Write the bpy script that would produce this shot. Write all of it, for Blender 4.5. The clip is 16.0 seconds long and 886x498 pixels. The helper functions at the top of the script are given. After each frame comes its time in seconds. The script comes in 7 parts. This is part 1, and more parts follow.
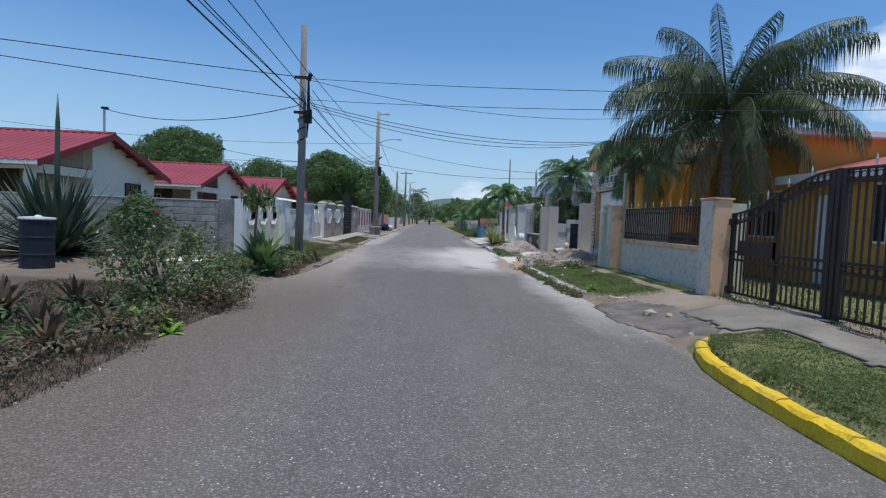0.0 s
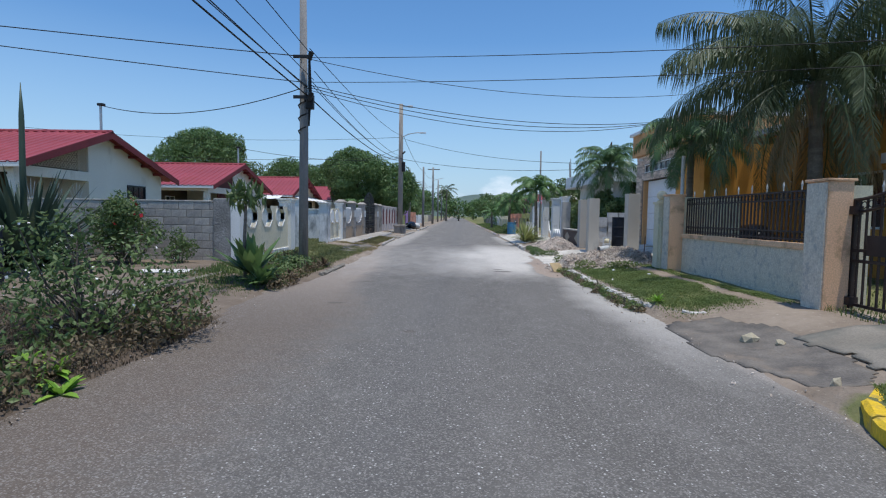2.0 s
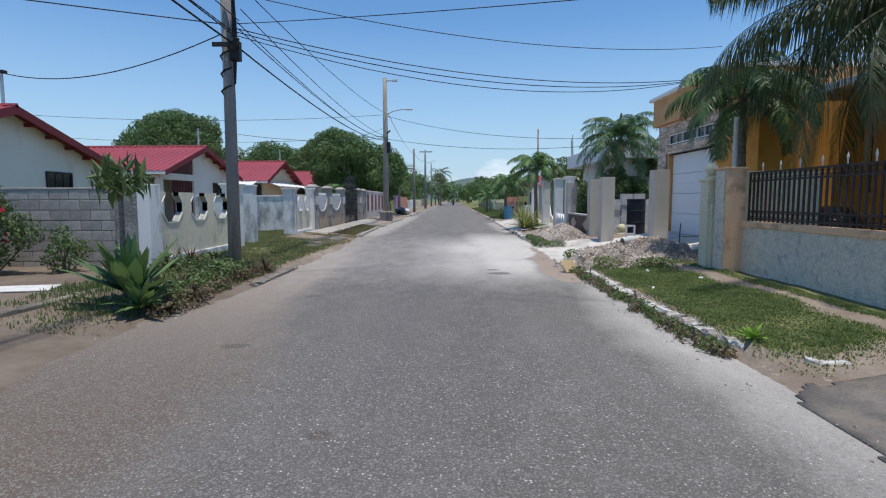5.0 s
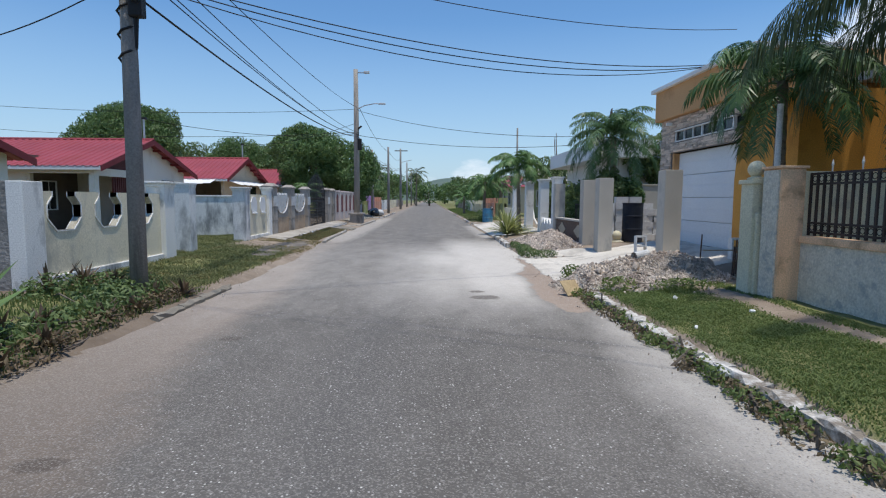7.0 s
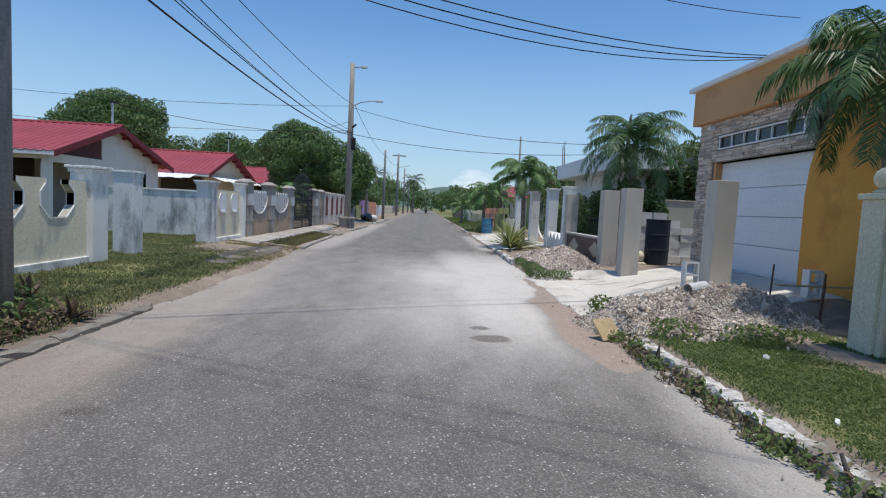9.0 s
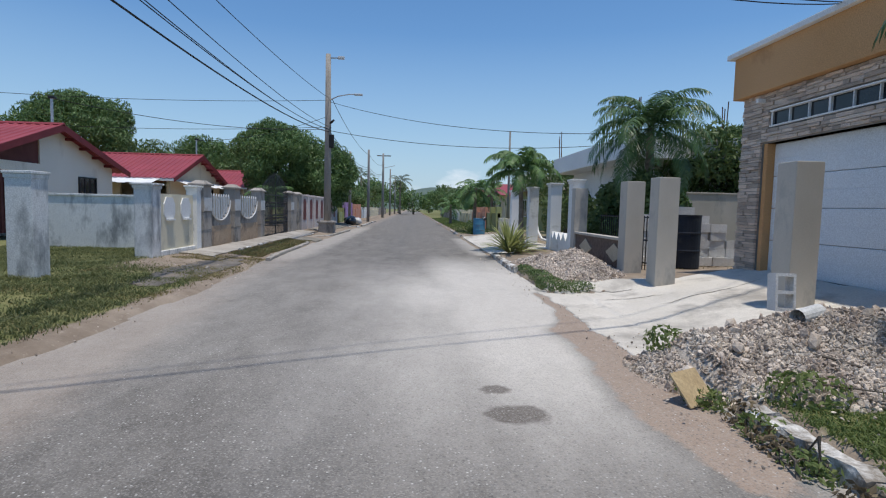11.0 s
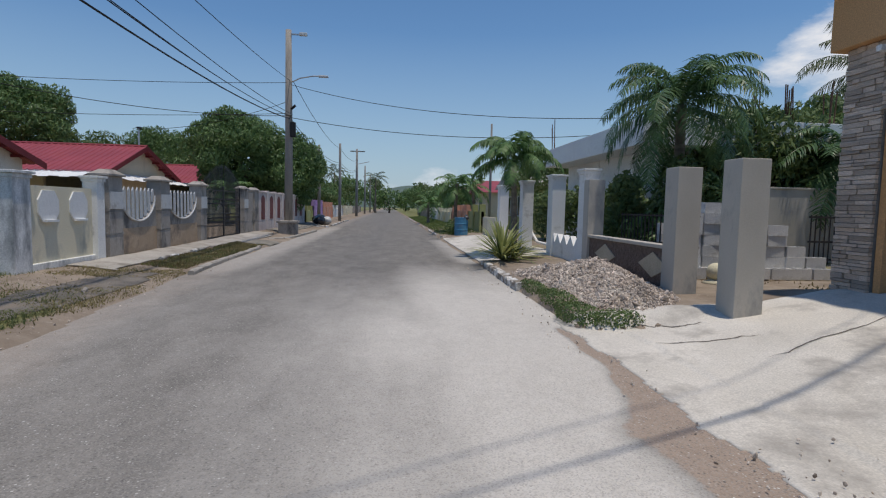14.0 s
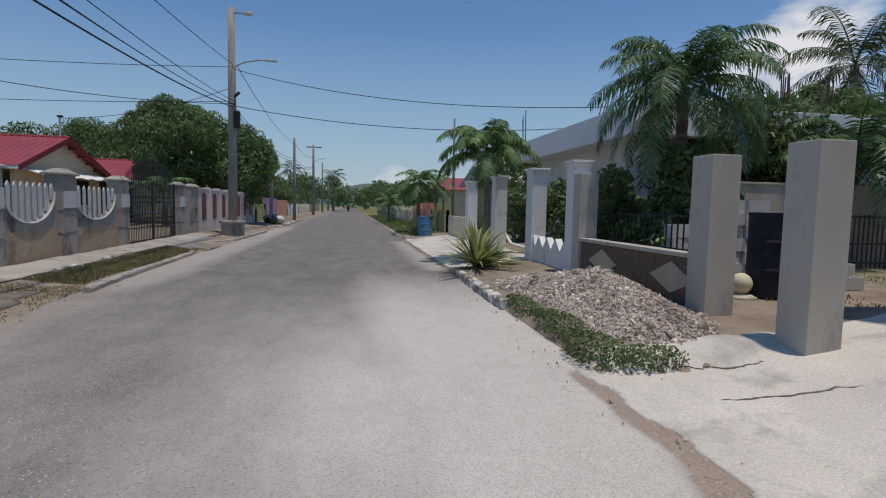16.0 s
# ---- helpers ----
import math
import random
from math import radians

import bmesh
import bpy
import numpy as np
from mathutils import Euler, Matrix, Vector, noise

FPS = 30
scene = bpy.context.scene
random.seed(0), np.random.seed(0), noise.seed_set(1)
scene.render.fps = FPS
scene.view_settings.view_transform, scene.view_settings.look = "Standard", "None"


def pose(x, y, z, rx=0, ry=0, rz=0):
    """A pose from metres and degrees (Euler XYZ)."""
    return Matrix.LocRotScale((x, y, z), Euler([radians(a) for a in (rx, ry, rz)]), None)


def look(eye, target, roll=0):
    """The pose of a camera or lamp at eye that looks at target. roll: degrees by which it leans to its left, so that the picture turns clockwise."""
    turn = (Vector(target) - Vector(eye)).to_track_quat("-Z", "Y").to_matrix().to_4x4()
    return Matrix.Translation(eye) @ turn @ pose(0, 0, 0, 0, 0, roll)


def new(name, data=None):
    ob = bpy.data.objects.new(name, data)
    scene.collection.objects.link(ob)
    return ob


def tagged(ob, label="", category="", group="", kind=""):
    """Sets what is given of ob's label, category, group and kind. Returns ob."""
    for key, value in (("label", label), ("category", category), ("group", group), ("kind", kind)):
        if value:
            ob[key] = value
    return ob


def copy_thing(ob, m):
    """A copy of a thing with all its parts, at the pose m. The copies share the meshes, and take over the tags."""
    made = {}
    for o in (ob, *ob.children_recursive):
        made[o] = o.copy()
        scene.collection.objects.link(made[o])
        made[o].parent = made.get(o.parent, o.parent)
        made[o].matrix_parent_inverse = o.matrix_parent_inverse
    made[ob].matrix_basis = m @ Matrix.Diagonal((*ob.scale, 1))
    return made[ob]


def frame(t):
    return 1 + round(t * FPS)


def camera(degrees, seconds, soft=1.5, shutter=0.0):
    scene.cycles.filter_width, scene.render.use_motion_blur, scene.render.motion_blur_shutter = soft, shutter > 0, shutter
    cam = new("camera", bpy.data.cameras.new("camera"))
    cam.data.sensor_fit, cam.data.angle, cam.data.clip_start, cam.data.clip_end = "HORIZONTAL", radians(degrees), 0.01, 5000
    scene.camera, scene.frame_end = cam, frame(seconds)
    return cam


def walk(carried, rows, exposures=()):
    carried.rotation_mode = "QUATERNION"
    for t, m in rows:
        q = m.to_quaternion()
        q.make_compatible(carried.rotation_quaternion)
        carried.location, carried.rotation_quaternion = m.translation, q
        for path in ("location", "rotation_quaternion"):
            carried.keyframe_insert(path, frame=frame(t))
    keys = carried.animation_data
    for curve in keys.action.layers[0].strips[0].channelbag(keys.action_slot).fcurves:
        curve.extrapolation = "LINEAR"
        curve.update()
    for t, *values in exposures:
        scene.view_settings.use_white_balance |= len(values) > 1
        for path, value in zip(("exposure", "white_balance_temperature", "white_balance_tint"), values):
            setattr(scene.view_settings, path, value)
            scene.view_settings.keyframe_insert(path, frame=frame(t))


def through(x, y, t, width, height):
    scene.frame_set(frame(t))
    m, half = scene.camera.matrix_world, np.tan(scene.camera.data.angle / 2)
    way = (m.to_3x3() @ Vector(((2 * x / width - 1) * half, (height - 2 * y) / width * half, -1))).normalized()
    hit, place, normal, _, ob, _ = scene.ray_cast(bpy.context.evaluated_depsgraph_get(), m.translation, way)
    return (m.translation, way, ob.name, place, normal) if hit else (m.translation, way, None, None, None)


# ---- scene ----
cam = camera(79.1, 16.0, soft=1.15)
PATH = [
    (0, (0.569, 0.442, 1.436), (0.632, 2.438, 1.327), 2.3),
    (0.5, (0.561, 0.967, 1.434), (0.524, 2.964, 1.32), 1.5),
    (1, (0.634, 1.538, 1.438), (0.606, 3.534, 1.323), 1.4),
    (1.5, (0.66, 2.068, 1.454), (0.626, 4.064, 1.339), 1.2),
    (2, (0.755, 2.611, 1.453), (0.705, 4.605, 1.328), 0.9),
    (2.5, (0.77, 3.2, 1.451), (0.684, 5.193, 1.301), 2.0),
    (3, (0.852, 3.719, 1.452), (0.761, 5.71, 1.286), 1.0),
    (3.5, (0.899, 4.307, 1.456), (0.803, 6.296, 1.277), 2.0),
    (4, (0.94, 4.845, 1.467), (0.855, 6.834, 1.284), 0.7),
    (6.5, (1.125, 7.655, 1.542), (1.147, 9.646, 1.358), 0.3),
    (7, (1.076, 8.223, 1.559), (1.129, 10.213, 1.376), 0.3),
    (7.5, (1.083, 8.793, 1.526), (1.157, 10.783, 1.347), 0.8),
    (8, (1.039, 9.387, 1.509), (1.115, 11.378, 1.335), 1.2),
    (8.5, (1.109, 9.933, 1.519), (1.183, 11.925, 1.359), 0.8),
    (9, (1.139, 10.526, 1.498), (1.21, 12.519, 1.347), 2.9),
    (9.5, (1.204, 11.09, 1.504), (1.271, 13.083, 1.354), 1.2),
    (12, (1.167, 14.076, 1.479), (1.314, 16.064, 1.332), 1.2),
    (12.5, (1.159, 14.592, 1.482), (1.326, 16.58, 1.331), 0.4),
    (13, (1.241, 15.104, 1.479), (1.423, 17.09, 1.328), 0.6),
    (13.5, (1.265, 15.641, 1.469), (1.457, 17.626, 1.32), 1.0),
    (14, (1.331, 16.145, 1.463), (1.53, 18.129, 1.311), 1.3),
    (14.5, (1.354, 16.695, 1.441), (1.574, 18.677, 1.28), 3.3),
    (15, (1.403, 17.183, 1.446), (1.682, 19.156, 1.274), 0.4),
    (15.5, (1.428, 17.642, 1.467), (1.735, 19.612, 1.299), 2.2),
    (16, (1.435, 18.111, 1.474), (1.78, 20.075, 1.318), 1.2),
]
walk(cam, [(t, look(eye, target, roll)) for t, eye, target, roll in PATH],
     [(0.0, -0.06, 6250, 10), (1.5, 0.0, 6250, 10), (3.5, 0.10, 6450, 10), (7.0, 0.08, 6550, 10), (9.5, 0.08, 6600, 10), (12.0, -0.18, 6650, 11), (14.0, -0.34, 6850, 12), (16.0, -0.42, 6950, 13)])

# ---- world and sun ----
SUN_AZ, SUN_EL = radians(140), radians(80)      # azimuth from +y towards +x, elevation
world = bpy.data.worlds.new("daylight")
scene.world = world
world.use_nodes = True
wn, wl = world.node_tree.nodes, world.node_tree.links
wn.clear()
w_out = wn.new("ShaderNodeOutputWorld")
w_bg = wn.new("ShaderNodeBackground")
w_sky = wn.new("ShaderNodeTexSky")
w_sky.sky_type, w_sky.sun_disc = "NISHITA", False
w_sky.sun_elevation, w_sky.sun_rotation = SUN_EL, SUN_AZ
w_sky.air_density, w_sky.dust_density, w_sky.ozone_density, w_sky.altitude = 1.0, 0.15, 3.0, 10
w_bg.inputs["Strength"].default_value = 0.143
# fair-weather cloud banks low over the horizon
w_tc = wn.new("ShaderNodeTexCoord")
w_map = wn.new("ShaderNodeMapping")
w_map.inputs["Scale"].default_value = (1.0, 1.0, 2.6)
w_map.inputs["Location"].default_value = (0.35, 0.1, 0.0)
w_noise = wn.new("ShaderNodeTexNoise")
w_noise.inputs["Scale"].default_value, w_noise.inputs["Detail"].default_value = 3.2, 8
w_noise.inputs["Roughness"].default_value = 0.58
w_sep = wn.new("ShaderNodeSeparateXYZ")
w_low = wn.new("ShaderNodeMapRange")
w_low.inputs["From Min"].default_value, w_low.inputs["From Max"].default_value = 0.02, 0.17
w_low.inputs["To Min"].default_value, w_low.inputs["To Max"].default_value = 0.52, 0.78
w_sub = wn.new("ShaderNodeMath")
w_sub.operation = "SUBTRACT"
w_gain = wn.new("ShaderNodeMath")
w_gain.operation, w_gain.use_clamp = "MULTIPLY", True
w_gain.inputs[1].default_value = 7.0
w_mix = wn.new("ShaderNodeMix")
w_mix.data_type = "RGBA"
w_mix.inputs["B"].default_value = (6.6, 7.0, 7.6, 1)
wl.new(w_tc.outputs["Generated"], w_map.inputs["Vector"])
wl.new(w_map.outputs["Vector"], w_noise.inputs["Vector"])
wl.new(w_tc.outputs["Generated"], w_sep.inputs["Vector"])
wl.new(w_sep.outputs["Z"], w_low.inputs["Value"])
wl.new(w_low.outputs["Result"], w_sub.inputs[1])
wl.new(w_sub.outputs["Value"], w_gain.inputs[0])
wl.new(w_gain.outputs["Value"], w_mix.inputs["Factor"])
w_hue = wn.new("ShaderNodeHueSaturation")
w_hue.inputs["Saturation"].default_value = 1.2
wl.new(w_sky.outputs["Color"], w_hue.inputs["Color"])
# one towering cloud over the yards to the right
w_dot = wn.new("ShaderNodeVectorMath")
w_dot.operation = "DISTANCE"
w_dot.inputs[1].default_value = (0.640, 0.735, 0.225)
wl.new(w_tc.outputs["Generated"], w_dot.inputs[0])
w_blob = wn.new("ShaderNodeMapRange")
for key, val in (("From Min", 0.05), ("From Max", 0.21), ("To Min", 0.37), ("To Max", 0.0)):
    w_blob.inputs[key].default_value = val
wl.new(w_dot.outputs["Value"], w_blob.inputs["Value"])
w_add = wn.new("ShaderNodeMath")
wl.new(w_noise.outputs["Fac"], w_add.inputs[0])
wl.new(w_blob.outputs["Result"], w_add.inputs[1])
wl.new(w_add.outputs["Value"], w_sub.inputs[0])
# pale blue haze towards the horizon
w_far = wn.new("ShaderNodeMapRange")
for key, val in (("From Min", 0.0), ("From Max", 0.30), ("To Min", 0.85), ("To Max", 0.0)):
    w_far.inputs[key].default_value = val
wl.new(w_sep.outputs["Z"], w_far.inputs["Value"])
w_haze = wn.new("ShaderNodeMix")
w_haze.data_type = "RGBA"
w_haze.inputs["B"].default_value = (2.5, 3.7, 5.1, 1)
wl.new(w_far.outputs["Result"], w_haze.inputs["Factor"])
wl.new(w_hue.outputs["Color"], w_haze.inputs["A"])
wl.new(w_haze.outputs["Result"], w_mix.inputs["A"])
wl.new(w_mix.outputs["Result"], w_bg.inputs["Color"])
wl.new(w_bg.outputs["Background"], w_out.inputs["Surface"])

sun_data = bpy.data.lights.new("sun", "SUN")
sun_data.energy, sun_data.angle, sun_data.color = 3.5, radians(1.3), (1.0, 0.955, 0.88)
sun = new("sun", sun_data)
sun_way = Vector((math.sin(SUN_AZ) * math.cos(SUN_EL), math.cos(SUN_AZ) * math.cos(SUN_EL), math.sin(SUN_EL)))
sun.matrix_world = look(sun_way * 60, (0, 0, 0))

# ---- small builders ----
def link(tree, a, b):
    tree.links.new(a, b)


def surf(name, c1, c2, scale=3.0, rough=0.8, bump=0.15, fine=60.0, stain=None, vary=0.0, metal=0.0, streak=1.0, spec=0.3, island=0.0, grainy=1.0):
    """A painted, plastered, mineral or vegetable surface: two tones, grain, stains, relief."""
    m = bpy.data.materials.new(name)
    m.use_nodes = True
    t = m.node_tree
    n = t.nodes
    b = n["Principled BSDF"]
    tc = n.new("ShaderNodeTexCoord")
    mp = n.new("ShaderNodeMapping")
    mp.inputs["Scale"].default_value = (1, 1, streak)
    link(t, tc.outputs["Object"], mp.inputs["Vector"])
    big = n.new("ShaderNodeTexNoise")
    big.inputs["Scale"].default_value, big.inputs["Detail"].default_value = scale, 5
    link(t, mp.outputs["Vector"], big.inputs["Vector"])
    ramp = n.new("ShaderNodeMapRange")
    ramp.inputs["From Min"].default_value, ramp.inputs["From Max"].default_value = 0.35, 0.65
    link(t, big.outputs["Fac"], ramp.inputs["Value"])
    mix = n.new("ShaderNodeMix")
    mix.data_type = "RGBA"
    mix.inputs["A"].default_value, mix.inputs["B"].default_value = (*c1, 1), (*c2, 1)
    link(t, ramp.outputs["Result"], mix.inputs["Factor"])
    col = mix.outputs["Result"]
    small = n.new("ShaderNodeTexNoise")
    small.inputs["Scale"].default_value, small.inputs["Detail"].default_value = fine, 3
    link(t, tc.outputs["Object"], small.inputs["Vector"])
    grain = n.new("ShaderNodeMapRange")
    grain.inputs["From Min"].default_value, grain.inputs["From Max"].default_value = 0.3, 0.7
    grain.inputs["To Min"].default_value, grain.inputs["To Max"].default_value = 1 - 0.18 * grainy, 1 + 0.15 * grainy
    link(t, small.outputs["Fac"], grain.inputs["Value"])
    mul = n.new("ShaderNodeMix")
    mul.data_type, mul.blend_type = "RGBA", "MULTIPLY"
    mul.inputs["Factor"].default_value = 1.0
    link(t, col, mul.inputs["A"])
    link(t, grain.outputs["Result"], mul.inputs["B"])
    col = mul.outputs["Result"]
    if stain:
        tint, amount, st_scale = stain
        sn = n.new("ShaderNodeTexNoise")
        sn.inputs["Scale"].default_value, sn.inputs["Detail"].default_value, sn.inputs["Roughness"].default_value = st_scale, 8, 0.68
        link(t, mp.outputs["Vector"], sn.inputs["Vector"])
        sr = n.new("ShaderNodeMapRange")
        sr.inputs["From Min"].default_value, sr.inputs["From Max"].default_value = 0.62 - 0.22 * amount, 0.74 - 0.16 * amount
        link(t, sn.outputs["Fac"], sr.inputs["Value"])
        sm = n.new("ShaderNodeMix")
        sm.data_type = "RGBA"
        sm.inputs["B"].default_value = (*tint, 1)
        link(t, col, sm.inputs["A"])
        link(t, sr.outputs["Result"], sm.inputs["Factor"])
        col = sm.outputs["Result"]
    if vary or island:
        info = n.new("ShaderNodeObjectInfo" if vary else "ShaderNodeNewGeometry")
        vary = vary or island
        vr = n.new("ShaderNodeMapRange")
        vr.inputs["To Min"].default_value, vr.inputs["To Max"].default_value = 1 - vary, 1 + vary
        link(t, info.outputs["Random Per Island" if island else "Random"], vr.inputs["Value"])
        vm = n.new("ShaderNodeMix")
        vm.data_type, vm.blend_type = "RGBA", "MULTIPLY"
        vm.inputs["Factor"].default_value = 1.0
        link(t, col, vm.inputs["A"])
        link(t, vr.outputs["Result"], vm.inputs["B"])
        col = vm.outputs["Result"]
    link(t, col, b.inputs["Base Color"])
    b.inputs["Roughness"].default_value, b.inputs["Metallic"].default_value = rough, metal
    b.inputs["Specular IOR Level"].default_value = spec
    if bump:
        bp = n.new("ShaderNodeBump")
        bp.inputs["Strength"].default_value, bp.inputs["Distance"].default_value = bump, 0.02
        link(t, small.outputs["Fac"], bp.inputs["Height"])
        link(t, bp.outputs["Normal"], b.inputs["Normal"])
    return m


def leaf(name, c1, c2, rough=0.5, through=0.25, vary=0.35):
    """Foliage: a tone for each leaf, some light passing through."""
    m = bpy.data.materials.new(name)
    m.use_nodes = True
    t = m.node_tree
    n = t.nodes
    b = n["Principled BSDF"]
    geo = n.new("ShaderNodeNewGeometry")
    tc = n.new("ShaderNodeTexCoord")
    ns = n.new("ShaderNodeTexNoise")
    ns.inputs["Scale"].default_value = 1.3
    link(t, tc.outputs["Object"], ns.inputs["Vector"])
    add = n.new("ShaderNodeMath")
    add.operation = "MULTIPLY_ADD"
    add.inputs[1].default_value = 0.7
    link(t, geo.outputs["Random Per Island"], add.inputs[0])
    off = n.new("ShaderNodeMath")
    off.operation = "SUBTRACT"
    off.inputs[1].default_value = 0.35
    link(t, ns.outputs["Fac"], off.inputs[0])
    link(t, off.outputs["Value"], add.inputs[2])
    mix = n.new("ShaderNodeMix")
    mix.data_type = "RGBA"
    mix.inputs["A"].default_value, mix.inputs["B"].default_value = (*c1, 1), (*c2, 1)
    link(t, add.outputs["Value"], mix.inputs["Factor"])
    link(t, mix.outputs["Result"], b.inputs["Base Color"])
    b.inputs["Roughness"].default_value = rough
    b.inputs["Specular IOR Level"].default_value = 0.35
    tr = n.new("ShaderNodeBsdfTranslucent")
    link(t, mix.outputs["Result"], tr.inputs["Color"])
    ms = n.new("ShaderNodeMixShader")
    ms.inputs["Fac"].default_value = through
    out = n["Material Output"]
    link(t, b.outputs["BSDF"], ms.inputs[1])
    link(t, tr.outputs["BSDF"], ms.inputs[2])
    link(t, ms.outputs["Shader"], out.inputs["Surface"])
    return m


def thing(name, loc, label="", category="", group="", kind=""):
    ob = new(name)
    ob.location = loc
    ob.empty_display_size = 0.2
    return tagged(ob, label, category, group, kind)


def base_of(ob):
    while ob.parent:
        ob = ob.parent
    return ob.location


def mesh_of(name, bm, mat):
    bmesh.ops.recalc_face_normals(bm, faces=bm.faces[:])
    me = bpy.data.meshes.new(name)
    bm.to_mesh(me)
    bm.free()
    me.materials.append(mat)
    return me


def part(name, bm, mat, parent, label="", smooth=False):
    """One mesh, built in world coordinates, linked under a thing or a part."""
    at = base_of(parent)
    for v in bm.verts:
        v.co -= at
    ob = new(name, mesh_of(name, bm, mat))
    if smooth:
        ob.data.polygons.foreach_set("use_smooth", [True] * len(ob.data.polygons))
    ob.parent = parent
    return tagged(ob, label)


def solid(name, bm, mat, label="", category="", kind="", group="", smooth=False):
    """One mesh that is a thing or a piece of the setting by itself."""
    ob = new(name, mesh_of(name, bm, mat))
    if smooth:
        ob.data.polygons.foreach_set("use_smooth", [True] * len(ob.data.polygons))
    return tagged(ob, label, category, group, kind)


def raw(name, verts, faces, mat, parent=None, label="", smooth=False):
    me = bpy.data.meshes.new(name)
    v = np.asarray(verts, dtype=float).reshape(-1, 3)
    if parent is not None:
        v = v - np.array(base_of(parent))
    me.from_pydata(v.tolist(), [], faces if isinstance(faces, list) else faces.tolist())
    me.update()
    me.materials.append(mat)
    if smooth:
        me.polygons.foreach_set("use_smooth", [True] * len(me.polygons))
    ob = new(name, me)
    if parent is not None:
        ob.parent = parent
    return tagged(ob, label)


def box(bm, x0, x1, y0, y1, z0, z1, bevel=0.0):
    r = bmesh.ops.create_cube(bm, size=1, matrix=Matrix.LocRotScale(((x0 + x1) / 2, (y0 + y1) / 2, (z0 + z1) / 2), None, (abs(x1 - x0), abs(y1 - y0), abs(z1 - z0))))
    if bevel:
        edges = list({e for v in r["verts"] for e in v.link_edges})
        bmesh.ops.bevel(bm, geom=edges, offset=bevel, segments=2, affect="EDGES", profile=0.6)
    return bm


def B(x0, x1, y0, y1, z0, z1, bevel=0.0):
    return box(bmesh.new(), x0, x1, y0, y1, z0, z1, bevel)


def prism(bm, pts, vec):
    vec = Vector(vec)
    a = [bm.verts.new(p) for p in pts]
    b = [bm.verts.new(Vector(p) + vec) for p in pts]
    bm.faces.new(a)
    bm.faces.new(b[::-1])
    for i in range(len(pts)):
        j = (i + 1) % len(pts)
        bm.faces.new((a[i], b[i], b[j], a[j]))
    return bm


def tube(bm, pts, radii, n=8, cap=True):
    pts = [Vector(p) for p in pts]
    if not hasattr(radii, "__len__"):
        radii = [radii] * len(pts)
    rings = []
    for i, p in enumerate(pts):
        d = (pts[min(i + 1, len(pts) - 1)] - pts[max(i - 1, 0)]).normalized()
        a = d.orthogonal() if abs(d.z) < 0.9 else d.cross(Vector((1, 0, 0)))
        if abs(d.z) < 0.9:
            a = d.cross(Vector((0, 0, 1)))
        a.normalize()
        c = d.cross(a)
        rings.append([bm.verts.new(p + (a * math.cos(2 * math.pi * k / n) + c * math.sin(2 * math.pi * k / n)) * radii[i]) for k in range(n)])
    for q, r in zip(rings, rings[1:]):
        for k in range(n):
            bm.faces.new((q[k], q[(k + 1) % n], r[(k + 1) % n], r[k]))
    if cap:
        bm.faces.new(rings[0][::-1])
        bm.faces.new(rings[-1])
    return bm


def lathe(bm, x, y, prof, n=20):
    """A turned form round the upright axis at x, y; prof: (radius, z)."""
    return tube(bm, [(x, y, z + 0.0002 * i) for i, (r, z) in enumerate(prof)], [max(r, 0.002) for r, z in prof], n)


def cards(points, outward, size, aspect=0.4, rng=None, fold=0.18, droop=0.0):
    """Leaves as folded lozenges. Returns verts, faces."""
    n = len(points)
    rnd = rng.normal(size=(n, 3))
    out = outward + 0.55 * rnd
    out /= np.linalg.norm(out, axis=1)[:, None] + 1e-9
    along = np.cross(out, rng.normal(size=(n, 3)))
    along[:, 2] -= droop
    along /= np.linalg.norm(along, axis=1)[:, None] + 1e-9
    side = np.cross(along, out)
    s = (size * rng.uniform(0.65, 1.35, n))[:, None]
    v = np.stack([points - along * s * 0.5, points + side * s * aspect * 0.5 - out * s * fold * 0.4, points + along * s * 0.5,
                  points - side * s * aspect * 0.5 - out * s * fold * 0.4], 1)
    idx = np.arange(n)[:, None] * 4
    f = np.concatenate([idx + np.array([[0, 1, 2]]), idx + np.array([[0, 2, 3]])])
    return v.reshape(-1, 3), f


def crown_points(lobes, n, rng, inner=0.25):
    """Points and outward ways over a set of lobes (x, y, z, rx, ry, rz)."""
    lob = np.array(lobes)
    area = lob[:, 3] * lob[:, 4] + lob[:, 5] * lob[:, 3]
    which = rng.choice(len(lob), n, p=area / area.sum())
    d = rng.normal(size=(n, 3))
    d /= np.linalg.norm(d, axis=1)[:, None]
    r = np.where(rng.random(n) < inner, rng.uniform(0.55, 0.85, n), rng.uniform(0.86, 1.08, n))
    p = lob[which, :3] + d * lob[which, 3:6] * r[:, None]
    return p, d


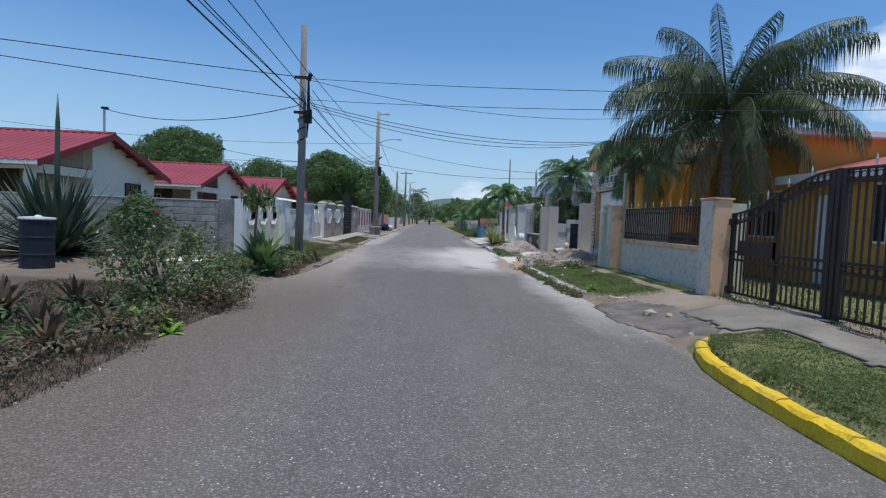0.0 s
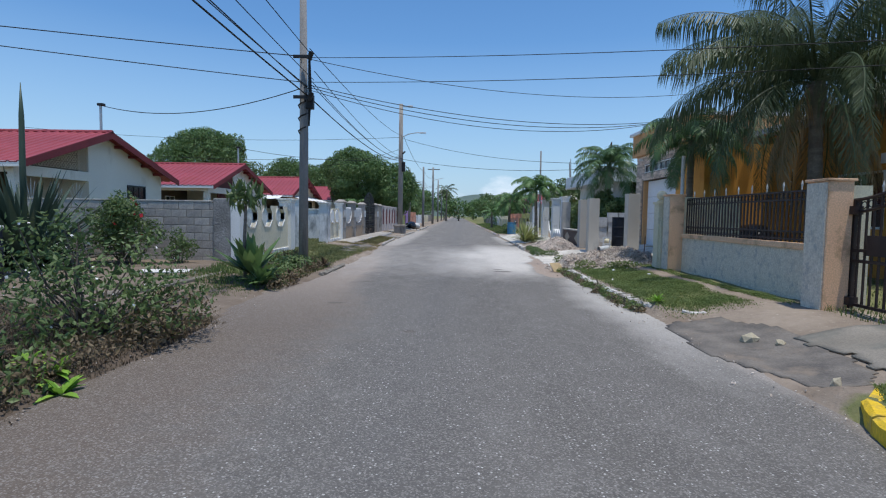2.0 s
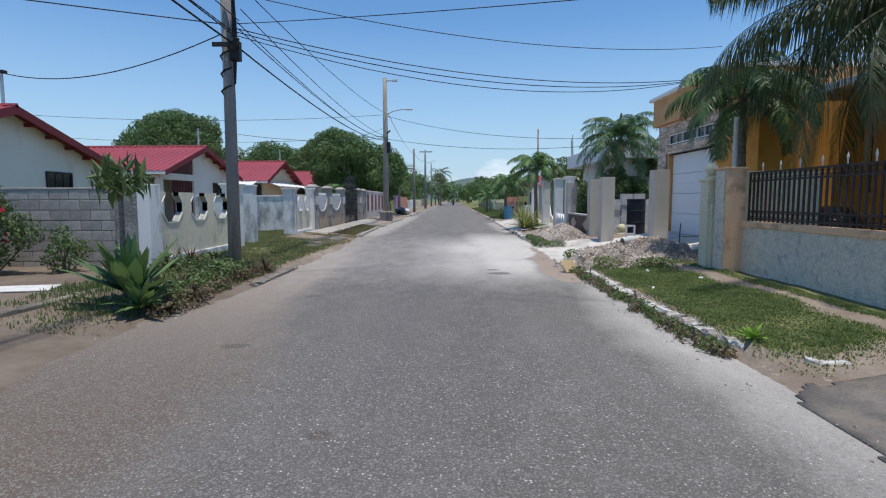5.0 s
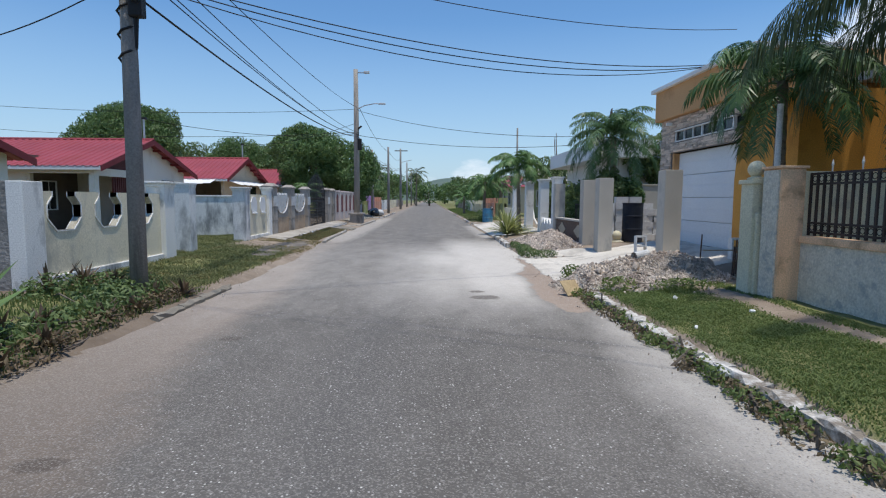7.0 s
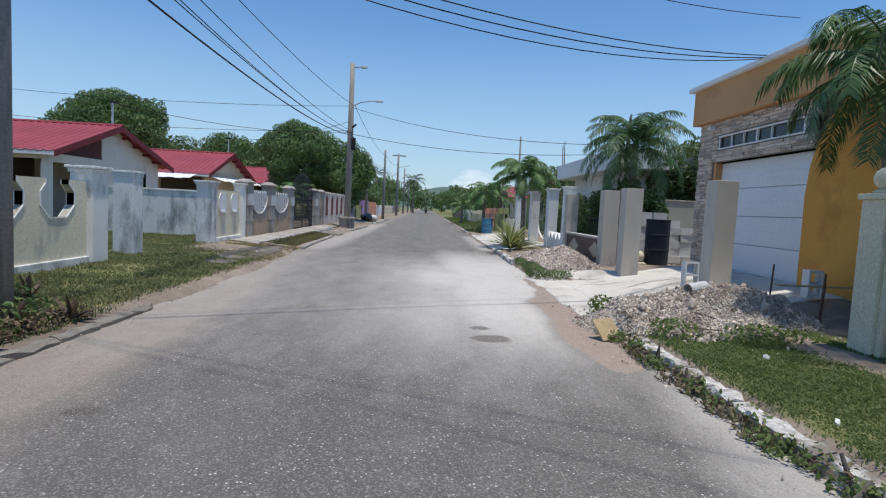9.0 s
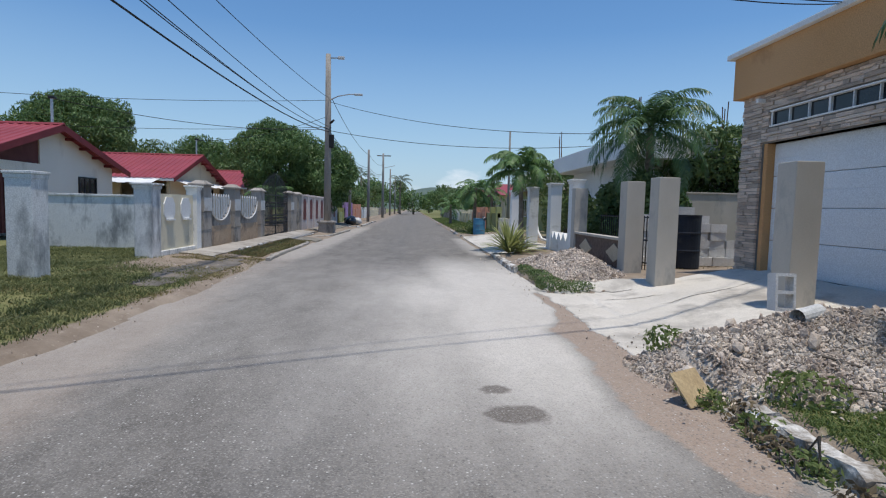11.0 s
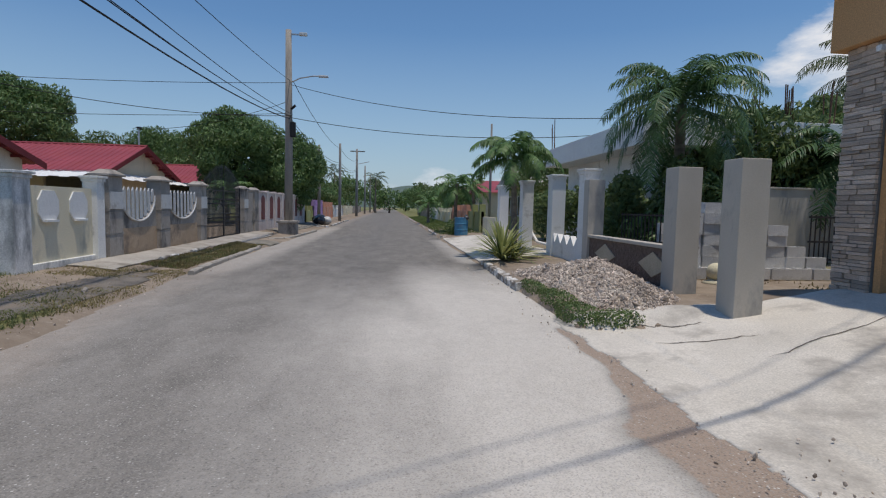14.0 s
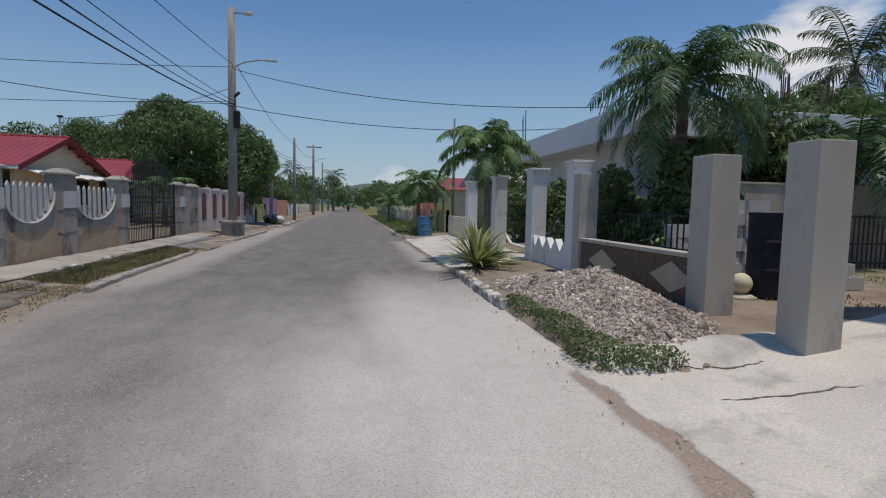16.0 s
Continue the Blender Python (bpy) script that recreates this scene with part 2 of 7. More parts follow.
def blades(xy, z, height, width, rng, lean=0.5):
    n = len(xy)
    a = rng.uniform(0, 2 * math.pi, n)
    h = height * rng.uniform(0.5, 1.4, n)
    w = width * rng.uniform(0.7, 1.3, n)
    dx, dy = np.cos(a), np.sin(a)
    l = lean * rng.uniform(0.1, 1.0, n) * h
    la = rng.uniform(0, 2 * math.pi, n)
    base = np.column_stack([xy, z])
    p0 = base + np.column_stack([dx * w, dy * w, -0.01 + 0 * h])
    p1 = base - np.column_stack([dx * w, dy * w, 0.01 + 0 * h])
    mid = base + np.column_stack([np.cos(la) * l * 0.35, np.sin(la) * l * 0.35, h * 0.6])
    m0, m1 = mid + np.column_stack([dx * w * 0.8, dy * w * 0.8, 0 * h]), mid - np.column_stack([dx * w * 0.8, dy * w * 0.8, 0 * h])
    top = base + np.column_stack([np.cos(la) * l, np.sin(la) * l, h])
    v = np.stack([p0, p1, m1, m0, top], 1).reshape(-1, 3)
    i = np.arange(n)[:, None] * 5
    return v, (i + np.array([[0, 1, 2]])), (i + np.array([[0, 2, 3]])), (i + np.array([[3, 2, 4]]))


def smooth01(a, b, x):
    t = np.clip((x - a) / (b - a), 0, 1)
    return t * t * (3 - 2 * t)


def wobble(x, y, s=1.0, k=0.0):
    """A cheap smooth unevenness between about -1 and 1."""
    return (np.sin(x * 1.7 * s + y * 0.6 * s + k) + np.sin(-x * 0.8 * s + y * 2.3 * s + 1.3 + k) + np.sin(x * 3.9 * s - y * 3.1 * s + 2.1 + k) * 0.6
            + np.sin(x * 7.3 * s + y * 5.9 * s + 0.7 + k) * 0.35) / 2.95

# ---- materials ----
M_white = surf("white_masonry_paint", (0.76, 0.755, 0.72), (0.82, 0.81, 0.77), 1.2, 0.85, 0.15, 50, ((0.36, 0.36, 0.345), 0.35, 2.2), streak=0.45)
M_whitestain = surf("weathered_white_paint", (0.68, 0.69, 0.68), (0.77, 0.77, 0.75), 1.0, 0.85, 0.2, 45, ((0.27, 0.28, 0.28), 0.62, 1.8), streak=0.4)
M_clean = surf("fresh_white_paint", (0.74, 0.74, 0.73), (0.80, 0.80, 0.78), 1.0, 0.6, 0.06, 60, ((0.5, 0.49, 0.46), 0.15, 2.0))
M_cream = surf("cream_wall_paint", (0.69, 0.62, 0.455), (0.75, 0.69, 0.53), 0.9, 0.85, 0.12, 50, ((0.45, 0.43, 0.35), 0.35, 1.7), streak=0.5)
M_house = surf("cream_white_house_paint", (0.72, 0.68, 0.60), (0.78, 0.74, 0.66), 0.6, 0.8, 0.08, 40, ((0.55, 0.5, 0.43), 0.2, 0.9), streak=0.4)
M_housecream = surf("beige_house_paint", (0.62, 0.50, 0.36), (0.68, 0.57, 0.43), 0.6, 0.8, 0.08, 40, ((0.45, 0.36, 0.27), 0.2, 0.9))
M_roof = surf("red_roof_sheet", (0.27, 0.048, 0.060), (0.33, 0.06, 0.075), 0.7, 0.55, 0.05, 30, ((0.28, 0.05, 0.05), 0.45, 0.6), spec=0.4)
M_fascia = surf("maroon_fascia_board", (0.16, 0.025, 0.03), (0.20, 0.03, 0.035), 2.0, 0.6, 0.05, 40)
M_darkwood = surf("dark_red_boards", (0.10, 0.03, 0.028), (0.14, 0.045, 0.04), 2.0, 0.7, 0.1, 30)
M_block = surf("concrete_block", (0.36, 0.335, 0.30), (0.45, 0.42, 0.375), 2.5, 0.95, 0.45, 70, ((0.18, 0.18, 0.18), 0.4, 1.2), vary=0.16)
M_mortar = surf("mortar_joint", (0.22, 0.21, 0.20), (0.27, 0.26, 0.25), 4.0, 0.95, 0.3, 80)
M_darkplaster = surf("dark_rendered_concrete", (0.19, 0.182, 0.168), (0.30, 0.288, 0.268), 2.2, 0.95, 0.8, 22, ((0.46, 0.44, 0.41), 0.45, 2.6))
M_render = surf("smooth_grey_cement_render", (0.41, 0.38, 0.33), (0.51, 0.475, 0.42), 1.1, 0.9, 0.05, 50, ((0.27, 0.27, 0.26), 0.4, 1.3), streak=0.5, grainy=0.25)
M_greyfence = surf("grey_brown_fence_render", (0.33, 0.293, 0.255), (0.43, 0.393, 0.348), 1.5, 0.92, 0.3, 45, ((0.14, 0.13, 0.12), 0.55, 1.6), streak=0.5)
M_tanpanel = surf("tan_rendered_panel", (0.42, 0.31, 0.21), (0.50, 0.38, 0.27), 1.5, 0.92, 0.25, 45, ((0.26, 0.2, 0.15), 0.5, 1.6))
M_path = surf("footpath_concrete", (0.33, 0.30, 0.262), (0.43, 0.398, 0.352), 1.2, 0.95, 0.3, 55, ((0.22, 0.195, 0.165), 0.5, 1.6))
M_conc = surf("driveway_concrete", (0.54, 0.505, 0.445), (0.65, 0.61, 0.545), 0.8, 0.92, 0.25, 60, ((0.34, 0.315, 0.28), 0.5, 0.9))
M_oldconc = surf("old_pavement_concrete", (0.20, 0.178, 0.145), (0.29, 0.262, 0.218), 1.1, 0.95, 0.35, 55, ((0.16, 0.155, 0.13), 0.6, 1.4))
M_pinkroof = surf("faded_red_porch_roof", (0.40, 0.13, 0.12), (0.48, 0.17, 0.155), 0.9, 0.6, 0.05, 30, ((0.34, 0.12, 0.11), 0.4, 1.2))
M_tar = surf("dark_broken_asphalt", (0.12, 0.108, 0.096), (0.20, 0.178, 0.152), 3.0, 0.95, 0.6, 45, ((0.22, 0.18, 0.14), 0.45, 2.5))
M_yellow = surf("yellow_kerb_paint", (0.72, 0.46, 0.02), (0.80, 0.54, 0.035), 2.0, 0.6, 0.2, 50, ((0.42, 0.29, 0.08), 0.35, 3.5))
M_whitekerb = surf("worn_white_kerb_paint", (0.64, 0.62, 0.58), (0.76, 0.74, 0.70), 2.5, 0.85, 0.4, 50, ((0.22, 0.19, 0.155), 1.0, 4.0))
M_orange = surf("orange_house_paint", (0.62, 0.29, 0.055), (0.68, 0.335, 0.075), 0.5, 0.75, 0.08, 50, ((0.50, 0.22, 0.05), 0.25, 0.9))
M_fasciatan = surf("ochre_parapet_paint", (0.55, 0.30, 0.13), (0.60, 0.34, 0.16), 0.5, 0.8, 0.08, 50, ((0.44, 0.24, 0.11), 0.25, 0.9))
M_peach = surf("peach_pillar_paint", (0.80, 0.49, 0.29), (0.85, 0.545, 0.335), 1.5, 0.85, 0.15, 50, ((0.38, 0.23, 0.13), 0.4, 2.0))
M_pebble = surf("pebble_dash_render", (0.62, 0.55, 0.44), (0.72, 0.65, 0.535), 16, 0.95, 0.7, 34, ((0.42, 0.40, 0.36), 0.4, 7.0))
M_creampil = surf("pale_cream_pillar_paint", (0.64, 0.59, 0.42), (0.70, 0.65, 0.48), 1.5, 0.85, 0.12, 50, ((0.40, 0.37, 0.30), 0.4, 1.8))
M_iron = surf("dark_brown_painted_iron", (0.032, 0.022, 0.020), (0.05, 0.034, 0.03), 4.0, 0.45, 0.05, 50)
M_black = surf("black_painted_iron", (0.018, 0.018, 0.02), (0.03, 0.03, 0.032), 4.0, 0.45, 0.05, 50)
M_silver = surf("silver_finial_paint", (0.55, 0.53, 0.48), (0.65, 0.62, 0.56), 8.0, 0.4, 0.05, 60)
M_pale = surf("pale_grey_painted_steel", (0.52, 0.53, 0.53), (0.62, 0.62, 0.61), 4.0, 0.5, 0.05, 50, ((0.4, 0.38, 0.35), 0.3, 4))
M_stoneA = surf("tan_split_stone", (0.58, 0.45, 0.355), (0.76, 0.64, 0.535), 7.0, 0.9, 0.7, 35, vary=0.34)
M_garage = surf("white_garage_door_enamel", (0.70, 0.73, 0.76), (0.74, 0.76, 0.78), 0.8, 0.4, 0.02, 60)
M_dark = surf("dark_window_void", (0.012, 0.014, 0.017), (0.02, 0.022, 0.026), 2.0, 0.12, 0.0, 40, spec=0.5)
M_tank = surf("black_blue_plastic", (0.012, 0.016, 0.026), (0.020, 0.025, 0.036), 2.0, 0.6, 0.05, 40, ((0.04, 0.04, 0.04), 0.3, 3.0))
M_bluebarrel = surf("faded_blue_plastic", (0.05, 0.20, 0.33), (0.08, 0.26, 0.40), 3.0, 0.5, 0.05, 40, ((0.12, 0.2, 0.26), 0.4, 4.0))
M_pole = surf("weathered_grey_timber_pole", (0.21, 0.205, 0.20), (0.31, 0.30, 0.285), 2.0, 0.95, 0.4, 40, ((0.13, 0.125, 0.12), 0.5, 2.5), streak=0.12)
M_polewarm = surf("weathered_brown_timber_pole", (0.26, 0.235, 0.21), (0.36, 0.33, 0.29), 2.0, 0.95, 0.4, 40, ((0.16, 0.14, 0.12), 0.5, 2.5), streak=0.12)
M_wire = surf("black_cable_sheath", (0.012, 0.012, 0.013), (0.02, 0.02, 0.021), 3.0, 0.6, 0.0, 40)
M_steel = surf("galvanised_steel", (0.42, 0.43, 0.44), (0.52, 0.53, 0.54), 6.0, 0.4, 0.05, 50, metal=0.7)
M_rust = surf("rusty_rebar", (0.10, 0.06, 0.045), (0.16, 0.09, 0.06), 12.0, 0.9, 0.3, 60)
M_rubble = surf("broken_white_marl_rubble", (0.37, 0.30, 0.245), (0.66, 0.58, 0.49), 3.0, 0.95, 0.5, 40, ((0.30, 0.26, 0.22), 0.5, 1.5), island=0.45)
M_mound = surf("crushed_marl_fines", (0.38, 0.33, 0.275), (0.52, 0.465, 0.40), 4.0, 1.0, 0.8, 45)
M_gravel = surf("crushed_limestone", (0.45, 0.37, 0.305), (0.68, 0.59, 0.505), 4.0, 0.95, 0.5, 45, ((0.26, 0.22, 0.19), 0.4, 2.0), island=0.4)
M_trunk = surf("palm_bark", (0.15, 0.125, 0.10), (0.24, 0.205, 0.17), 3.0, 0.95, 0.6, 30, streak=4.0)
M_bark = surf("tree_bark", (0.10, 0.085, 0.07), (0.16, 0.135, 0.11), 3.0, 0.95, 0.6, 25, streak=0.4)
M_diamond = surf("brown_pebble_panel", (0.115, 0.085, 0.07), (0.17, 0.13, 0.11), 14.0, 0.95, 1.0, 30)
M_sandstone = surf("tan_diamond_plaque", (0.40, 0.35, 0.26), (0.47, 0.41, 0.31), 2.0, 0.9, 0.15, 50)
M_lilac = surf("lilac_wall_paint", (0.40, 0.26, 0.50), (0.46, 0.31, 0.55), 1.0, 0.85, 0.1, 50, ((0.3, 0.2, 0.36), 0.3, 1.5))
M_olive = surf("olive_green_wall_paint", (0.34, 0.36, 0.15), (0.40, 0.42, 0.20), 1.0, 0.85, 0.1, 50, ((0.26, 0.26, 0.14), 0.3, 1.5))
M_salmon = surf("salmon_wall_paint", (0.62, 0.30, 0.20), (0.68, 0.36, 0.25), 1.0, 0.85, 0.1, 50, ((0.42, 0.23, 0.17), 0.3, 1.5))
M_bag = surf("black_bin_bag_film", (0.015, 0.015, 0.017), (0.03, 0.03, 0.033), 6.0, 0.25, 0.3, 20, spec=0.6)
M_paper = surf("pale_scrap_sheet", (0.6, 0.58, 0.54), (0.7, 0.68, 0.63), 5.0, 0.8, 0.1, 50)
M_card = surf("brown_cardboard", (0.40, 0.30, 0.17), (0.48, 0.37, 0.22), 5.0, 0.9, 0.1, 50)
M_straw = surf("straw_yellow_block", (0.40, 0.35, 0.25), (0.50, 0.44, 0.32), 5.0, 0.9, 0.3, 50)
M_mango = leaf("mango_leaf", (0.062, 0.122, 0.042), (0.190, 0.290, 0.095), 0.45, 0.25)
M_bushleaf = leaf("shrub_leaf", (0.060, 0.112, 0.036), (0.185, 0.245, 0.085), 0.5, 0.3)
M_dryleaf = leaf("dry_shrub_leaf", (0.105, 0.080, 0.046), (0.250, 0.190, 0.112), 0.7, 0.2)
M_coco = leaf("coconut_frond", (0.040, 0.066, 0.028), (0.120, 0.150, 0.064), 0.5, 0.2)
M_palmdark = leaf("dark_palm_frond", (0.042, 0.102, 0.040), (0.140, 0.230, 0.085), 0.4, 0.28)
M_deadgrass = leaf("dead_brown_grass", (0.085, 0.066, 0.044), (0.20, 0.155, 0.10), 0.8, 0.15)
M_cocodry = leaf("dried_coconut_frond", (0.198, 0.140, 0.066), (0.363, 0.264, 0.132), 0.7, 0.2)
M_palm = leaf("green_palm_frond", (0.048, 0.120, 0.040), (0.175, 0.29, 0.095), 0.5, 0.25)
M_yucca = leaf("striped_yucca_leaf", (0.150, 0.205, 0.070), (0.43, 0.43, 0.17), 0.5, 0.25)
M_agave = leaf("grey_green_agave_leaf", (0.041, 0.069, 0.046), (0.081, 0.115, 0.081), 0.5, 0.1)
M_croton = leaf("dark_red_bromeliad_leaf", (0.070, 0.052, 0.034), (0.160, 0.110, 0.068), 0.5, 0.15)
M_lime = leaf("fresh_lime_leaf", (0.165, 0.330, 0.033), (0.330, 0.528, 0.083), 0.5, 0.3)
M_grass = leaf("verge_grass", (0.095, 0.160, 0.045), (0.235, 0.280, 0.100), 0.6, 0.45)
M_drygrass = leaf("dry_verge_grass", (0.165, 0.145, 0.060), (0.330, 0.272, 0.130), 0.7, 0.3)
M_petal = surf("white_petal", (0.75, 0.72, 0.68), (0.8, 0.78, 0.74), 9.0, 0.6, 0.0, 50)
M_redpetal = surf("red_petal", (0.55, 0.03, 0.04), (0.65, 0.05, 0.06), 9.0, 0.6, 0.0, 50)
M_farhill = surf("hazy_far_hill", (0.10, 0.14, 0.12), (0.13, 0.17, 0.14), 0.02, 1.0, 0.0, 1.0)


def road_material():
    m = bpy.data.materials.new("worn_asphalt_with_pale_aggregate")
    m.use_nodes = True
    t = m.node_tree
    n = t.nodes
    b = n["Principled BSDF"]
    tc = n.new("ShaderNodeTexCoord")

    def noise_tex(scale, detail=5, rough=0.6, stretch=(1, 1, 1)):
        mp = n.new("ShaderNodeMapping")
        mp.inputs["Scale"].default_value = stretch
        link(t, tc.outputs["Object"], mp.inputs["Vector"])
        q = n.new("ShaderNodeTexNoise")
        q.inputs["Scale"].default_value, q.inputs["Detail"].default_value, q.inputs["Roughness"].default_value = scale, detail, rough
        link(t, mp.outputs["Vector"], q.inputs["Vector"])
        return q.outputs["Fac"]

    def ranged(v, a, c, lo=0.0, hi=1.0):
        r = n.new("ShaderNodeMapRange")
        for key, val in (("From Min", a), ("From Max", c), ("To Min", lo), ("To Max", hi)):
            r.inputs[key].default_value = val
        link(t, v, r.inputs["Value"])
        return r.outputs["Result"]

    def op(kind, a, c):
        q = n.new("ShaderNodeMath")
        q.operation = kind
        for k, v in enumerate((a, c)):
            if isinstance(v, (int, float)):
                q.inputs[k].default_value = v
            else:
                link(t, v, q.inputs[k])
        return q.outputs["Value"]

    def blend(a, c, f):
        q = n.new("ShaderNodeMix")
        q.data_type = "RGBA"
        for key, v in (("A", a), ("B", c), ("Factor", f)):
            if isinstance(v, tuple):
                q.inputs[key].default_value = (*v, 1)
            else:
                link(t, v, q.inputs[key])
        return q.outputs["Result"]

    def attr(name):
        q = n.new("ShaderNodeAttribute")
        q.attribute_name = name
        return q.outputs["Fac"]

    base = blend((0.112, 0.103, 0.092), (0.146, 0.135, 0.121), ranged(noise_tex(0.9, 6, 0.65, (1, 0.15, 1)), 0.35, 0.68))
    base = blend(base, (0.20, 0.188, 0.172), ranged(noise_tex(2.3, 6), 0.5, 0.75, 0, 0.4))
    # tyre-worn, tarry streak along the middle
    base = blend(base, (0.105, 0.101, 0.097), op("MULTIPLY", attr("track"), ranged(noise_tex(1.3, 5), 0.3, 0.7, 0.3, 0.6)))
    # dirt and cement dust
    dirt = ranged(op("ADD", attr("dirt"), op("MULTIPLY", op("SUBTRACT", noise_tex(2.6, 10, 0.74), 0.5), 1.1)), 0.30, 0.95)
    soil = blend(blend((0.245, 0.200, 0.163), (0.335, 0.280, 0.232), noise_tex(7, 6)), blend((0.088, 0.066, 0.049), (0.142, 0.108, 0.081), noise_tex(9, 6)), attr("loam"))
    base = blend(base, soil, op("MULTIPLY", dirt, 0.85))
    dust = ranged(op("ADD", attr("dust"), op("MULTIPLY", op("SUBTRACT", noise_tex(1.9, 10, 0.74, (1, 0.45, 1)), 0.5), 0.6)), 0.12, 1.0)
    base = blend(base, blend((0.57, 0.53, 0.475), (0.72, 0.68, 0.62), noise_tex(6, 7)), op("MULTIPLY", dust, 0.88))
    bare = op("MULTIPLY", op("SUBTRACT", 1.0, op("MULTIPLY", dirt, 0.75)), op("SUBTRACT", 1.0, op("MULTIPLY", dust, 0.7)))
    fork = ranged(op("ADD", attr("fork"), op("MULTIPLY", op("SUBTRACT", noise_tex(3.4, 9, 0.7), 0.5), 1.1)), 0.42, 0.58)
    base = blend(base, blend((0.30, 0.225, 0.172), (0.42, 0.33, 0.262), noise_tex(8, 6)), op("MULTIPLY", fork, 0.92))
    # damp dark stains
    stain = ranged(op("ADD", attr("stain"), op("MULTIPLY", op("SUBTRACT", noise_tex(5.0, 6, 0.7), 0.5), 0.7)), 0.42, 0.62)
    base = blend(base, (0.085, 0.068, 0.055), op("MULTIPLY", stain, 0.72))
    # exposed aggregate
    vo = n.new("ShaderNodeTexVoronoi")
    vo.inputs["Scale"].default_value = 42
    link(t, tc.outputs["Object"], vo.inputs["Vector"])
    sep = n.new("ShaderNodeSeparateColor")
    link(t, vo.outputs["Color"], sep.inputs["Color"])
    speck = op("MULTIPLY", ranged(vo.outputs["Distance"], 0.34, 0.22), ranged(sep.outputs["Red"], 0.79, 0.85))
    base = blend(base, (0.66, 0.64, 0.60), op("MULTIPLY", op("MULTIPLY", speck, op("MULTIPLY", bare, ranged(noise_tex(2.6, 4), 0.38, 0.58, 0.3, 1.0))), 0.95))
    dark = op("MULTIPLY", ranged(vo.outputs["Distance"], 0.45, 0.25), ranged(sep.outputs["Green"], 0.72, 0.78))
    base = blend(base, (0.065, 0.063, 0.062), op("MULTIPLY", op("MULTIPLY", dark, bare), 0.5))
    vf = n.new("ShaderNodeTexVoronoi")
    vf.inputs["Scale"].default_value = 105
    link(t, tc.outputs["Object"], vf.inputs["Vector"])
    sf = n.new("ShaderNodeSeparateColor")
    link(t, vf.outputs["Color"], sf.inputs["Color"])
    base = blend(base, (0.40, 0.375, 0.34), op("MULTIPLY", ranged(sf.outputs["Red"], 0.60, 0.95), 0.42))
    base = blend(base, (0.075, 0.07, 0.066), op("MULTIPLY", ranged(sf.outputs["Green"], 0.62, 0.95), 0.26))
    link(t, base, b.inputs["Base Color"])
    b.inputs["Roughness"].default_value = 0.92
    b.inputs["Specular IOR Level"].default_value = 0.25
    bp = n.new("ShaderNodeBump")
    bp.inputs["Strength"].default_value, bp.inputs["Distance"].default_value = 0.55, 0.012
    link(t, op("ADD", vo.outputs["Distance"], noise_tex(25, 4)), bp.inputs["Height"])
    link(t, bp.outputs["Normal"], b.inputs["Normal"])
    return m


def ground_material():
    m = bpy.data.materials.new("dry_earth_and_turf")
    m.use_nodes = True
    t = m.node_tree
    n = t.nodes
    b = n["Principled BSDF"]
    tc = n.new("ShaderNodeTexCoord")

    def noise_tex(scale, detail=6, rough=0.65):
        q = n.new("ShaderNodeTexNoise")
        q.inputs["Scale"].default_value, q.inputs["Detail"].default_value, q.inputs["Roughness"].default_value = scale, detail, rough
        link(t, tc.outputs["Object"], q.inputs["Vector"])
        return q.outputs["Fac"]

    def ranged(v, a, c):
        r = n.new("ShaderNodeMapRange")
        r.inputs["From Min"].default_value, r.inputs["From Max"].default_value = a, c
        link(t, v, r.inputs["Value"])
        return r.outputs["Result"]

    def blend(a, c, f):
        q = n.new("ShaderNodeMix")
        q.data_type = "RGBA"
        for key, v in (("A", a), ("B", c), ("Factor", f)):
            if isinstance(v, tuple):
                q.inputs[key].default_value = (*v, 1)
            else:
                link(t, v, q.inputs[key])
        return q.outputs["Result"]

    earth = blend((0.21, 0.165, 0.125), (0.34, 0.28, 0.22), ranged(noise_tex(1.3), 0.35, 0.68))
    earth = blend(earth, (0.40, 0.35, 0.29), ranged(noise_tex(14, 4), 0.60, 0.72))
    lo = n.new("ShaderNodeAttribute")
    lo.attribute_name = "loam"
    earth = blend(earth, blend((0.095, 0.072, 0.054), (0.150, 0.116, 0.088), ranged(noise_tex(5), 0.35, 0.65)), lo.outputs["Fac"])
    turf = blend((0.125, 0.145, 0.055), (0.23, 0.215, 0.10), ranged(noise_tex(3.5), 0.35, 0.65))
    at = n.new("ShaderNodeAttribute")
    at.attribute_name = "turf"
    add = n.new("ShaderNodeMath")
    add.operation = "MULTIPLY_ADD"
    add.inputs[1].default_value, add.inputs[2].default_value = 1.2, -0.6
    link(t, noise_tex(2.2), add.inputs[0])
    plus = n.new("ShaderNodeMath")
    link(t, at.outputs["Fac"], plus.inputs[0])
    link(t, add.outputs["Value"], plus.inputs[1])
    col = blend(earth, turf, ranged(plus.outputs["Value"], 0.35, 0.62))
    link(t, col, b.inputs["Base Color"])
    b.inputs["Roughness"].default_value, b.inputs["Specular IOR Level"].default_value = 1.0, 0.15
    bp = n.new("ShaderNodeBump")
    bp.inputs["Strength"].default_value, bp.inputs["Distance"].default_value = 0.7, 0.03
    link(t, noise_tex(22, 5), bp.inputs["Height"])
    link(t, bp.outputs["Normal"], b.inputs["Normal"])
    return m


M_road, M_ground = road_material(), ground_material()

# ---- ground, road, kerbs, slabs ----
XL, XR = -2.38, 3.70          # road edges


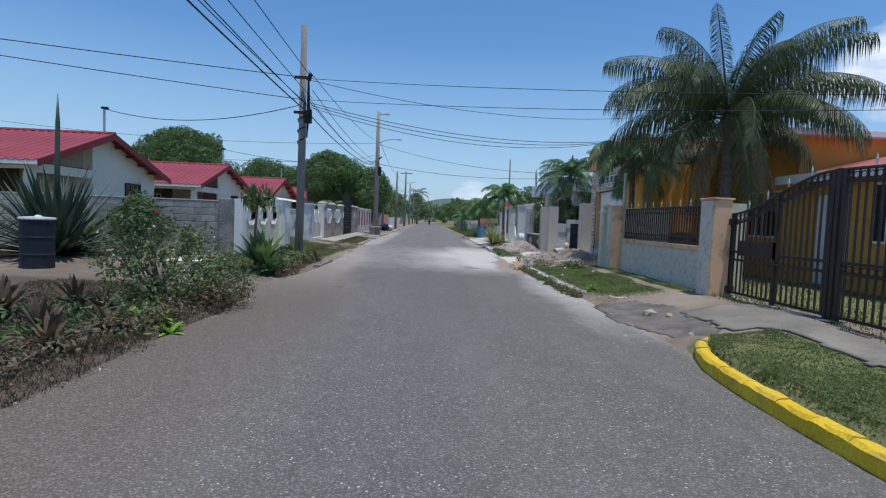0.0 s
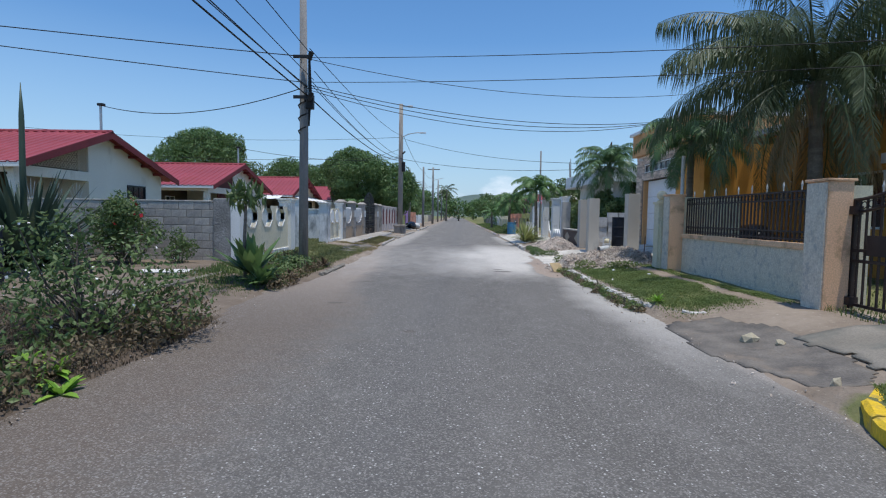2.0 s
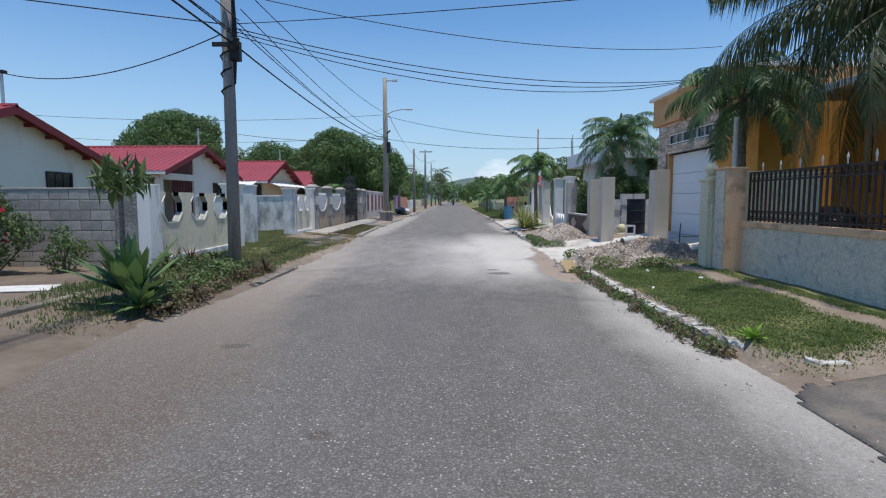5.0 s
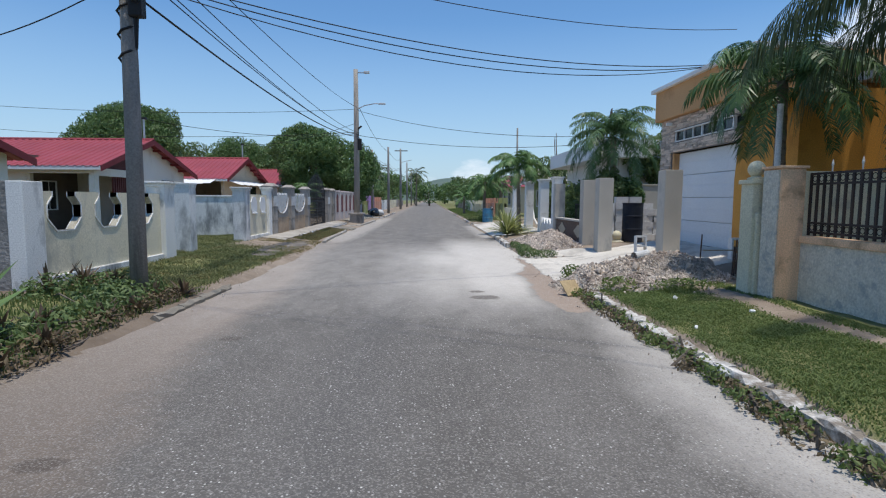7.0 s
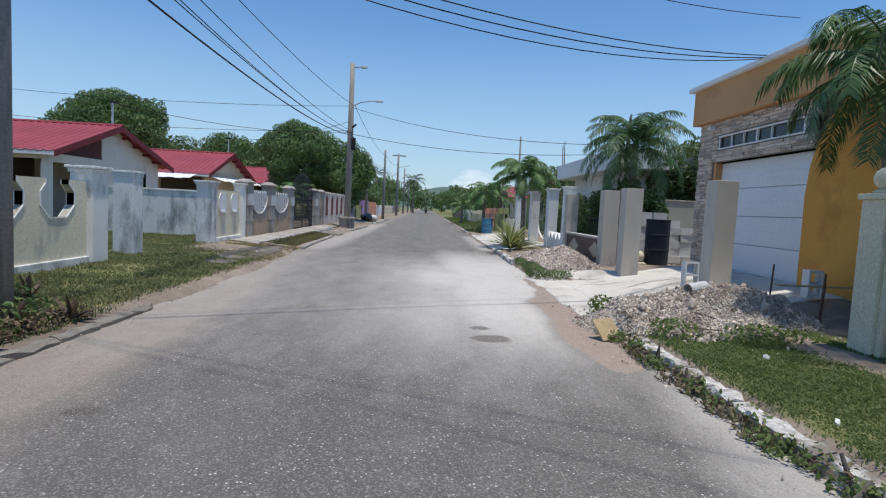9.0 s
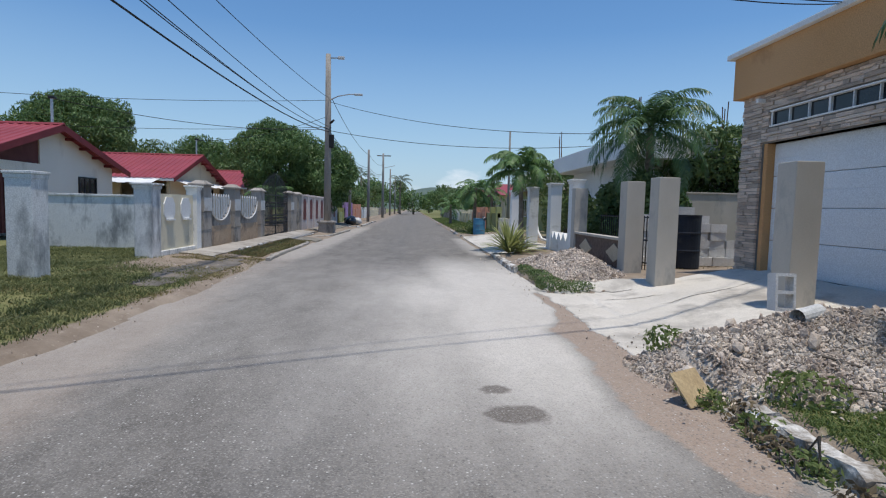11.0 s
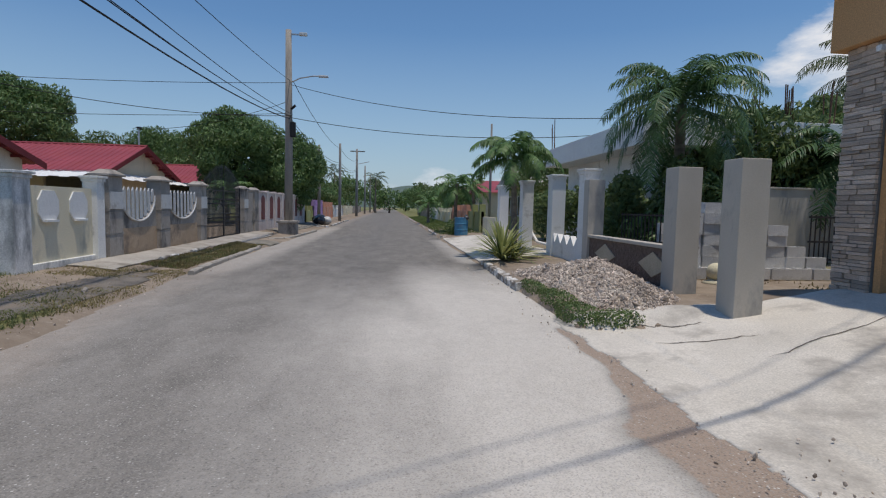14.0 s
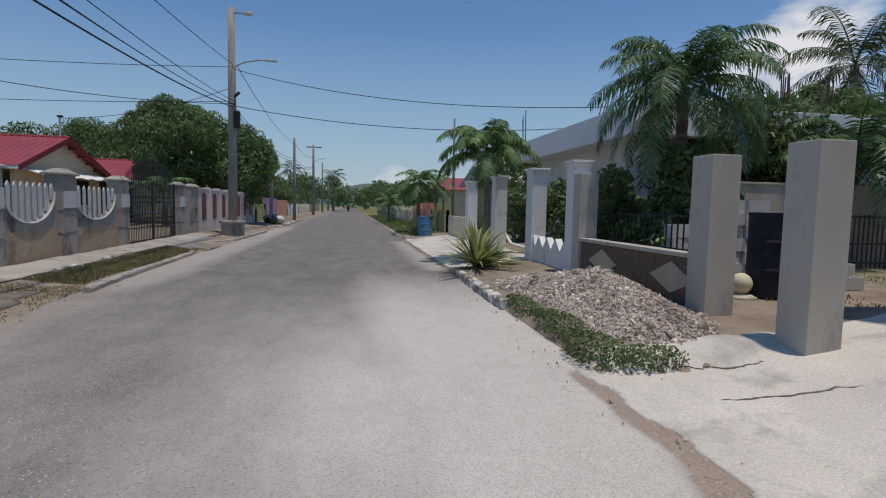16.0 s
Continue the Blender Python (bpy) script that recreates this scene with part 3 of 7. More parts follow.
def drive_mask(y):
    """1 where the right verge is cut by a drive."""
    return np.maximum.reduce([smooth01(6.9, 7.3, y) * (1 - smooth01(10.2, 10.8, y)), smooth01(17.6, 18.4, y) * (1 - smooth01(22.4, 22.9, y)),
                              smooth01(30.0, 30.6, y) * (1 - smooth01(40.4, 41.0, y))])


def ground_h(x, y):
    x, y = np.asarray(x, float), np.asarray(y, float)
    wob = wobble(x, y, 1.0)
    dl = (XL + 0.10 * wobble(y * 0.9, y * 0.4) - 0.48 * smooth01(21.5, 29, y) - 0.35 * smooth01(9.5, 11, y) * (1 - smooth01(12.5, 13.6, y))) - x
    lip = np.where((y > 9.3) & (y < 12.8), 0.012, 0.05) + 0.015 * wob
    left = np.where(dl > 0, lip * smooth01(0, 0.16, dl) + 0.15 * smooth01(0.1, 2.1, dl), 0)
    mouth = smooth01(18.0, 18.6, y) * (1 - smooth01(22.3, 22.8, y))
    dr = x - (XR + 0.05 * wobble(y * 1.1, y * 0.3, 1, 2.0) + 0.55 * mouth)
    dm = drive_mask(y)
    step = 0.13 * (1 - dm) * smooth01(0.0, 0.12, dr) + 0.02 * wob * smooth01(0, 0.3, dr)
    rise = (0.12 + 0.14 * dm) * smooth01(0.1, 2.0, dr)
    garage = 0.24 * smooth01(5.8, 7.7, x) * smooth01(16.5, 18.5, y) * (1 - smooth01(22.6, 24.5, y))
    right = np.where(dr > 0, step + rise + garage, 0)
    inside = (dl <= 0) & (dr <= 0)
    return np.where(inside, -0.05 + 0.03 * drive_mask(y) * (x > 2) * (1 - 1.5 * mouth), left + right + 0.012 * wobble(x, y, 3.1, 1.0)) * smooth01(900, 200, np.abs(y)) + 0.0


def turf_mask(x, y):
    left_lawn = smooth01(16.6, 17.6, y) * (1 - smooth01(22.0, 25.0, y) * smooth01(-5.4, -4.6, x)) * (1 - smooth01(30, 32, y)) * smooth01(-2.6, -3.0, x) * smooth01(-11.5, -10.5, x)
    strip = smooth01(28.5, 29.5, y) * (1 - smooth01(34.0, 35.2, y)) * smooth01(-3.05, -3.2, x) * smooth01(-3.95, -3.8, x) * 0.35
    near_left = (1 - smooth01(8.6, 9.8, y)) * smooth01(-2.3, -2.5, x) * 0.12
    bed = smooth01(13.2, 14.0, y) * (1 - smooth01(17.0, 18.0, y)) * smooth01(-2.6, -3.0, x) * smooth01(-4.9, -4.2, x) * 0.7
    right_lawn = smooth01(10.2, 11.2, y) * (1 - smooth01(16.2, 17.2, y)) * smooth01(3.75, 4.0, x) * (1 - smooth01(5.0, 5.3, x + 0.12 * wobble(y * 1.3, y)) * (1 - 0.8 * smooth01(5.45, 5.6, x)))
    corner = (1 - smooth01(6.5, 7.0, y)) * smooth01(3.6, 3.75, x) * (1 - smooth01(4.9, 5.2, x))
    yard = smooth01(6.3, 6.8, x) * (1 - smooth01(15.0, 17.0, y)) * 0.8
    far = smooth01(44, 60, y) * np.where(x > 0, smooth01(3.7, 4.2, x), smooth01(-5.5, -6.5, x) * 0.8)
    wide = smooth01(14, 30, np.abs(x)) * 0.9
    backyard = smooth01(7.0, 8.0, x) * smooth01(24.5, 26, y) * 0.5
    lots = smooth01(-9.5, -11.0, x) * 0.6
    return np.clip(np.maximum.reduce([left_lawn, strip, near_left, bed, right_lawn, corner, yard, far, wide, backyard, lots]), 0, 1)


def ground_loam(x, y):
    """1 where the soil is dark garden loam."""
    return np.clip((1 - smooth01(9.4, 10.2, y)) + 0.55 * (1 - smooth01(16.5, 18.0, y)), 0, 1) * smooth01(-1.8, -2.3, x) * smooth01(-9.0, -7.0, x)


def sheet(name, xs, ys, h, mat, attrs, label, kind="structure"):
    gx, gy = np.meshgrid(xs, ys)
    gz = h(gx, gy)
    nx, ny = len(xs), len(ys)
    i = (np.arange(ny - 1)[:, None] * nx + np.arange(nx - 1)[None, :]).ravel()
    faces = np.column_stack([i, i + 1, i + nx + 1, i + nx])
    ob = raw(name, np.column_stack([gx.ravel(), gy.ravel(), gz.ravel()]), faces, mat, smooth=True)
    for key, fn in attrs.items():
        a = ob.data.attributes.new(key, "FLOAT", "POINT")
        a.data.foreach_set("value", fn(gx, gy).ravel().astype(np.float32))
    return tagged(ob, label, "", "", kind)


gxs = np.unique(np.concatenate([[-900, -500, -300, -180, -110, -70, -45, -30, -22, -17, -14, -12], np.arange(-10.5, -5.5, 0.5), np.arange(-5.5, -2.0, 0.11),
                                [-1.5, -0.5, 0.5, 1.5, 2.5], np.arange(3.1, 6.2, 0.11), np.arange(6.3, 9, 0.3), [10, 12, 15, 20, 28, 40, 60, 90, 150, 300, 500, 900]]))
gys = np.unique(np.concatenate([[-900, -400, -200, -100, -50, -30, -18, -10, -6, -3, -1], np.arange(0, 46, 0.16), np.arange(46, 100, 1.2), [110, 125, 150, 200, 300, 450, 650, 900]]))
sheet("ground", gxs, gys, ground_h, M_ground, {"turf": turf_mask, "loam": ground_loam}, "dry brown earth verge with patches of green turf")


def fork_line(y):
    """Middle and half-width of the washed-out soil strip before the drive."""
    c = np.interp(y, [15.0, 17.0, 18.0, 18.8, 19.4, 19.9, 20.8, 22.1, 22.9], [3.3, 3.2, 3.3, 3.38, 3.32, 3.40, 3.52, 3.48, 3.5])
    w = np.interp(y, [15.0, 17.0, 18.0, 18.8, 19.4, 19.9, 20.8, 22.1, 22.9], [0.24, 0.40, 0.36, 0.34, 0.40, 0.27, 0.15, 0.09, 0.03])
    return c + 0.05 * wobble(y * 3.1, y * 1.7, 1.0, 7.0), w


def road_fork(x, y):
    c, w = fork_line(y)
    return np.clip(1.4 - np.abs(x - c) / w, 0, 1) * smooth01(14.6, 16.5, y) * (1 - smooth01(22.4, 22.9, y))


def road_dirt(x, y):
    left = (1.15 * smooth01(0.4 - 0.9 * smooth01(10, 14, y), -1.6 - 0.5 * smooth01(10, 14, y), x) * (1 - smooth01(16, 24, y)) + 0.45 * smooth01(-1.2, -2.5, x) + 0.55 * smooth01(-1.3, -2.5, x) * smooth01(10, 16, y)) * (0.75 + 0.2 * smooth01(6, 12, y) - 0.3 * smooth01(16, 30, y))
    right = smooth01(3.3, 3.75, x) * (0.62 + 0.1 * np.sin(y)) * (1 - 0.6 * smooth01(17.0, 19.0, y))
    return np.clip(np.maximum.reduce([left, right + 0 * x]), 0, 1.2)


def road_dust(x, y):
    cement = smooth01(0.7, 2.2, x) * smooth01(13.5, 18.5, y) * (1 - smooth01(24, 33, y)) * 1.0
    spot = np.exp(-((x - 1.6) / 1.3) ** 2 - ((y - 22.0) / 3.0) ** 2) * 0.95
    edge = smooth01(2.4, 3.4, x + 0.25 * wobble(y * 0.6, y * 0.3)) * smooth01(5, 11, y) * (1 - smooth01(17, 19, y)) * 0.64
    drivey = smooth01(2.6, 3.6, x) * smooth01(29, 31, y) * (1 - smooth01(40, 42, y)) * 0.6
    left = smooth01(-1.2, -2.2, x) * smooth01(24, 30, y) * (1 - smooth01(50, 60, y)) * 0.5
    wide = 0.06 + 0.26 * smooth01(13.0, 19, y) * (1 - 0.45 * smooth01(23, 30, y)) + 0.42 * smooth01(-0.6, 1.8, x + 0.4 * wobble(x * 0.7, y * 0.5)) * smooth01(13.5, 18.5, y) * (1 - smooth01(23, 28, y))
    return np.clip(np.maximum.reduce([cement, spot, edge, drivey, left, wide + 0 * x]), 0, 1) * (1 - 0.95 * np.clip(road_fork(x, y), 0, 1))


def road_loam(x, y):
    return (1 - smooth01(9.0, 15.5, y)) * smooth01(1.0, -1.0, x) * 0.9


def road_track(x, y):
    return np.exp(-((x - 0.3 - 0.01 * y) / 0.5) ** 2) * 0.9 + np.exp(-((x - 0.2) / 1.3) ** 2) * 0.35 * smooth01(20, 30, y)


def road_stain(x, y):
    spots = ((1.98, 16.70, 0.30, 0.22), (1.90, 17.25, 0.17, 0.13), (-1.13, 14.15, 0.15, 0.10), (0.2, 9.2, 0.12, 0.08), (-1.2, 11.3, 0.2, 0.12))
    return np.maximum.reduce([np.exp(-((x - a) / c) ** 2 - ((y - b) / d) ** 2) for a, b, c, d in spots])


def road_h(x, y):
    return 0.008 * wobble(x, y, 0.6) + 0.006 - 0.02 * ((x - 0.5) / 3.3) ** 2


road = sheet("road", np.arange(-3.3, 4.32, 0.09), np.unique(np.concatenate([np.arange(-40, 1, 2.0), np.arange(1, 30, 0.08), np.arange(30, 46, 0.16), np.arange(46, 100, 1.0), np.arange(100, 420, 10.0)])),
             road_h, M_road, {"dirt": road_dirt, "dust": road_dust, "track": road_track, "loam": road_loam, "stain": road_stain, "fork": road_fork}, "worn grey asphalt road with pale exposed stones")


def slab(name, xs, ys, h, mat, label, keep):
    """A cast slab that follows the ground; keep(x, y) cuts its ragged outline."""
    gx, gy = np.meshgrid(xs, ys)
    cx, cy = (gx[:-1, :-1] + gx[1:, 1:]) / 2, (gy[:-1, :-1] + gy[1:, 1:]) / 2
    on = keep(cx, cy)
    nx = len(xs)
    i = (np.arange(len(ys) - 1)[:, None] * nx + np.arange(nx - 1)[None, :])[on]
    faces = np.column_stack([i, i + 1, i + nx + 1, i + nx])
    ob = raw(name, np.column_stack([gx.ravel(), gy.ravel(), h(gx, gy).ravel()]), faces, mat, smooth=True)
    md = ob.modifiers.new("thick", "SOLIDIFY")
    md.thickness, md.offset = 0.02, -1
    return tagged(ob, label, "", "", "structure")


# drive of the house with the garage
slab("driveway", np.arange(3.3, 7.8, 0.04), np.arange(18.0, 23.4, 0.04), lambda x, y: np.maximum(ground_h(x, y), road_h(x, y)) + 0.008, M_conc,
     "pale cracked concrete driveway leading to the garage",
     lambda x, y: (x > np.maximum(3.50, fork_line(y)[0] + 0.55 * fork_line(y)[1]) + 0.04 * wobble(y * 4, y * 2) + 0.015 * wobble(y * 17, y * 9)) & (y < 22.9 + 0.06 * wobble(x * 3, x)) & (y > 18.25 + 0.05 * wobble(x * 3, x, 1, 4)))


def crack(a, b, width, seed):
    """An open joint: a thin dark ragged strip lying in the slab from a to b."""
    rng = np.random.default_rng(seed)
    u = np.linspace(0, 1, 28)
    x, y = a[0] + (b[0] - a[0]) * u, a[1] + (b[1] - a[1]) * u
    y = y + np.cumsum(rng.normal(0, 0.012, 28))
    w = width * rng.uniform(0.35, 1.2, 28) * np.sin(math.pi * np.clip(u, 0.02, 0.98)) ** 0.4
    z = np.maximum(ground_h(x, y), road_h(x, y)) + 0.013
    v = np.stack([np.column_stack([x, y - w, z]), np.column_stack([x, y + w, z])], 1).reshape(-1, 3)
    f = [(2 * k, 2 * k + 2, 2 * k + 3, 2 * k + 1) for k in range(27)]
    return tagged(raw("driveway_crack", v, f, M_tar), "dark open crack across the concrete drive", "crack", "", "structure")


crack((4.3, 21.75), (5.4, 21.6), 0.014, 1)
crack((5.0, 20.9), (7.0, 21.5), 0.012, 2)
crack((4.4, 22.55), (5.2, 22.35), 0.016, 3)
slab("drive_patch", np.arange(3.5, 5.2, 0.07), np.arange(6.8, 10.8, 0.07), lambda x, y: np.maximum(ground_h(x, y), -0.012) + 0.014, M_tar,
     "dark broken asphalt patch at the mouth of the gate drive",
     lambda x, y: ((x - 4.15) / 0.62) ** 2 + ((y - 8.75) / 1.45) ** 2 < 1 + 0.35 * wobble(x * 2.5, y * 2.0))
# second drive beside the white pillars
slab("driveway_2", np.arange(3.7, 6.2, 0.10), np.arange(30.2, 40.8, 0.12), lambda x, y: np.maximum(ground_h(x, y), 0) + 0.025, M_conc,
     "pale concrete driveway between white gate pillars", lambda x, y: (x > 3.8 + 0.05 * wobble(y * 2, y)) & (y > 30.3))
# apron before the iron gate
slab("pavement", np.arange(4.4, 6.2, 0.08), np.arange(-2.0, 9.9, 0.10), lambda x, y: ground_h(x, y) + 0.03, M_oldconc,
     "old stained concrete pavement before the iron gate",
     lambda x, y: ((x > 4.95 + 0.10 * wobble(y * 1.5, y)) & (x < 5.72 + 0.05 * wobble(y * 2, y, 1, 3)) & (y < 8.8)) | ((y > 7.35) & (y < 8.75 + 0.1 * wobble(x * 3, x)) & (x > 4.62 + 0.1 * wobble(y * 3, y))))
slab("broken_edge", np.arange(-4.6, -2.5, 0.07), np.arange(21.6, 27.6, 0.08), lambda x, y: np.maximum(ground_h(x, y), 0.0) + 0.016, M_tar,
     "dark broken asphalt edge beside the lawn", lambda x, y: ((x + 3.30) / 0.42) ** 2 + ((y - 24.6) / 2.5) ** 2 < 1 + 0.45 * wobble(x * 2.5, y * 1.6))
# footpath on the far side by the grey fence
slab("footpath", np.arange(-4.75, -3.7, 0.08), np.arange(26.9, 41.5, 0.12), lambda x, y: ground_h(x, y) + 0.035, M_path,
     "narrow old concrete footpath along the fences", lambda x, y: (x < -3.95 + 0.06 * wobble(y * 2, y)) | ((y > 35.4) & (y < 40) & (x < -3.6)))
slab("footpath_2", np.arange(-4.7, -2.7, 0.10), np.arange(35.3, 60, 0.3), lambda x, y: ground_h(x, y) + 0.03, M_oldconc,
     "old concrete apron beside the road", lambda x, y: ((x > -3.9) & (y < 37.0)) | ((x < -3.6) & (y > 43)))


def kerb_run(name, pts, w, h, mat, label, piece, gap=0.006, seed=0, rough=0.008, miss=0.0):
    """A kerb of cast lengths laid along a line of points."""
    rng = random.Random(seed)
    k = thing(name, (pts[0][0], pts[0][1], 0), label, "kerb", kind="structure")
    line = [Vector((p[0], p[1], 0)) for p in pts]
    total = sum((b - a).length for a, b in zip(line, line[1:]))

    def at(s):
        for a, b in zip(line, line[1:]):
            l = (b - a).length
            if s <= l:
                return a + (b - a) * (s / l)
            s -= l
        return line[-1]
    s = 0.0
    while s < total - 0.05:
        e = min(s + piece * rng.uniform(0.85, 1.15), total)
        if rng.random() >= miss:
            a, b = at(s + gap), at(e - gap)
            d = (b - a).normalized()
            nrm = Vector((d.y, -d.x, 0))
            hh = h * rng.uniform(0.92, 1.05)
            bm = bmesh.new()
            steps = 4
            prof = [(-w / 2, -0.08), (-w / 2, hh - 0.03), (-w / 2 + 0.03, hh), (w / 2 - 0.03, hh), (w / 2, hh - 0.03), (w / 2, -0.08)]
            rings = []
            for q in range(steps + 1):
                c = a + (b - a) * (q / steps)
                rings.append([bm.verts.new(c + nrm * (u + rng.uniform(-rough, rough)) + Vector((0, 0, v + rng.uniform(-rough, rough)))) for u, v in prof])
            for r0, r1 in zip(rings, rings[1:]):
                for q in range(len(prof)):
                    j = (q + 1) % len(prof)
                    bm.faces.new((r0[q], r0[j], r1[j], r1[q]))
            bm.faces.new(rings[0])
            bm.faces.new(rings[-1][::-1])
            part("kerb_stone", bm, mat, k)
        s = e
    return k


arc = [(3.43, -3.0), (3.43, 4.6), (3.47, 5.3), (3.57, 5.9), (3.74, 6.4), (3.95, 6.72), (4.22, 6.93), (4.6, 7.02)]
kerb_run("yellow_kerb", arc, 0.15, 0.135, M_yellow, "yellow painted concrete kerb curving into a drive", 0.42, gap=0.002, seed=2)
kerb_run("white_kerb", [(4.5, 10.45), (4.05, 10.62), (3.86, 10.95), (3.78, 11.6), (3.72, 13), (3.70, 15), (3.72, 16.7)], 0.17, 0.105, M_whitekerb,
         "crumbling white painted kerb beside the grass", 0.45, gap=0.008, seed=3, rough=0.018, miss=0.06)
kerb_run("white_kerb", [(3.72, 25.6), (3.74, 27.4), (3.80, 30.0)], 0.17, 0.14, M_whitekerb, "worn white kerb beside the gravel heap", 0.6, gap=0.01, seed=4, rough=0.02)
kerb_run("white_kerb", [(3.75, 41.2), (3.80, 41.6), (4.6, 41.9)], 0.16, 0.14, M_whitekerb, "white kerb stub by the blue barrel", 0.6, seed=5, rough=0.012)
kerb_run("white_kerb", [(3.80, 44.0), (3.82, 90.0)], 0.16, 0.10, M_whitekerb, "faded white kerb beside the far verge", 3.0, seed=6, rough=0.012, miss=0.3)
kerb_run("white_kerb", [(-2.66, 27.4), (-2.78, 28.5), (-2.85, 31), (-2.92, 34.2), (-3.1, 35.1), (-3.5, 35.5)], 0.13, 0.09, M_path, "pale worn concrete kerb round a grass strip", 0.8, seed=7, rough=0.010)
kerb_run("white_kerb", [(-3.6, 38.6), (-3.15, 38.9), (-2.95, 39.6), (-2.85, 44), (-2.8, 47)], 0.13, 0.10, M_path, "pale worn concrete kerb by the lamp pole", 0.8, seed=8, rough=0.010)
kerb_run("white_kerb", [(-3.5, 52), (-2.8, 52.3), (-2.8, 70)], 0.15, 0.12, M_whitekerb, "white painted kerb on the far stretch", 1.6, seed=9, rough=0.010, miss=0.2)
kerb_run("stone_kerb", [(-2.42, 13.6), (-2.42, 16.2), (-2.42, 17.6)], 0.12, 0.055, M_oldconc, "grey weathered kerb half buried in plants", 0.7, seed=10, rough=0.02, miss=0.62)
kerb_run("garden_edging", [(-4.5, 10.4), (-4.38, 10.9), (-4.11, 13.75)], 0.10, 0.22, M_oldconc, "pale concrete edging of the earth drive", 0.9, seed=11, rough=0.008)
kerb_run("pavement_edging", [(-3.9, 29.0), (-3.92, 32.0)], 0.10, 0.20, M_whitekerb, "white edging along the footpath", 1.0, seed=12, rough=0.008, miss=0.3)

# ---- fences and walls beside the road ----
piece_mesh = {}


def brick_object(name, key, size, mat, parent, centre, bevel=0.006):
    """A brick, block or stone that shares its mesh with all of its size."""
    if key not in piece_mesh:
        piece_mesh[key] = mesh_of(name, box(bmesh.new(), -size[0] / 2, size[0] / 2, -size[1] / 2, size[1] / 2, -size[2] / 2, size[2] / 2, 0), mat)
        bm = bmesh.new()
        bm.from_mesh(piece_mesh[key])
        bmesh.ops.bevel(bm, geom=bm.edges[:], offset=bevel, segments=1, affect="EDGES")
        bm.to_mesh(piece_mesh[key])
        bm.free()
    ob = new(name, piece_mesh[key])
    ob.parent = parent
    ob.location = Vector(centre) - base_of(parent)
    return ob


# concrete block wall that runs back from the road
bw = thing("block_wall", (-9.0, 16.2, 0.1), "unpainted grey concrete block boundary wall", "wall", kind="structure")
part("mortar_core", B(-14.2, -5.45, 16.27, 16.39, 0.0, 1.70), M_mortar, bw)
for row in range(8):
    z = 0.1 + 0.2 * row + 0.1
    x = -5.4 - (0.2 if row % 2 else 0.0)
    while x > -14.0:
        o = brick_object("block", "block", (0.388, 0.16, 0.188), M_block, bw, (x - 0.2, 16.33, z))
        o.rotation_euler = (random.uniform(-0.012, 0.012), random.uniform(-0.006, 0.006), random.uniform(-0.01, 0.01))
        x -= 0.4
    if row % 2:
        brick_object("half_block", "halfblock", (0.188, 0.16, 0.188), M_block, bw, (-5.5, 16.33, z))
part("coping", B(-14.2, -5.35, 16.24, 16.42, 1.70, 1.74, 0.01), M_block, bw)
part("rendered_end", B(-5.46, -5.005, 16.16, 16.44, 0.0, 1.80, 0.015), M_darkplaster, bw, "dark rendered wall end")

# white and cream wall with chalice-shaped cut-outs
WX = -4.86


def pier(name, parent, x0, x1, y0, y1, z1, mat, cap=0.05, capmat=None, z0=0.05):
    p = part(name, B(x0, x1, y0, y1, z0, z1, 0.012), mat, parent)
    if cap:
        bm = B(x0 - cap, x1 + cap, y0 - cap, y1 + cap, z1, z1 + 0.05, 0.01)
        box(bm, x0 - cap * 0.4, x1 + cap * 0.4, y0 - cap * 0.4, y1 + cap * 0.4, z1 - 0.07, z1 - 0.001, 0.008)
        part("pier_cap", bm, capmat or mat, p)
    return p


cw = thing("cutout_wall", (WX, 18.6, 0.1), "weathered cream and white wall with octagonal cut-outs", "wall", kind="structure")
pier("pier", cw, WX - 0.14, WX + 0.10, 16.12, 16.54, 1.80, M_white, 0)
top, notch = 1.66, [17.10, 18.30, 19.46]
prof = [(16.54, 0.34), (20.2, 0.34), (20.2, top)]
for c in reversed(notch):
    prof += [(c + 0.27, top), (c + 0.27, top - 0.08), (c + 0.40, top - 0.22), (c + 0.40, top - 0.42), (c + 0.20, top - 0.62), (c - 0.20, top - 0.62),
             (c - 0.40, top - 0.42), (c - 0.40, top - 0.22), (c - 0.27, top - 0.08), (c - 0.27, top)]
prof += [(16.54, top)]
part("panel", prism(bmesh.new(), [(WX + 0.03, y, z) for y, z in prof], (-0.12, 0, 0)), M_cream, cw)
for c in notch:
    rim = [(0.27, 0.0), (0.27, -0.08), (0.40, -0.22), (0.40, -0.42), (0.20, -0.62), (-0.20, -0.62), (-0.40, -0.42), (-0.40, -0.22), (-0.27, -0.08), (-0.27, 0.0)]
    bm = bmesh.new()
    for (a0, b0), (a1, b1) in zip(rim, rim[1:]):
        d = Vector((a1 - a0, b1 - b0)).normalized()
        nn = Vector((-d.y, d.x)) * 0.02
        prism(bm, [(WX + 0.045, c + a0, top + b0), (WX + 0.045, c + a1, top + b1), (WX + 0.045, c + a1 + nn.x, top + b1 + nn.y), (WX + 0.045, c + a0 + nn.x, top + b0 + nn.y)], (-0.15, 0, 0))
    part("cutout_rim", bm, M_white, cw)
part("plinth", B(WX - 0.16, WX + 0.08, 16.54, 20.2, 0.0, 0.34, 0.015), M_whitestain, cw)
pier("pier", cw, WX - 0.26, WX + 0.14, 20.2, 20.66, 1.88, M_white, 0.06)
gp = thing("gate_pillar", (-5.2, 22.4, 0.15), "stained white freestanding gate pillar", "pillar")
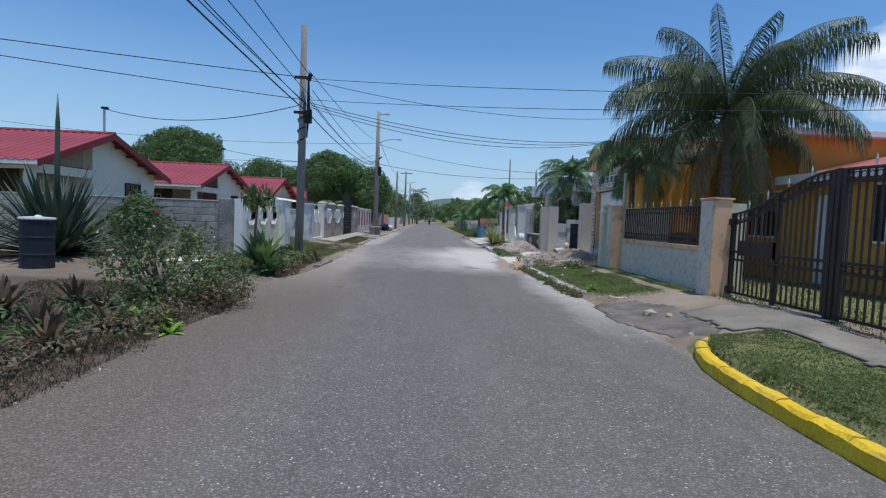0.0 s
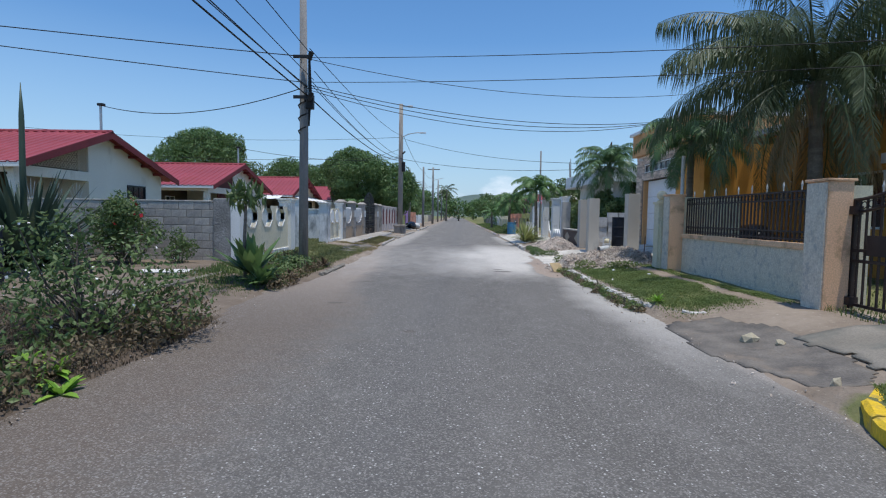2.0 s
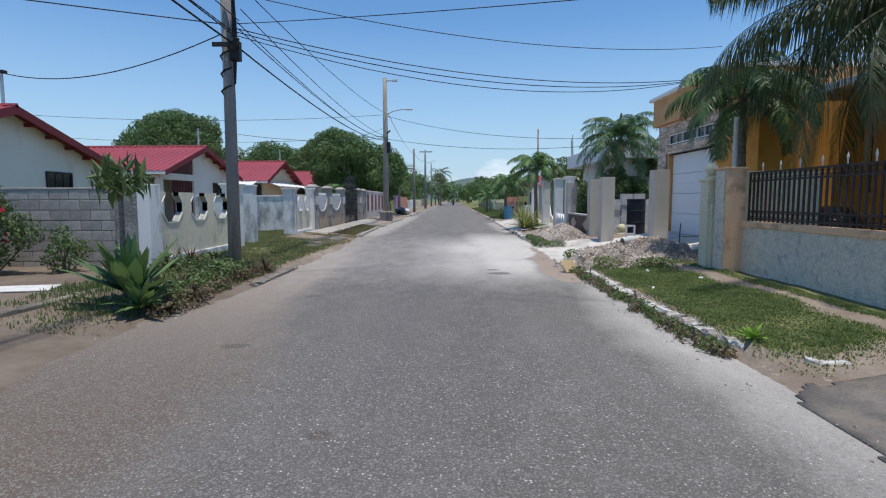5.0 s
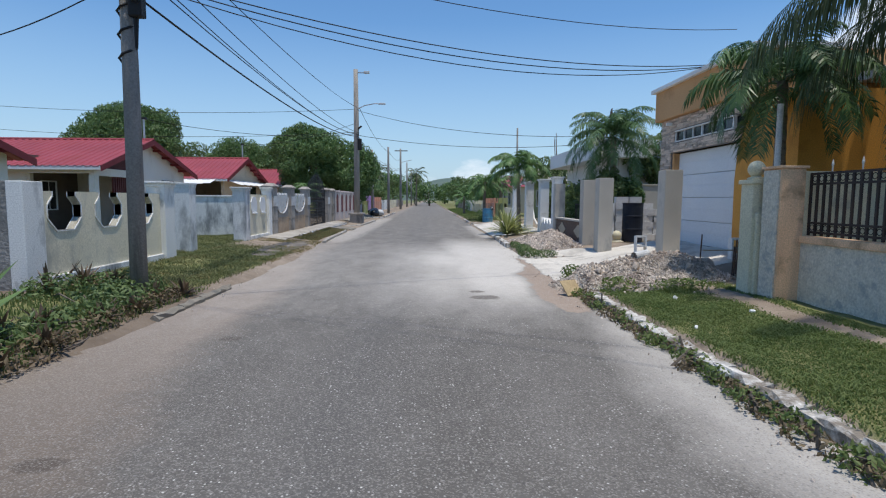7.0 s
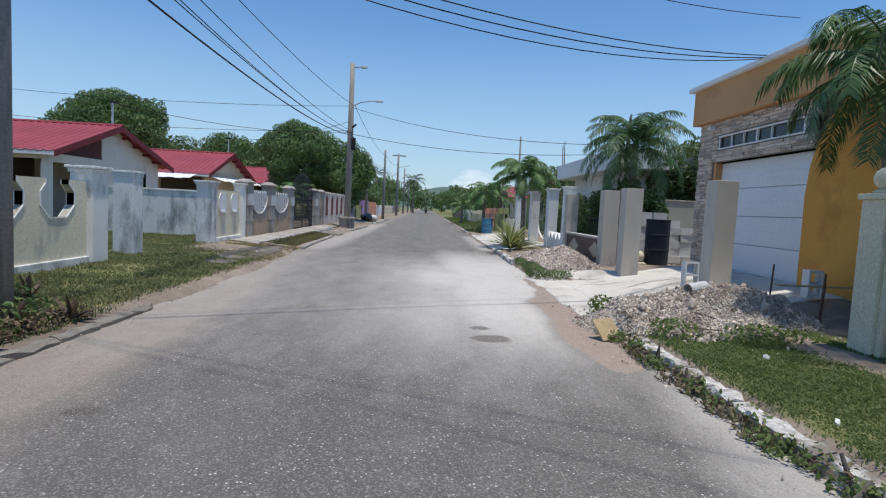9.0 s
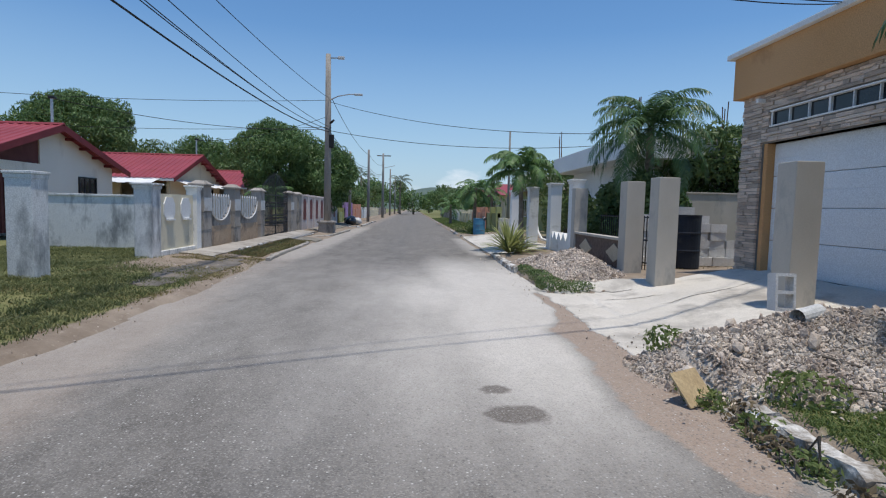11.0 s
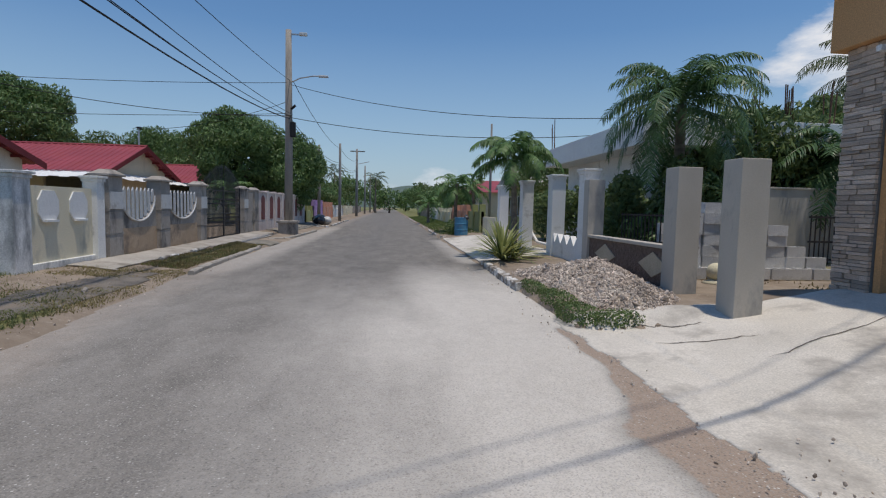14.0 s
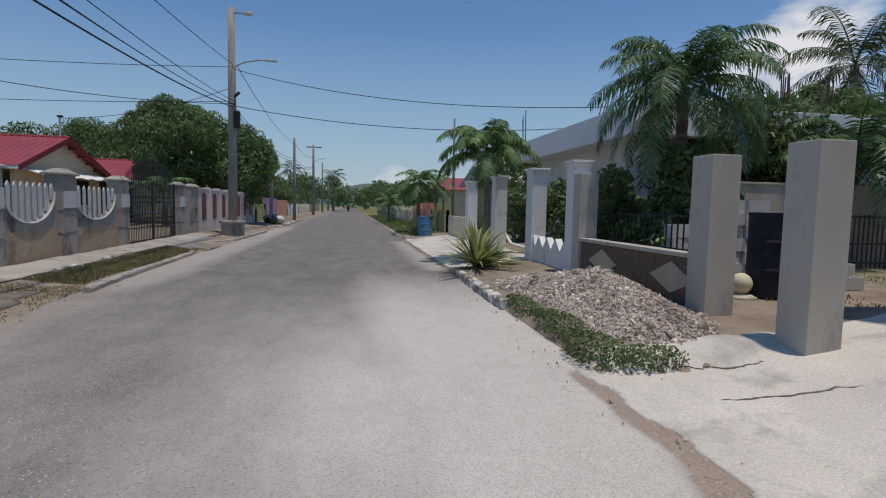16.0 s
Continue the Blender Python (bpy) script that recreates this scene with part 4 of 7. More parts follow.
pier("shaft", gp, -5.38, -4.96, 21.95, 22.35, 1.90, M_whitestain, 0.03)
w2 = thing("cream_wall", (WX, 27.2, 0.1), "cream wall with white octagon insets", "wall", kind="structure")
pier("pier", w2, WX - 0.32, WX + 0.08, 25.55, 26.0, 1.88, M_whitestain, 0.06)
part("panel", B(WX - 0.10, WX + 0.02, 26.0, 28.1, 0.33, 1.70), M_cream, w2)
part("plinth", B(WX - 0.14, WX + 0.07, 26.0, 28.1, 0.0, 0.33, 0.015), M_white, w2)
for c in (26.55, 27.5):
    octo = [(0.17, 1.62), (0.30, 1.45), (0.30, 1.22), (0.18, 1.06), (-0.18, 1.06), (-0.30, 1.22), (-0.30, 1.45), (-0.17, 1.62)]
    part("octagon_inset", prism(bmesh.new(), [(WX + 0.045, c + a, z) for a, z in octo], (-0.03, 0, 0)), M_clean, w2)
    part("inset_ledge", B(WX + 0.02, WX + 0.10, c - 0.16, c + 0.2, 1.05, 1.09), M_clean, w2)
pier("pier", w2, WX - 0.16, WX + 0.13, 28.0, 28.3, 1.92, M_white, 0.05)
inner = thing("lot_wall", (-8, 28.2, 0.1), "mould-stained white wall between two lots", "wall", kind="structure")
part("panel", B(-9.7, -5.2, 28.25, 28.40, 0.0, 1.62), M_whitestain, inner)
part("coping", B(-9.7, -5.2, 28.22, 28.43, 1.62, 1.68, 0.01), M_whitestain, inner)

# grey fence with pale slatted panels
FX = -4.80
gf = thing("grey_fence", (FX, 31.6, 0.15), "grey rendered fence with pale slatted steel panels", "fence", kind="structure")


def capped_pier(parent, y0, y1, z1, plaque=True):
    p = part("pier", B(FX - 0.30, FX + 0.06, y0, y1, 0.05, z1, 0.012), M_greyfence, parent)
    bm = bmesh.new()
    yc, hw = (y0 + y1) / 2, (y1 - y0) / 2 + 0.05
    box(bm, FX - 0.36, FX + 0.12, yc - hw, yc + hw, z1, z1 + 0.05, 0.008)
    a = [bm.verts.new((x, y, z1 + 0.05)) for x, y in ((FX - 0.34, yc - hw + 0.02), (FX + 0.10, yc - hw + 0.02), (FX + 0.10, yc + hw - 0.02), (FX - 0.34, yc + hw - 0.02))]
    b = [bm.verts.new((x, y, z1 + 0.15)) for x, y in ((FX - 0.22, yc - hw * 0.4), (FX - 0.02, yc - hw * 0.4), (FX - 0.02, yc + hw * 0.4), (FX - 0.22, yc + hw * 0.4))]
    for i in range(4):
        bm.faces.new((a[i], a[(i + 1) % 4], b[(i + 1) % 4], b[i]))
    bm.faces.new(b)
    part("pier_cap", bm, M_greyfence, p)
    for z in (0.72, 1.22):
        part("groove_band", B(FX - 0.31, FX + 0.068, y0 - 0.008, y1 + 0.008, z, z + 0.025), M_darkplaster, p)
    if plaque:
        part("plaque", B(FX + 0.06, FX + 0.085, y0 + 0.02, y1 - 0.02, 1.28, 1.66), M_pale, p, "pale square plaque")
    return p


for y0, y1 in ((28.5, 29.1), (31.15, 31.75), (34.2, 34.75)):
    capped_pier(gf, y0, y1, 2.0)
for y0, y1 in ((29.1, 31.15), (31.75, 34.2)):
    part("base_panel", B(FX - 0.20, FX - 0.06, y0, y1, 0.05, 0.82), M_tanpanel, gf, "tan rendered base")
    yc, hw = (y0 + y1) / 2, (y1 - y0) / 2
    surround = bmesh.new()
    pts = [(y0, 0.82), (y0, 1.62), (y0 + 0.12, 1.62)]
    pts += [(yc - (hw - 0.12) * math.cos(math.pi * k / 12), 1.62 - 0.62 * math.sin(math.pi * k / 12)) for k in range(13)]
    pts += [(y1 - 0.12, 1.62), (y1, 1.62), (y1, 0.82)]
    part("curved_panel", prism(surround, [(FX - 0.06, y, z) for y, z in pts], (-0.12, 0, 0)), M_greyfence, gf)
    n = 9
    for k in range(n):
        y = y0 + 0.16 + (2 * hw - 0.32) * k / (n - 1)
        u = (y - yc) / (hw - 0.12)
        zb = 1.62 - 0.62 * math.sqrt(max(0, 1 - u * u)) + 0.02
        bm = B(FX - 0.10, FX - 0.07, y - 0.05, y + 0.05, zb, 1.72)
        prism(bm, [(FX - 0.10, y - 0.05, 1.72), (FX - 0.10, y + 0.05, 1.72), (FX - 0.10, y, 1.80)], (0.03, 0, 0))
        part("slat", bm, M_pale, gf)
    rim = [(FX - 0.04, yc - (hw - 0.12) * math.cos(math.pi * k / 16), 1.62 - 0.64 * math.sin(math.pi * k / 16)) for k in range(17)]
    part("curved_rail", tube(bmesh.new(), rim, 0.022, 6), M_pale, gf)

ig = thing("iron_gate", (FX, 37, 0.2), "tall black wrought-iron double gate with arched top", "gate")
for leaf_i in range(2):
    ya, yb = (34.9, 37.1) if leaf_i == 0 else (37.1, 39.3)
    lf = part("gate_leaf", B(FX - 0.12, FX - 0.08, ya, ya + 0.05, 0.15, 2.1), M_black, ig)
    part("stile", B(FX - 0.12, FX - 0.08, yb - 0.05, yb, 0.15, 2.1), M_black, lf)
    for z in (0.22, 0.62, 1.05, 1.9):
        part("rail", B(FX - 0.115, FX - 0.085, ya, yb, z, z + 0.035), M_black, lf)
    for k in range(16):
        y = ya + 0.11 + 0.132 * k
        rise = 2.15 + 0.62 * math.sin(math.pi * ((y - 34.9) / 4.4))
        bm = B(FX - 0.108, FX - 0.092, y - 0.013, y + 0.013, 0.2, rise)
        prism(bm, [(FX - 0.10, y - 0.03, rise), (FX - 0.10, y + 0.03, rise), (FX - 0.10, y, rise + 0.13)], (0.012, 0, 0))
        part("bar", bm, M_black, lf)
        for z in (0.84, 1.52):
            ring = [(FX - 0.10, y + 0.066 + 0.06 * math.cos(math.pi * q / 4), z + 0.10 * math.sin(math.pi * q / 4)) for q in range(9)]
            part("scroll", tube(bmesh.new(), ring, 0.012, 4, False), M_black, lf)
pf = thing("paired_pillars", (FX, 40.6, 0.2), "grey rendered gate pillars with pale plaques", "pillar")
capped_pier(pf, 39.4, 40.0, 2.05)
capped_pier(pf, 41.2, 41.9, 2.05, False)
part("link_wall", B(FX - 0.26, FX - 0.02, 40.0, 41.2, 0.1, 1.95), M_greyfence, pf)

mw = thing("arched_panel_wall", (FX, 47, 0.2), "pale wall with maroon arched openings", "wall", kind="structure")
M_pinkwhite = surf("pale_pink_wall_paint", (0.58, 0.50, 0.46), (0.66, 0.58, 0.54), 1.0, 0.85, 0.1, 50, ((0.36, 0.31, 0.29), 0.4, 1.6), streak=0.5)
M_maroon = surf("maroon_steel_panel", (0.15, 0.03, 0.03), (0.20, 0.045, 0.04), 2.0, 0.55, 0.05, 40)
part("panel", B(FX - 0.22, FX + 0.0, 41.95, 55.8, 0.1, 2.0), M_pinkwhite, mw)
part("coping", B(FX - 0.26, FX + 0.04, 41.95, 55.8, 2.0, 2.07, 0.01), M_pinkwhite, mw)
for k in range(7):
    y = 43.0 + 1.85 * k
    arch = [(y - 0.36, 0.72), (y + 0.36, 0.72), (y + 0.36, 1.65)] + [(y + 0.36 * math.cos(math.pi * q / 8), 1.65 + 0.24 * math.sin(math.pi * q / 8)) for q in range(1, 8)] + [(y - 0.36, 1.65)]
    part("arched_panel", prism(bmesh.new(), [(FX + 0.012, a, z) for a, z in arch], (-0.05, 0, 0)), M_maroon, mw)
    part("pier", B(FX - 0.24, FX + 0.05, y + 0.72, y + 1.08, 0.1, 2.12, 0.01), M_pinkwhite, mw)

# colourful far fences of the same side
y = 56.5
for mat, dy, h, lab in ((M_olive, 4.0, 1.4, "olive green painted boundary wall"), (M_lilac, 6.0, 1.9, "lilac painted wall with pillars"), (M_salmon, 9.0, 1.8, "orange-pink painted wall with pillars"),
                        (M_white, 12.0, 1.5, "white painted boundary wall"), (M_cream, 18.0, 1.5, "cream painted boundary wall"), (M_greyfence, 25.0, 1.5, "grey boundary wall")):
    f = thing("boundary_wall", (FX, y, 0.2), lab, "wall", kind="structure")
    part("panel", B(FX - 0.15, FX, y, y + dy - 0.4, 0.1, h * 0.75), mat, f)
    q = y
    while q < y + dy - 0.3:
        part("pier", B(FX - 0.22, FX + 0.07, q, q + 0.35, 0.1, h, 0.01), mat, f)
        q += 2.4
    y += dy

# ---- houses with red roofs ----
# porch and attic shade put into the colour, far darker than the house paint
M_porchshade = surf("porch_shade_colour", (0.13, 0.10, 0.08), (0.18, 0.145, 0.115), 1.0, 0.9, 0.1, 40)


def ribbed_roof(bm, x0, x1, ya, za, yb, zb, pitch=0.30):
    """A sheet of ribbed metal from ridge (ya, za) to eave (yb, zb), ribs running down the slope."""
    n = int((x1 - x0) / pitch)
    cols = []
    for k in range(n):
        x = x0 + (x1 - x0) * k / n
        for dx, up in ((0.0, 0.0), (pitch * 0.62, 0.0), (pitch * 0.70, 0.035), (pitch * 0.90, 0.035)):
            cols.append((min(x + dx, x1), up))
    cols.append((x1, 0.0))
    rows = []
    for x, up in cols:
        rows.append((bm.verts.new((x, ya, za + up)), bm.verts.new((x, yb, zb + up))))
    for (a, b), (c, d) in zip(rows, rows[1:]):
        bm.faces.new((a, c, d, b))


def window(parent, x, y0, y1, z0, z1, bars=3, face=1, mat=M_dark, frame_mat=M_clean):
    w = part("window", B(x - 0.02, x + 0.012 * face, y0, y1, z0, z1), mat, parent, "dark glazed window")
    fr = bmesh.new()
    for a0, a1, b0, b1 in ((y0 - 0.05, y0, z0 - 0.05, z1 + 0.05), (y1, y1 + 0.05, z0 - 0.05, z1 + 0.05), (y0, y1, z1, z1 + 0.05), (y0, y1, z0 - 0.05, z0)):
        box(fr, x - 0.02, x + 0.05 * face, a0, a1, b0, b1)
    part("frame", fr, frame_mat, w)
    for k in range(1, bars):
        yy = y0 + (y1 - y0) * k / bars
        part("mullion", B(x, x + 0.03 * face, yy - 0.012, yy + 0.012, z0, z1), frame_mat, w)
    return w


def gable_house(yr, kind, wallmat, za=4.2, label=""):
    """Ridge runs away from the road at y = yr; the gable looks at the road."""
    h = thing("house", (-16, yr, 0.15), label, "house")
    gx, ze, s, nn = -11.75, 2.82, 3.75, 4.1
    ys, yn = yr - s, yr + nn
    xb = -24.0
    th = 0.10
    bm = bmesh.new()
    ribbed_roof(bm, xb, gx + 0.45, yr, za, ys - 0.25, ze - 0.06)
    ribbed_roof(bm, xb, gx + 0.45, yr, za, yn + 0.35, ze - 0.08)
    roof = part("roof", bm, M_roof, h, "red ribbed metal roof sheet")
    md = roof.modifiers.new("thick", "SOLIDIFY")
    md.thickness = 0.03
    part("ridge_cap", tube(bmesh.new(), [(xb, yr, za + 0.02), (gx + 0.47, yr, za + 0.02)], 0.07, 6), M_roof, roof)
    for y1, z1 in ((ys - 0.25, ze - 0.06), (yn + 0.35, ze - 0.08)):
        part("barge_board", prism(bmesh.new(), [(gx + 0.47, yr, za + 0.03), (gx + 0.47, y1, z1 + 0.03), (gx + 0.47, y1, z1 - 0.19), (gx + 0.47, yr, za - 0.22)], (-0.04, 0, 0)), M_fascia, roof)
    part("eave_board", B(xb, gx + 0.43, ys - 0.24, ys - 0.20, ze - 0.20, ze - 0.045), M_clean, roof, "white eave board")
    # purlin ends under the gable overhang
    for k in range(1, 5):
        u = k / 5
        part("purlin", B(gx - 0.1, gx + 0.43, yr + (nn) * u - 0.04, yr + nn * u + 0.04, za + (ze - za) * u - 0.20, za + (ze - za) * u - 0.09), M_fascia, roof)
    # north half of the gable is the solid white wall
    zc = lambda y: za - 0.05 + (ze - za) * ((yr - y) / s if y < yr else (y - yr) / nn)
    cut = yr - 0.6 if kind != "plain" else ys + 0.3
    wall_pts = [(cut, 0.1), (yn - 0.25, 0.1), (yn - 0.25, zc(yn - 0.25)), (yr, zc(yr)), (cut, zc(cut))]
    part("gable_wall", prism(bmesh.new(), [(gx, y, z) for y, z in wall_pts], (-0.18, 0, 0)), wallmat, h)
    part("side_wall", B(xb + 0.4, gx - 0.18, yn - 0.43, yn - 0.25, 0.1, zc(yn - 0.25) - 0.02), wallmat, h)
    part("south_wall", B(xb + 0.4, gx - 2.6, ys + 0.3, ys + 0.48, 0.1, ze - 0.08), wallmat, h)
    window(h, gx, yr + 1.55, yr + 2.6, 1.25, 2.36, 3, 1, M_dark, M_black)
    if kind != "plain":
        # back wall coloured dark to stand for the shade inside the porch
        part("porch_back_wall", B(gx - 2.8, gx - 2.62, ys + 0.3, cut, 0.1, ze + 0.4), M_porchshade, h)
        window(h, gx - 2.62, ys + 0.9, ys + 1.7, 1.1, 2.2, 2)
        part("porch_side_wall", B(gx - 2.62, gx - 0.18, cut, cut + 0.16, 0.1, zc(cut) - 0.02), wallmat, h)
        part("beam", B(gx - 0.18, gx, ys + 0.05, cut, 2.42, 2.72), M_house, h)
        part("beam", B(gx - 2.6, gx - 0.18, ys + 0.05, ys + 0.22, 2.50, 2.74), M_house, h)
        part("column", B(gx - 0.22, gx + 0.02, ys + 0.05, ys + 0.30, 0.1, 2.42), M_house, h)
        gable = [(ys + 0.15, 2.72), (cut, 2.72), (cut, zc(cut) - 0.05), (ys + 0.15, max(2.74, zc(ys + 0.15)))]
        # added dark sheet behind the gable infill, standing for the attic's shade
        part("attic_void", prism(bmesh.new(), [(gx - 0.35, y, z) for y, z in gable], (-0.04, 0, 0)), M_porchshade, h)
        if kind == "boards":
            part("gable_boards", prism(bmesh.new(), [(gx - 0.05, y, z) for y, z in gable], (-0.06, 0, 0)), M_darkwood, h, "dark red boarded gable")
            part("screen_panel", B(gx - 0.14, gx - 0.10, ys + 1.4, cut, 0.4, 2.42), M_darkwood, h, "dark slatted porch screen")
            for k in range(12):
                yy = ys + 1.45 + k * (cut - ys - 1.5) / 11
                part("screen_slat", B(gx - 0.10, gx - 0.07, yy - 0.03, yy + 0.03, 0.4, 2.42), M_darkwood, h)
        else:
            # patterned screen blocks in the gable and fan grilles below
            yy = ys + 0.3
            while yy < cut - 0.05:
                zz = 2.75
                while zz < zc(yy + 0.12) - 0.22:
                    ring = bmesh.new()
                    for q in range(8):
                        a0, a1 = math.pi / 4 * q, math.pi / 4 * (q + 1)
                        tube(ring, [(gx - 0.08, yy + 0.12 + 0.10 * math.cos(a0), zz + 0.12 + 0.10 * math.sin(a0)), (gx - 0.08, yy + 0.12 + 0.10 * math.cos(a1), zz + 0.12 + 0.10 * math.sin(a1))], 0.018, 4, False)
                    for a0 in (0.8, 2.36):
                        tube(ring, [(gx - 0.08, yy + 0.12 - 0.15 * math.cos(a0), zz + 0.12 - 0.15 * math.sin(a0)), (gx - 0.08, yy + 0.12 + 0.15 * math.cos(a0), zz + 0.12 + 0.15 * math.sin(a0))], 0.014, 4, False)
                    part("screen_block", ring, M_housecream, h)
                    zz += 0.24
                yy += 0.24
            for c in range(3):
                yc = ys + 0.75 + c * 0.95
                fan = bmesh.new()
                for q in range(9):
                    a0 = math.pi * q / 8
                    tube(fan, [(gx - 0.08, yc, 1.55), (gx - 0.08, yc + 0.44 * math.cos(a0), 1.55 + 0.80 * math.sin(a0))], 0.012, 4, False)
                part("fan_grille", fan, M_clean, h, "white fan-shaped iron grille")
                part("grille_rail", B(gx - 0.10, gx - 0.06, yc - 0.46, yc + 0.46, 1.50, 1.55), M_clean, h)
    return h


def awning(h, a0, a1, b0, b1, n=16, step=0.03):
    """One folded sheet: its upper edge runs from a0 to a1, its lower edge from b0 to b1."""
    a0, a1, b0, b1 = Vector(a0), Vector(a1), Vector(b0), Vector(b1)
    bm = bmesh.new()
    last = None
    for k in range(n):
        up = Vector((0, 0, step if k % 2 else 0.0))
        for u in (k / n + 0.004, (k + 1) / n - 0.004):
            pair = (bm.verts.new(a0.lerp(a1, u) + up), bm.verts.new(b0.lerp(b1, u) + up))
            if last:
                bm.faces.new((last[0], pair[0], pair[1], last[1]))
            last = pair
    ob = part("awning", bm, M_clean, h, "white corrugated awning")
    md = ob.modifiers.new("thick", "SOLIDIFY")
    md.thickness = 0.012
    return ob


h1 = gable_house(21.2, "blocks", M_house, 4.15, "cream house with red metal roof and patterned gable screen")
h2 = gable_house(33.0, "boards", M_house, 4.15, "white gabled house with red metal roof and boarded porch")
h3 = gable_house(45.8, "plain", M_housecream, 4.3, "beige gabled house with red metal roof and white awnings")
awning(h3, (-19, 42.0, 2.75), (-12.0, 42.0, 2.75), (-19, 40.9, 2.45), (-12.0, 40.9, 2.45))
awning(h3, (-11.7, 42.4, 2.75), (-11.7, 50.1, 2.75), (-10.7, 42.4, 2.42), (-10.7, 50.1, 2.42), 14)
h4 = gable_house(58.2, "plain", M_housecream, 4.2, "far beige house with orange-red roof")
for h, yr, za in ((h1, 21.2, 4.15), (h2, 33.0, 4.15), (h3, 45.8, 4.3)):
    bm = tube(bmesh.new(), [(-11.75, yr + 0.1, za - 0.2), (-11.75, yr + 0.1, za + 0.95)], 0.045, 8)
    part("service_mast", bm, M_steel, h)
    part("mast_cap", B(-11.84, -11.62, yr + 0.02, yr + 0.18, za + 0.93, za + 1.02, 0.02), M_black, h)

# ---- the orange house, its fence, gate and garage ----
of = thing("front_wall", (6.0, 13, 0.25), "pebble-dashed wall with peach coping and brown iron railing", "fence", kind="structure")


def peach_pier(y0, y1, x0=5.66, x1=5.99, z1=1.99):
    p = part("pier", B(x0, x1, y0, y1, 0.1, z1, 0.01), M_peach, of, "peach painted pier")
    part("pebble_face", B(x0 - 0.02, x0 + 0.01, y0 + 0.02, y1 - 0.02, 0.12, z1 - 0.02), M_pebble, p, "pebble-dashed face")
    part("pier_top", B(x0 - 0.03, x1 + 0.03, y0 - 0.02, y1 + 0.02, z1, z1 + 0.035, 0.008), M_peach, p)


peach_pier(9.86, 10.30)
peach_pier(15.14, 15.50)
part("low_wall", B(5.97, 6.12, 10.30, 15.14, 0.1, 1.02), M_pebble, of)
part("coping", B(5.94, 6.16, 10.30, 15.14, 1.02, 1.11, 0.012), M_peach, of, "peach coping")


def railing(y0, y1, zb, zt, parent, step=0.115):
    for z in (zb + 0.05, zb + 0.17, zt - 0.16, zt - 0.03):
        part("rail", B(6.025, 6.06, y0, y1, z, z + 0.028), M_iron, parent)
    n = int((y1 - y0) / step)
    for k in range(n + 1):
        y = y0 + (y1 - y0) * k / n
        part("bar", B(6.032, 6.054, y - 0.016, y + 0.016, zb + 0.02, zt), M_iron, parent)
        if k % 4 == 2:
            bm = tube(bmesh.new(), [(6.043, y, zt), (6.043, y, zt + 0.05), (6.043, y, zt + 0.09), (6.043, y, zt + 0.15)], [0.009, 0.009, 0.016, 0.003], 6)
            part("finial", bm, M_silver, parent, "silver spear finial")
        if k < n and k % 1 == 0:
            ya = y + step / 2
            for z in (zb + 0.125, zt - 0.08):
                ring = [(6.043, ya + 0.036 * math.cos(2 * math.pi * q / 8), z + 0.036 * math.sin(2 * math.pi * q / 8)) for q in range(9)]
                part("ring", tube(bmesh.new(), ring, 0.006, 4, False), M_iron, parent)


railing(10.33, 15.11, 1.10, 1.93, of)
part("return_wall", B(5.99, 7.3, 15.22, 15.40, 0.2, 1.96), M_creampil, of, "pale return wall behind the pier")
part("return_wall", B(5.99, 6.32, 9.98, 10.26, 0.2, 1.94), M_creampil, of, "pale return behind the gate pier")
cp = thing("cream_pillar", (5.75, 16.1, 0.25), "pale cream gate pillar with a ball finial", "pillar")
part("shaft", B(5.56, 5.80, 15.57, 15.86, 0.1, 1.80, 0.012), M_creampil, cp)
part("cap", B(5.53, 5.83, 15.54, 15.89, 1.80, 1.86, 0.012), M_creampil, cp)
part("side_block", B(5.60, 5.84, 15.505, 15.568, 0.1, 1.40, 0.01), M_creampil, cp)
part("ball_finial", lathe(bmesh.new(), 5.68, 15.715, [(0.10, 1.86), (0.12, 1.88), (0.08, 1.90), (0.06, 1.91)] + [(0.115 * math.sin(math.pi * k / 10 + 0.001), 2.01 - 0.115 * math.cos(math.pi * k / 10)) for k in range(1, 11)]), M_creampil, cp, smooth=True)
lp = thing("lamp_post", (6.2, 16.25, 0.25), "slim grey pipe post behind the pillar", "post")
part("pipe", tube(bmesh.new(), [(6.48, 16.5, 0.2), (6.48, 16.5, 3.05)], 0.045, 10), M_pale, lp)

ga = thing("iron_gate", (6.02, 7.4, 0.2), "dark iron double gate with a swept top and ring frieze", "gate")


def gate_top(y):
    u = min(1, max(0, (9.93 - y) / 2.45))
    return 1.74 + 0.57 * (u * u * (3 - 2 * u)) if y > 7.45 else 2.31 - 0.05 * ((7.45 - y) / 2.0)


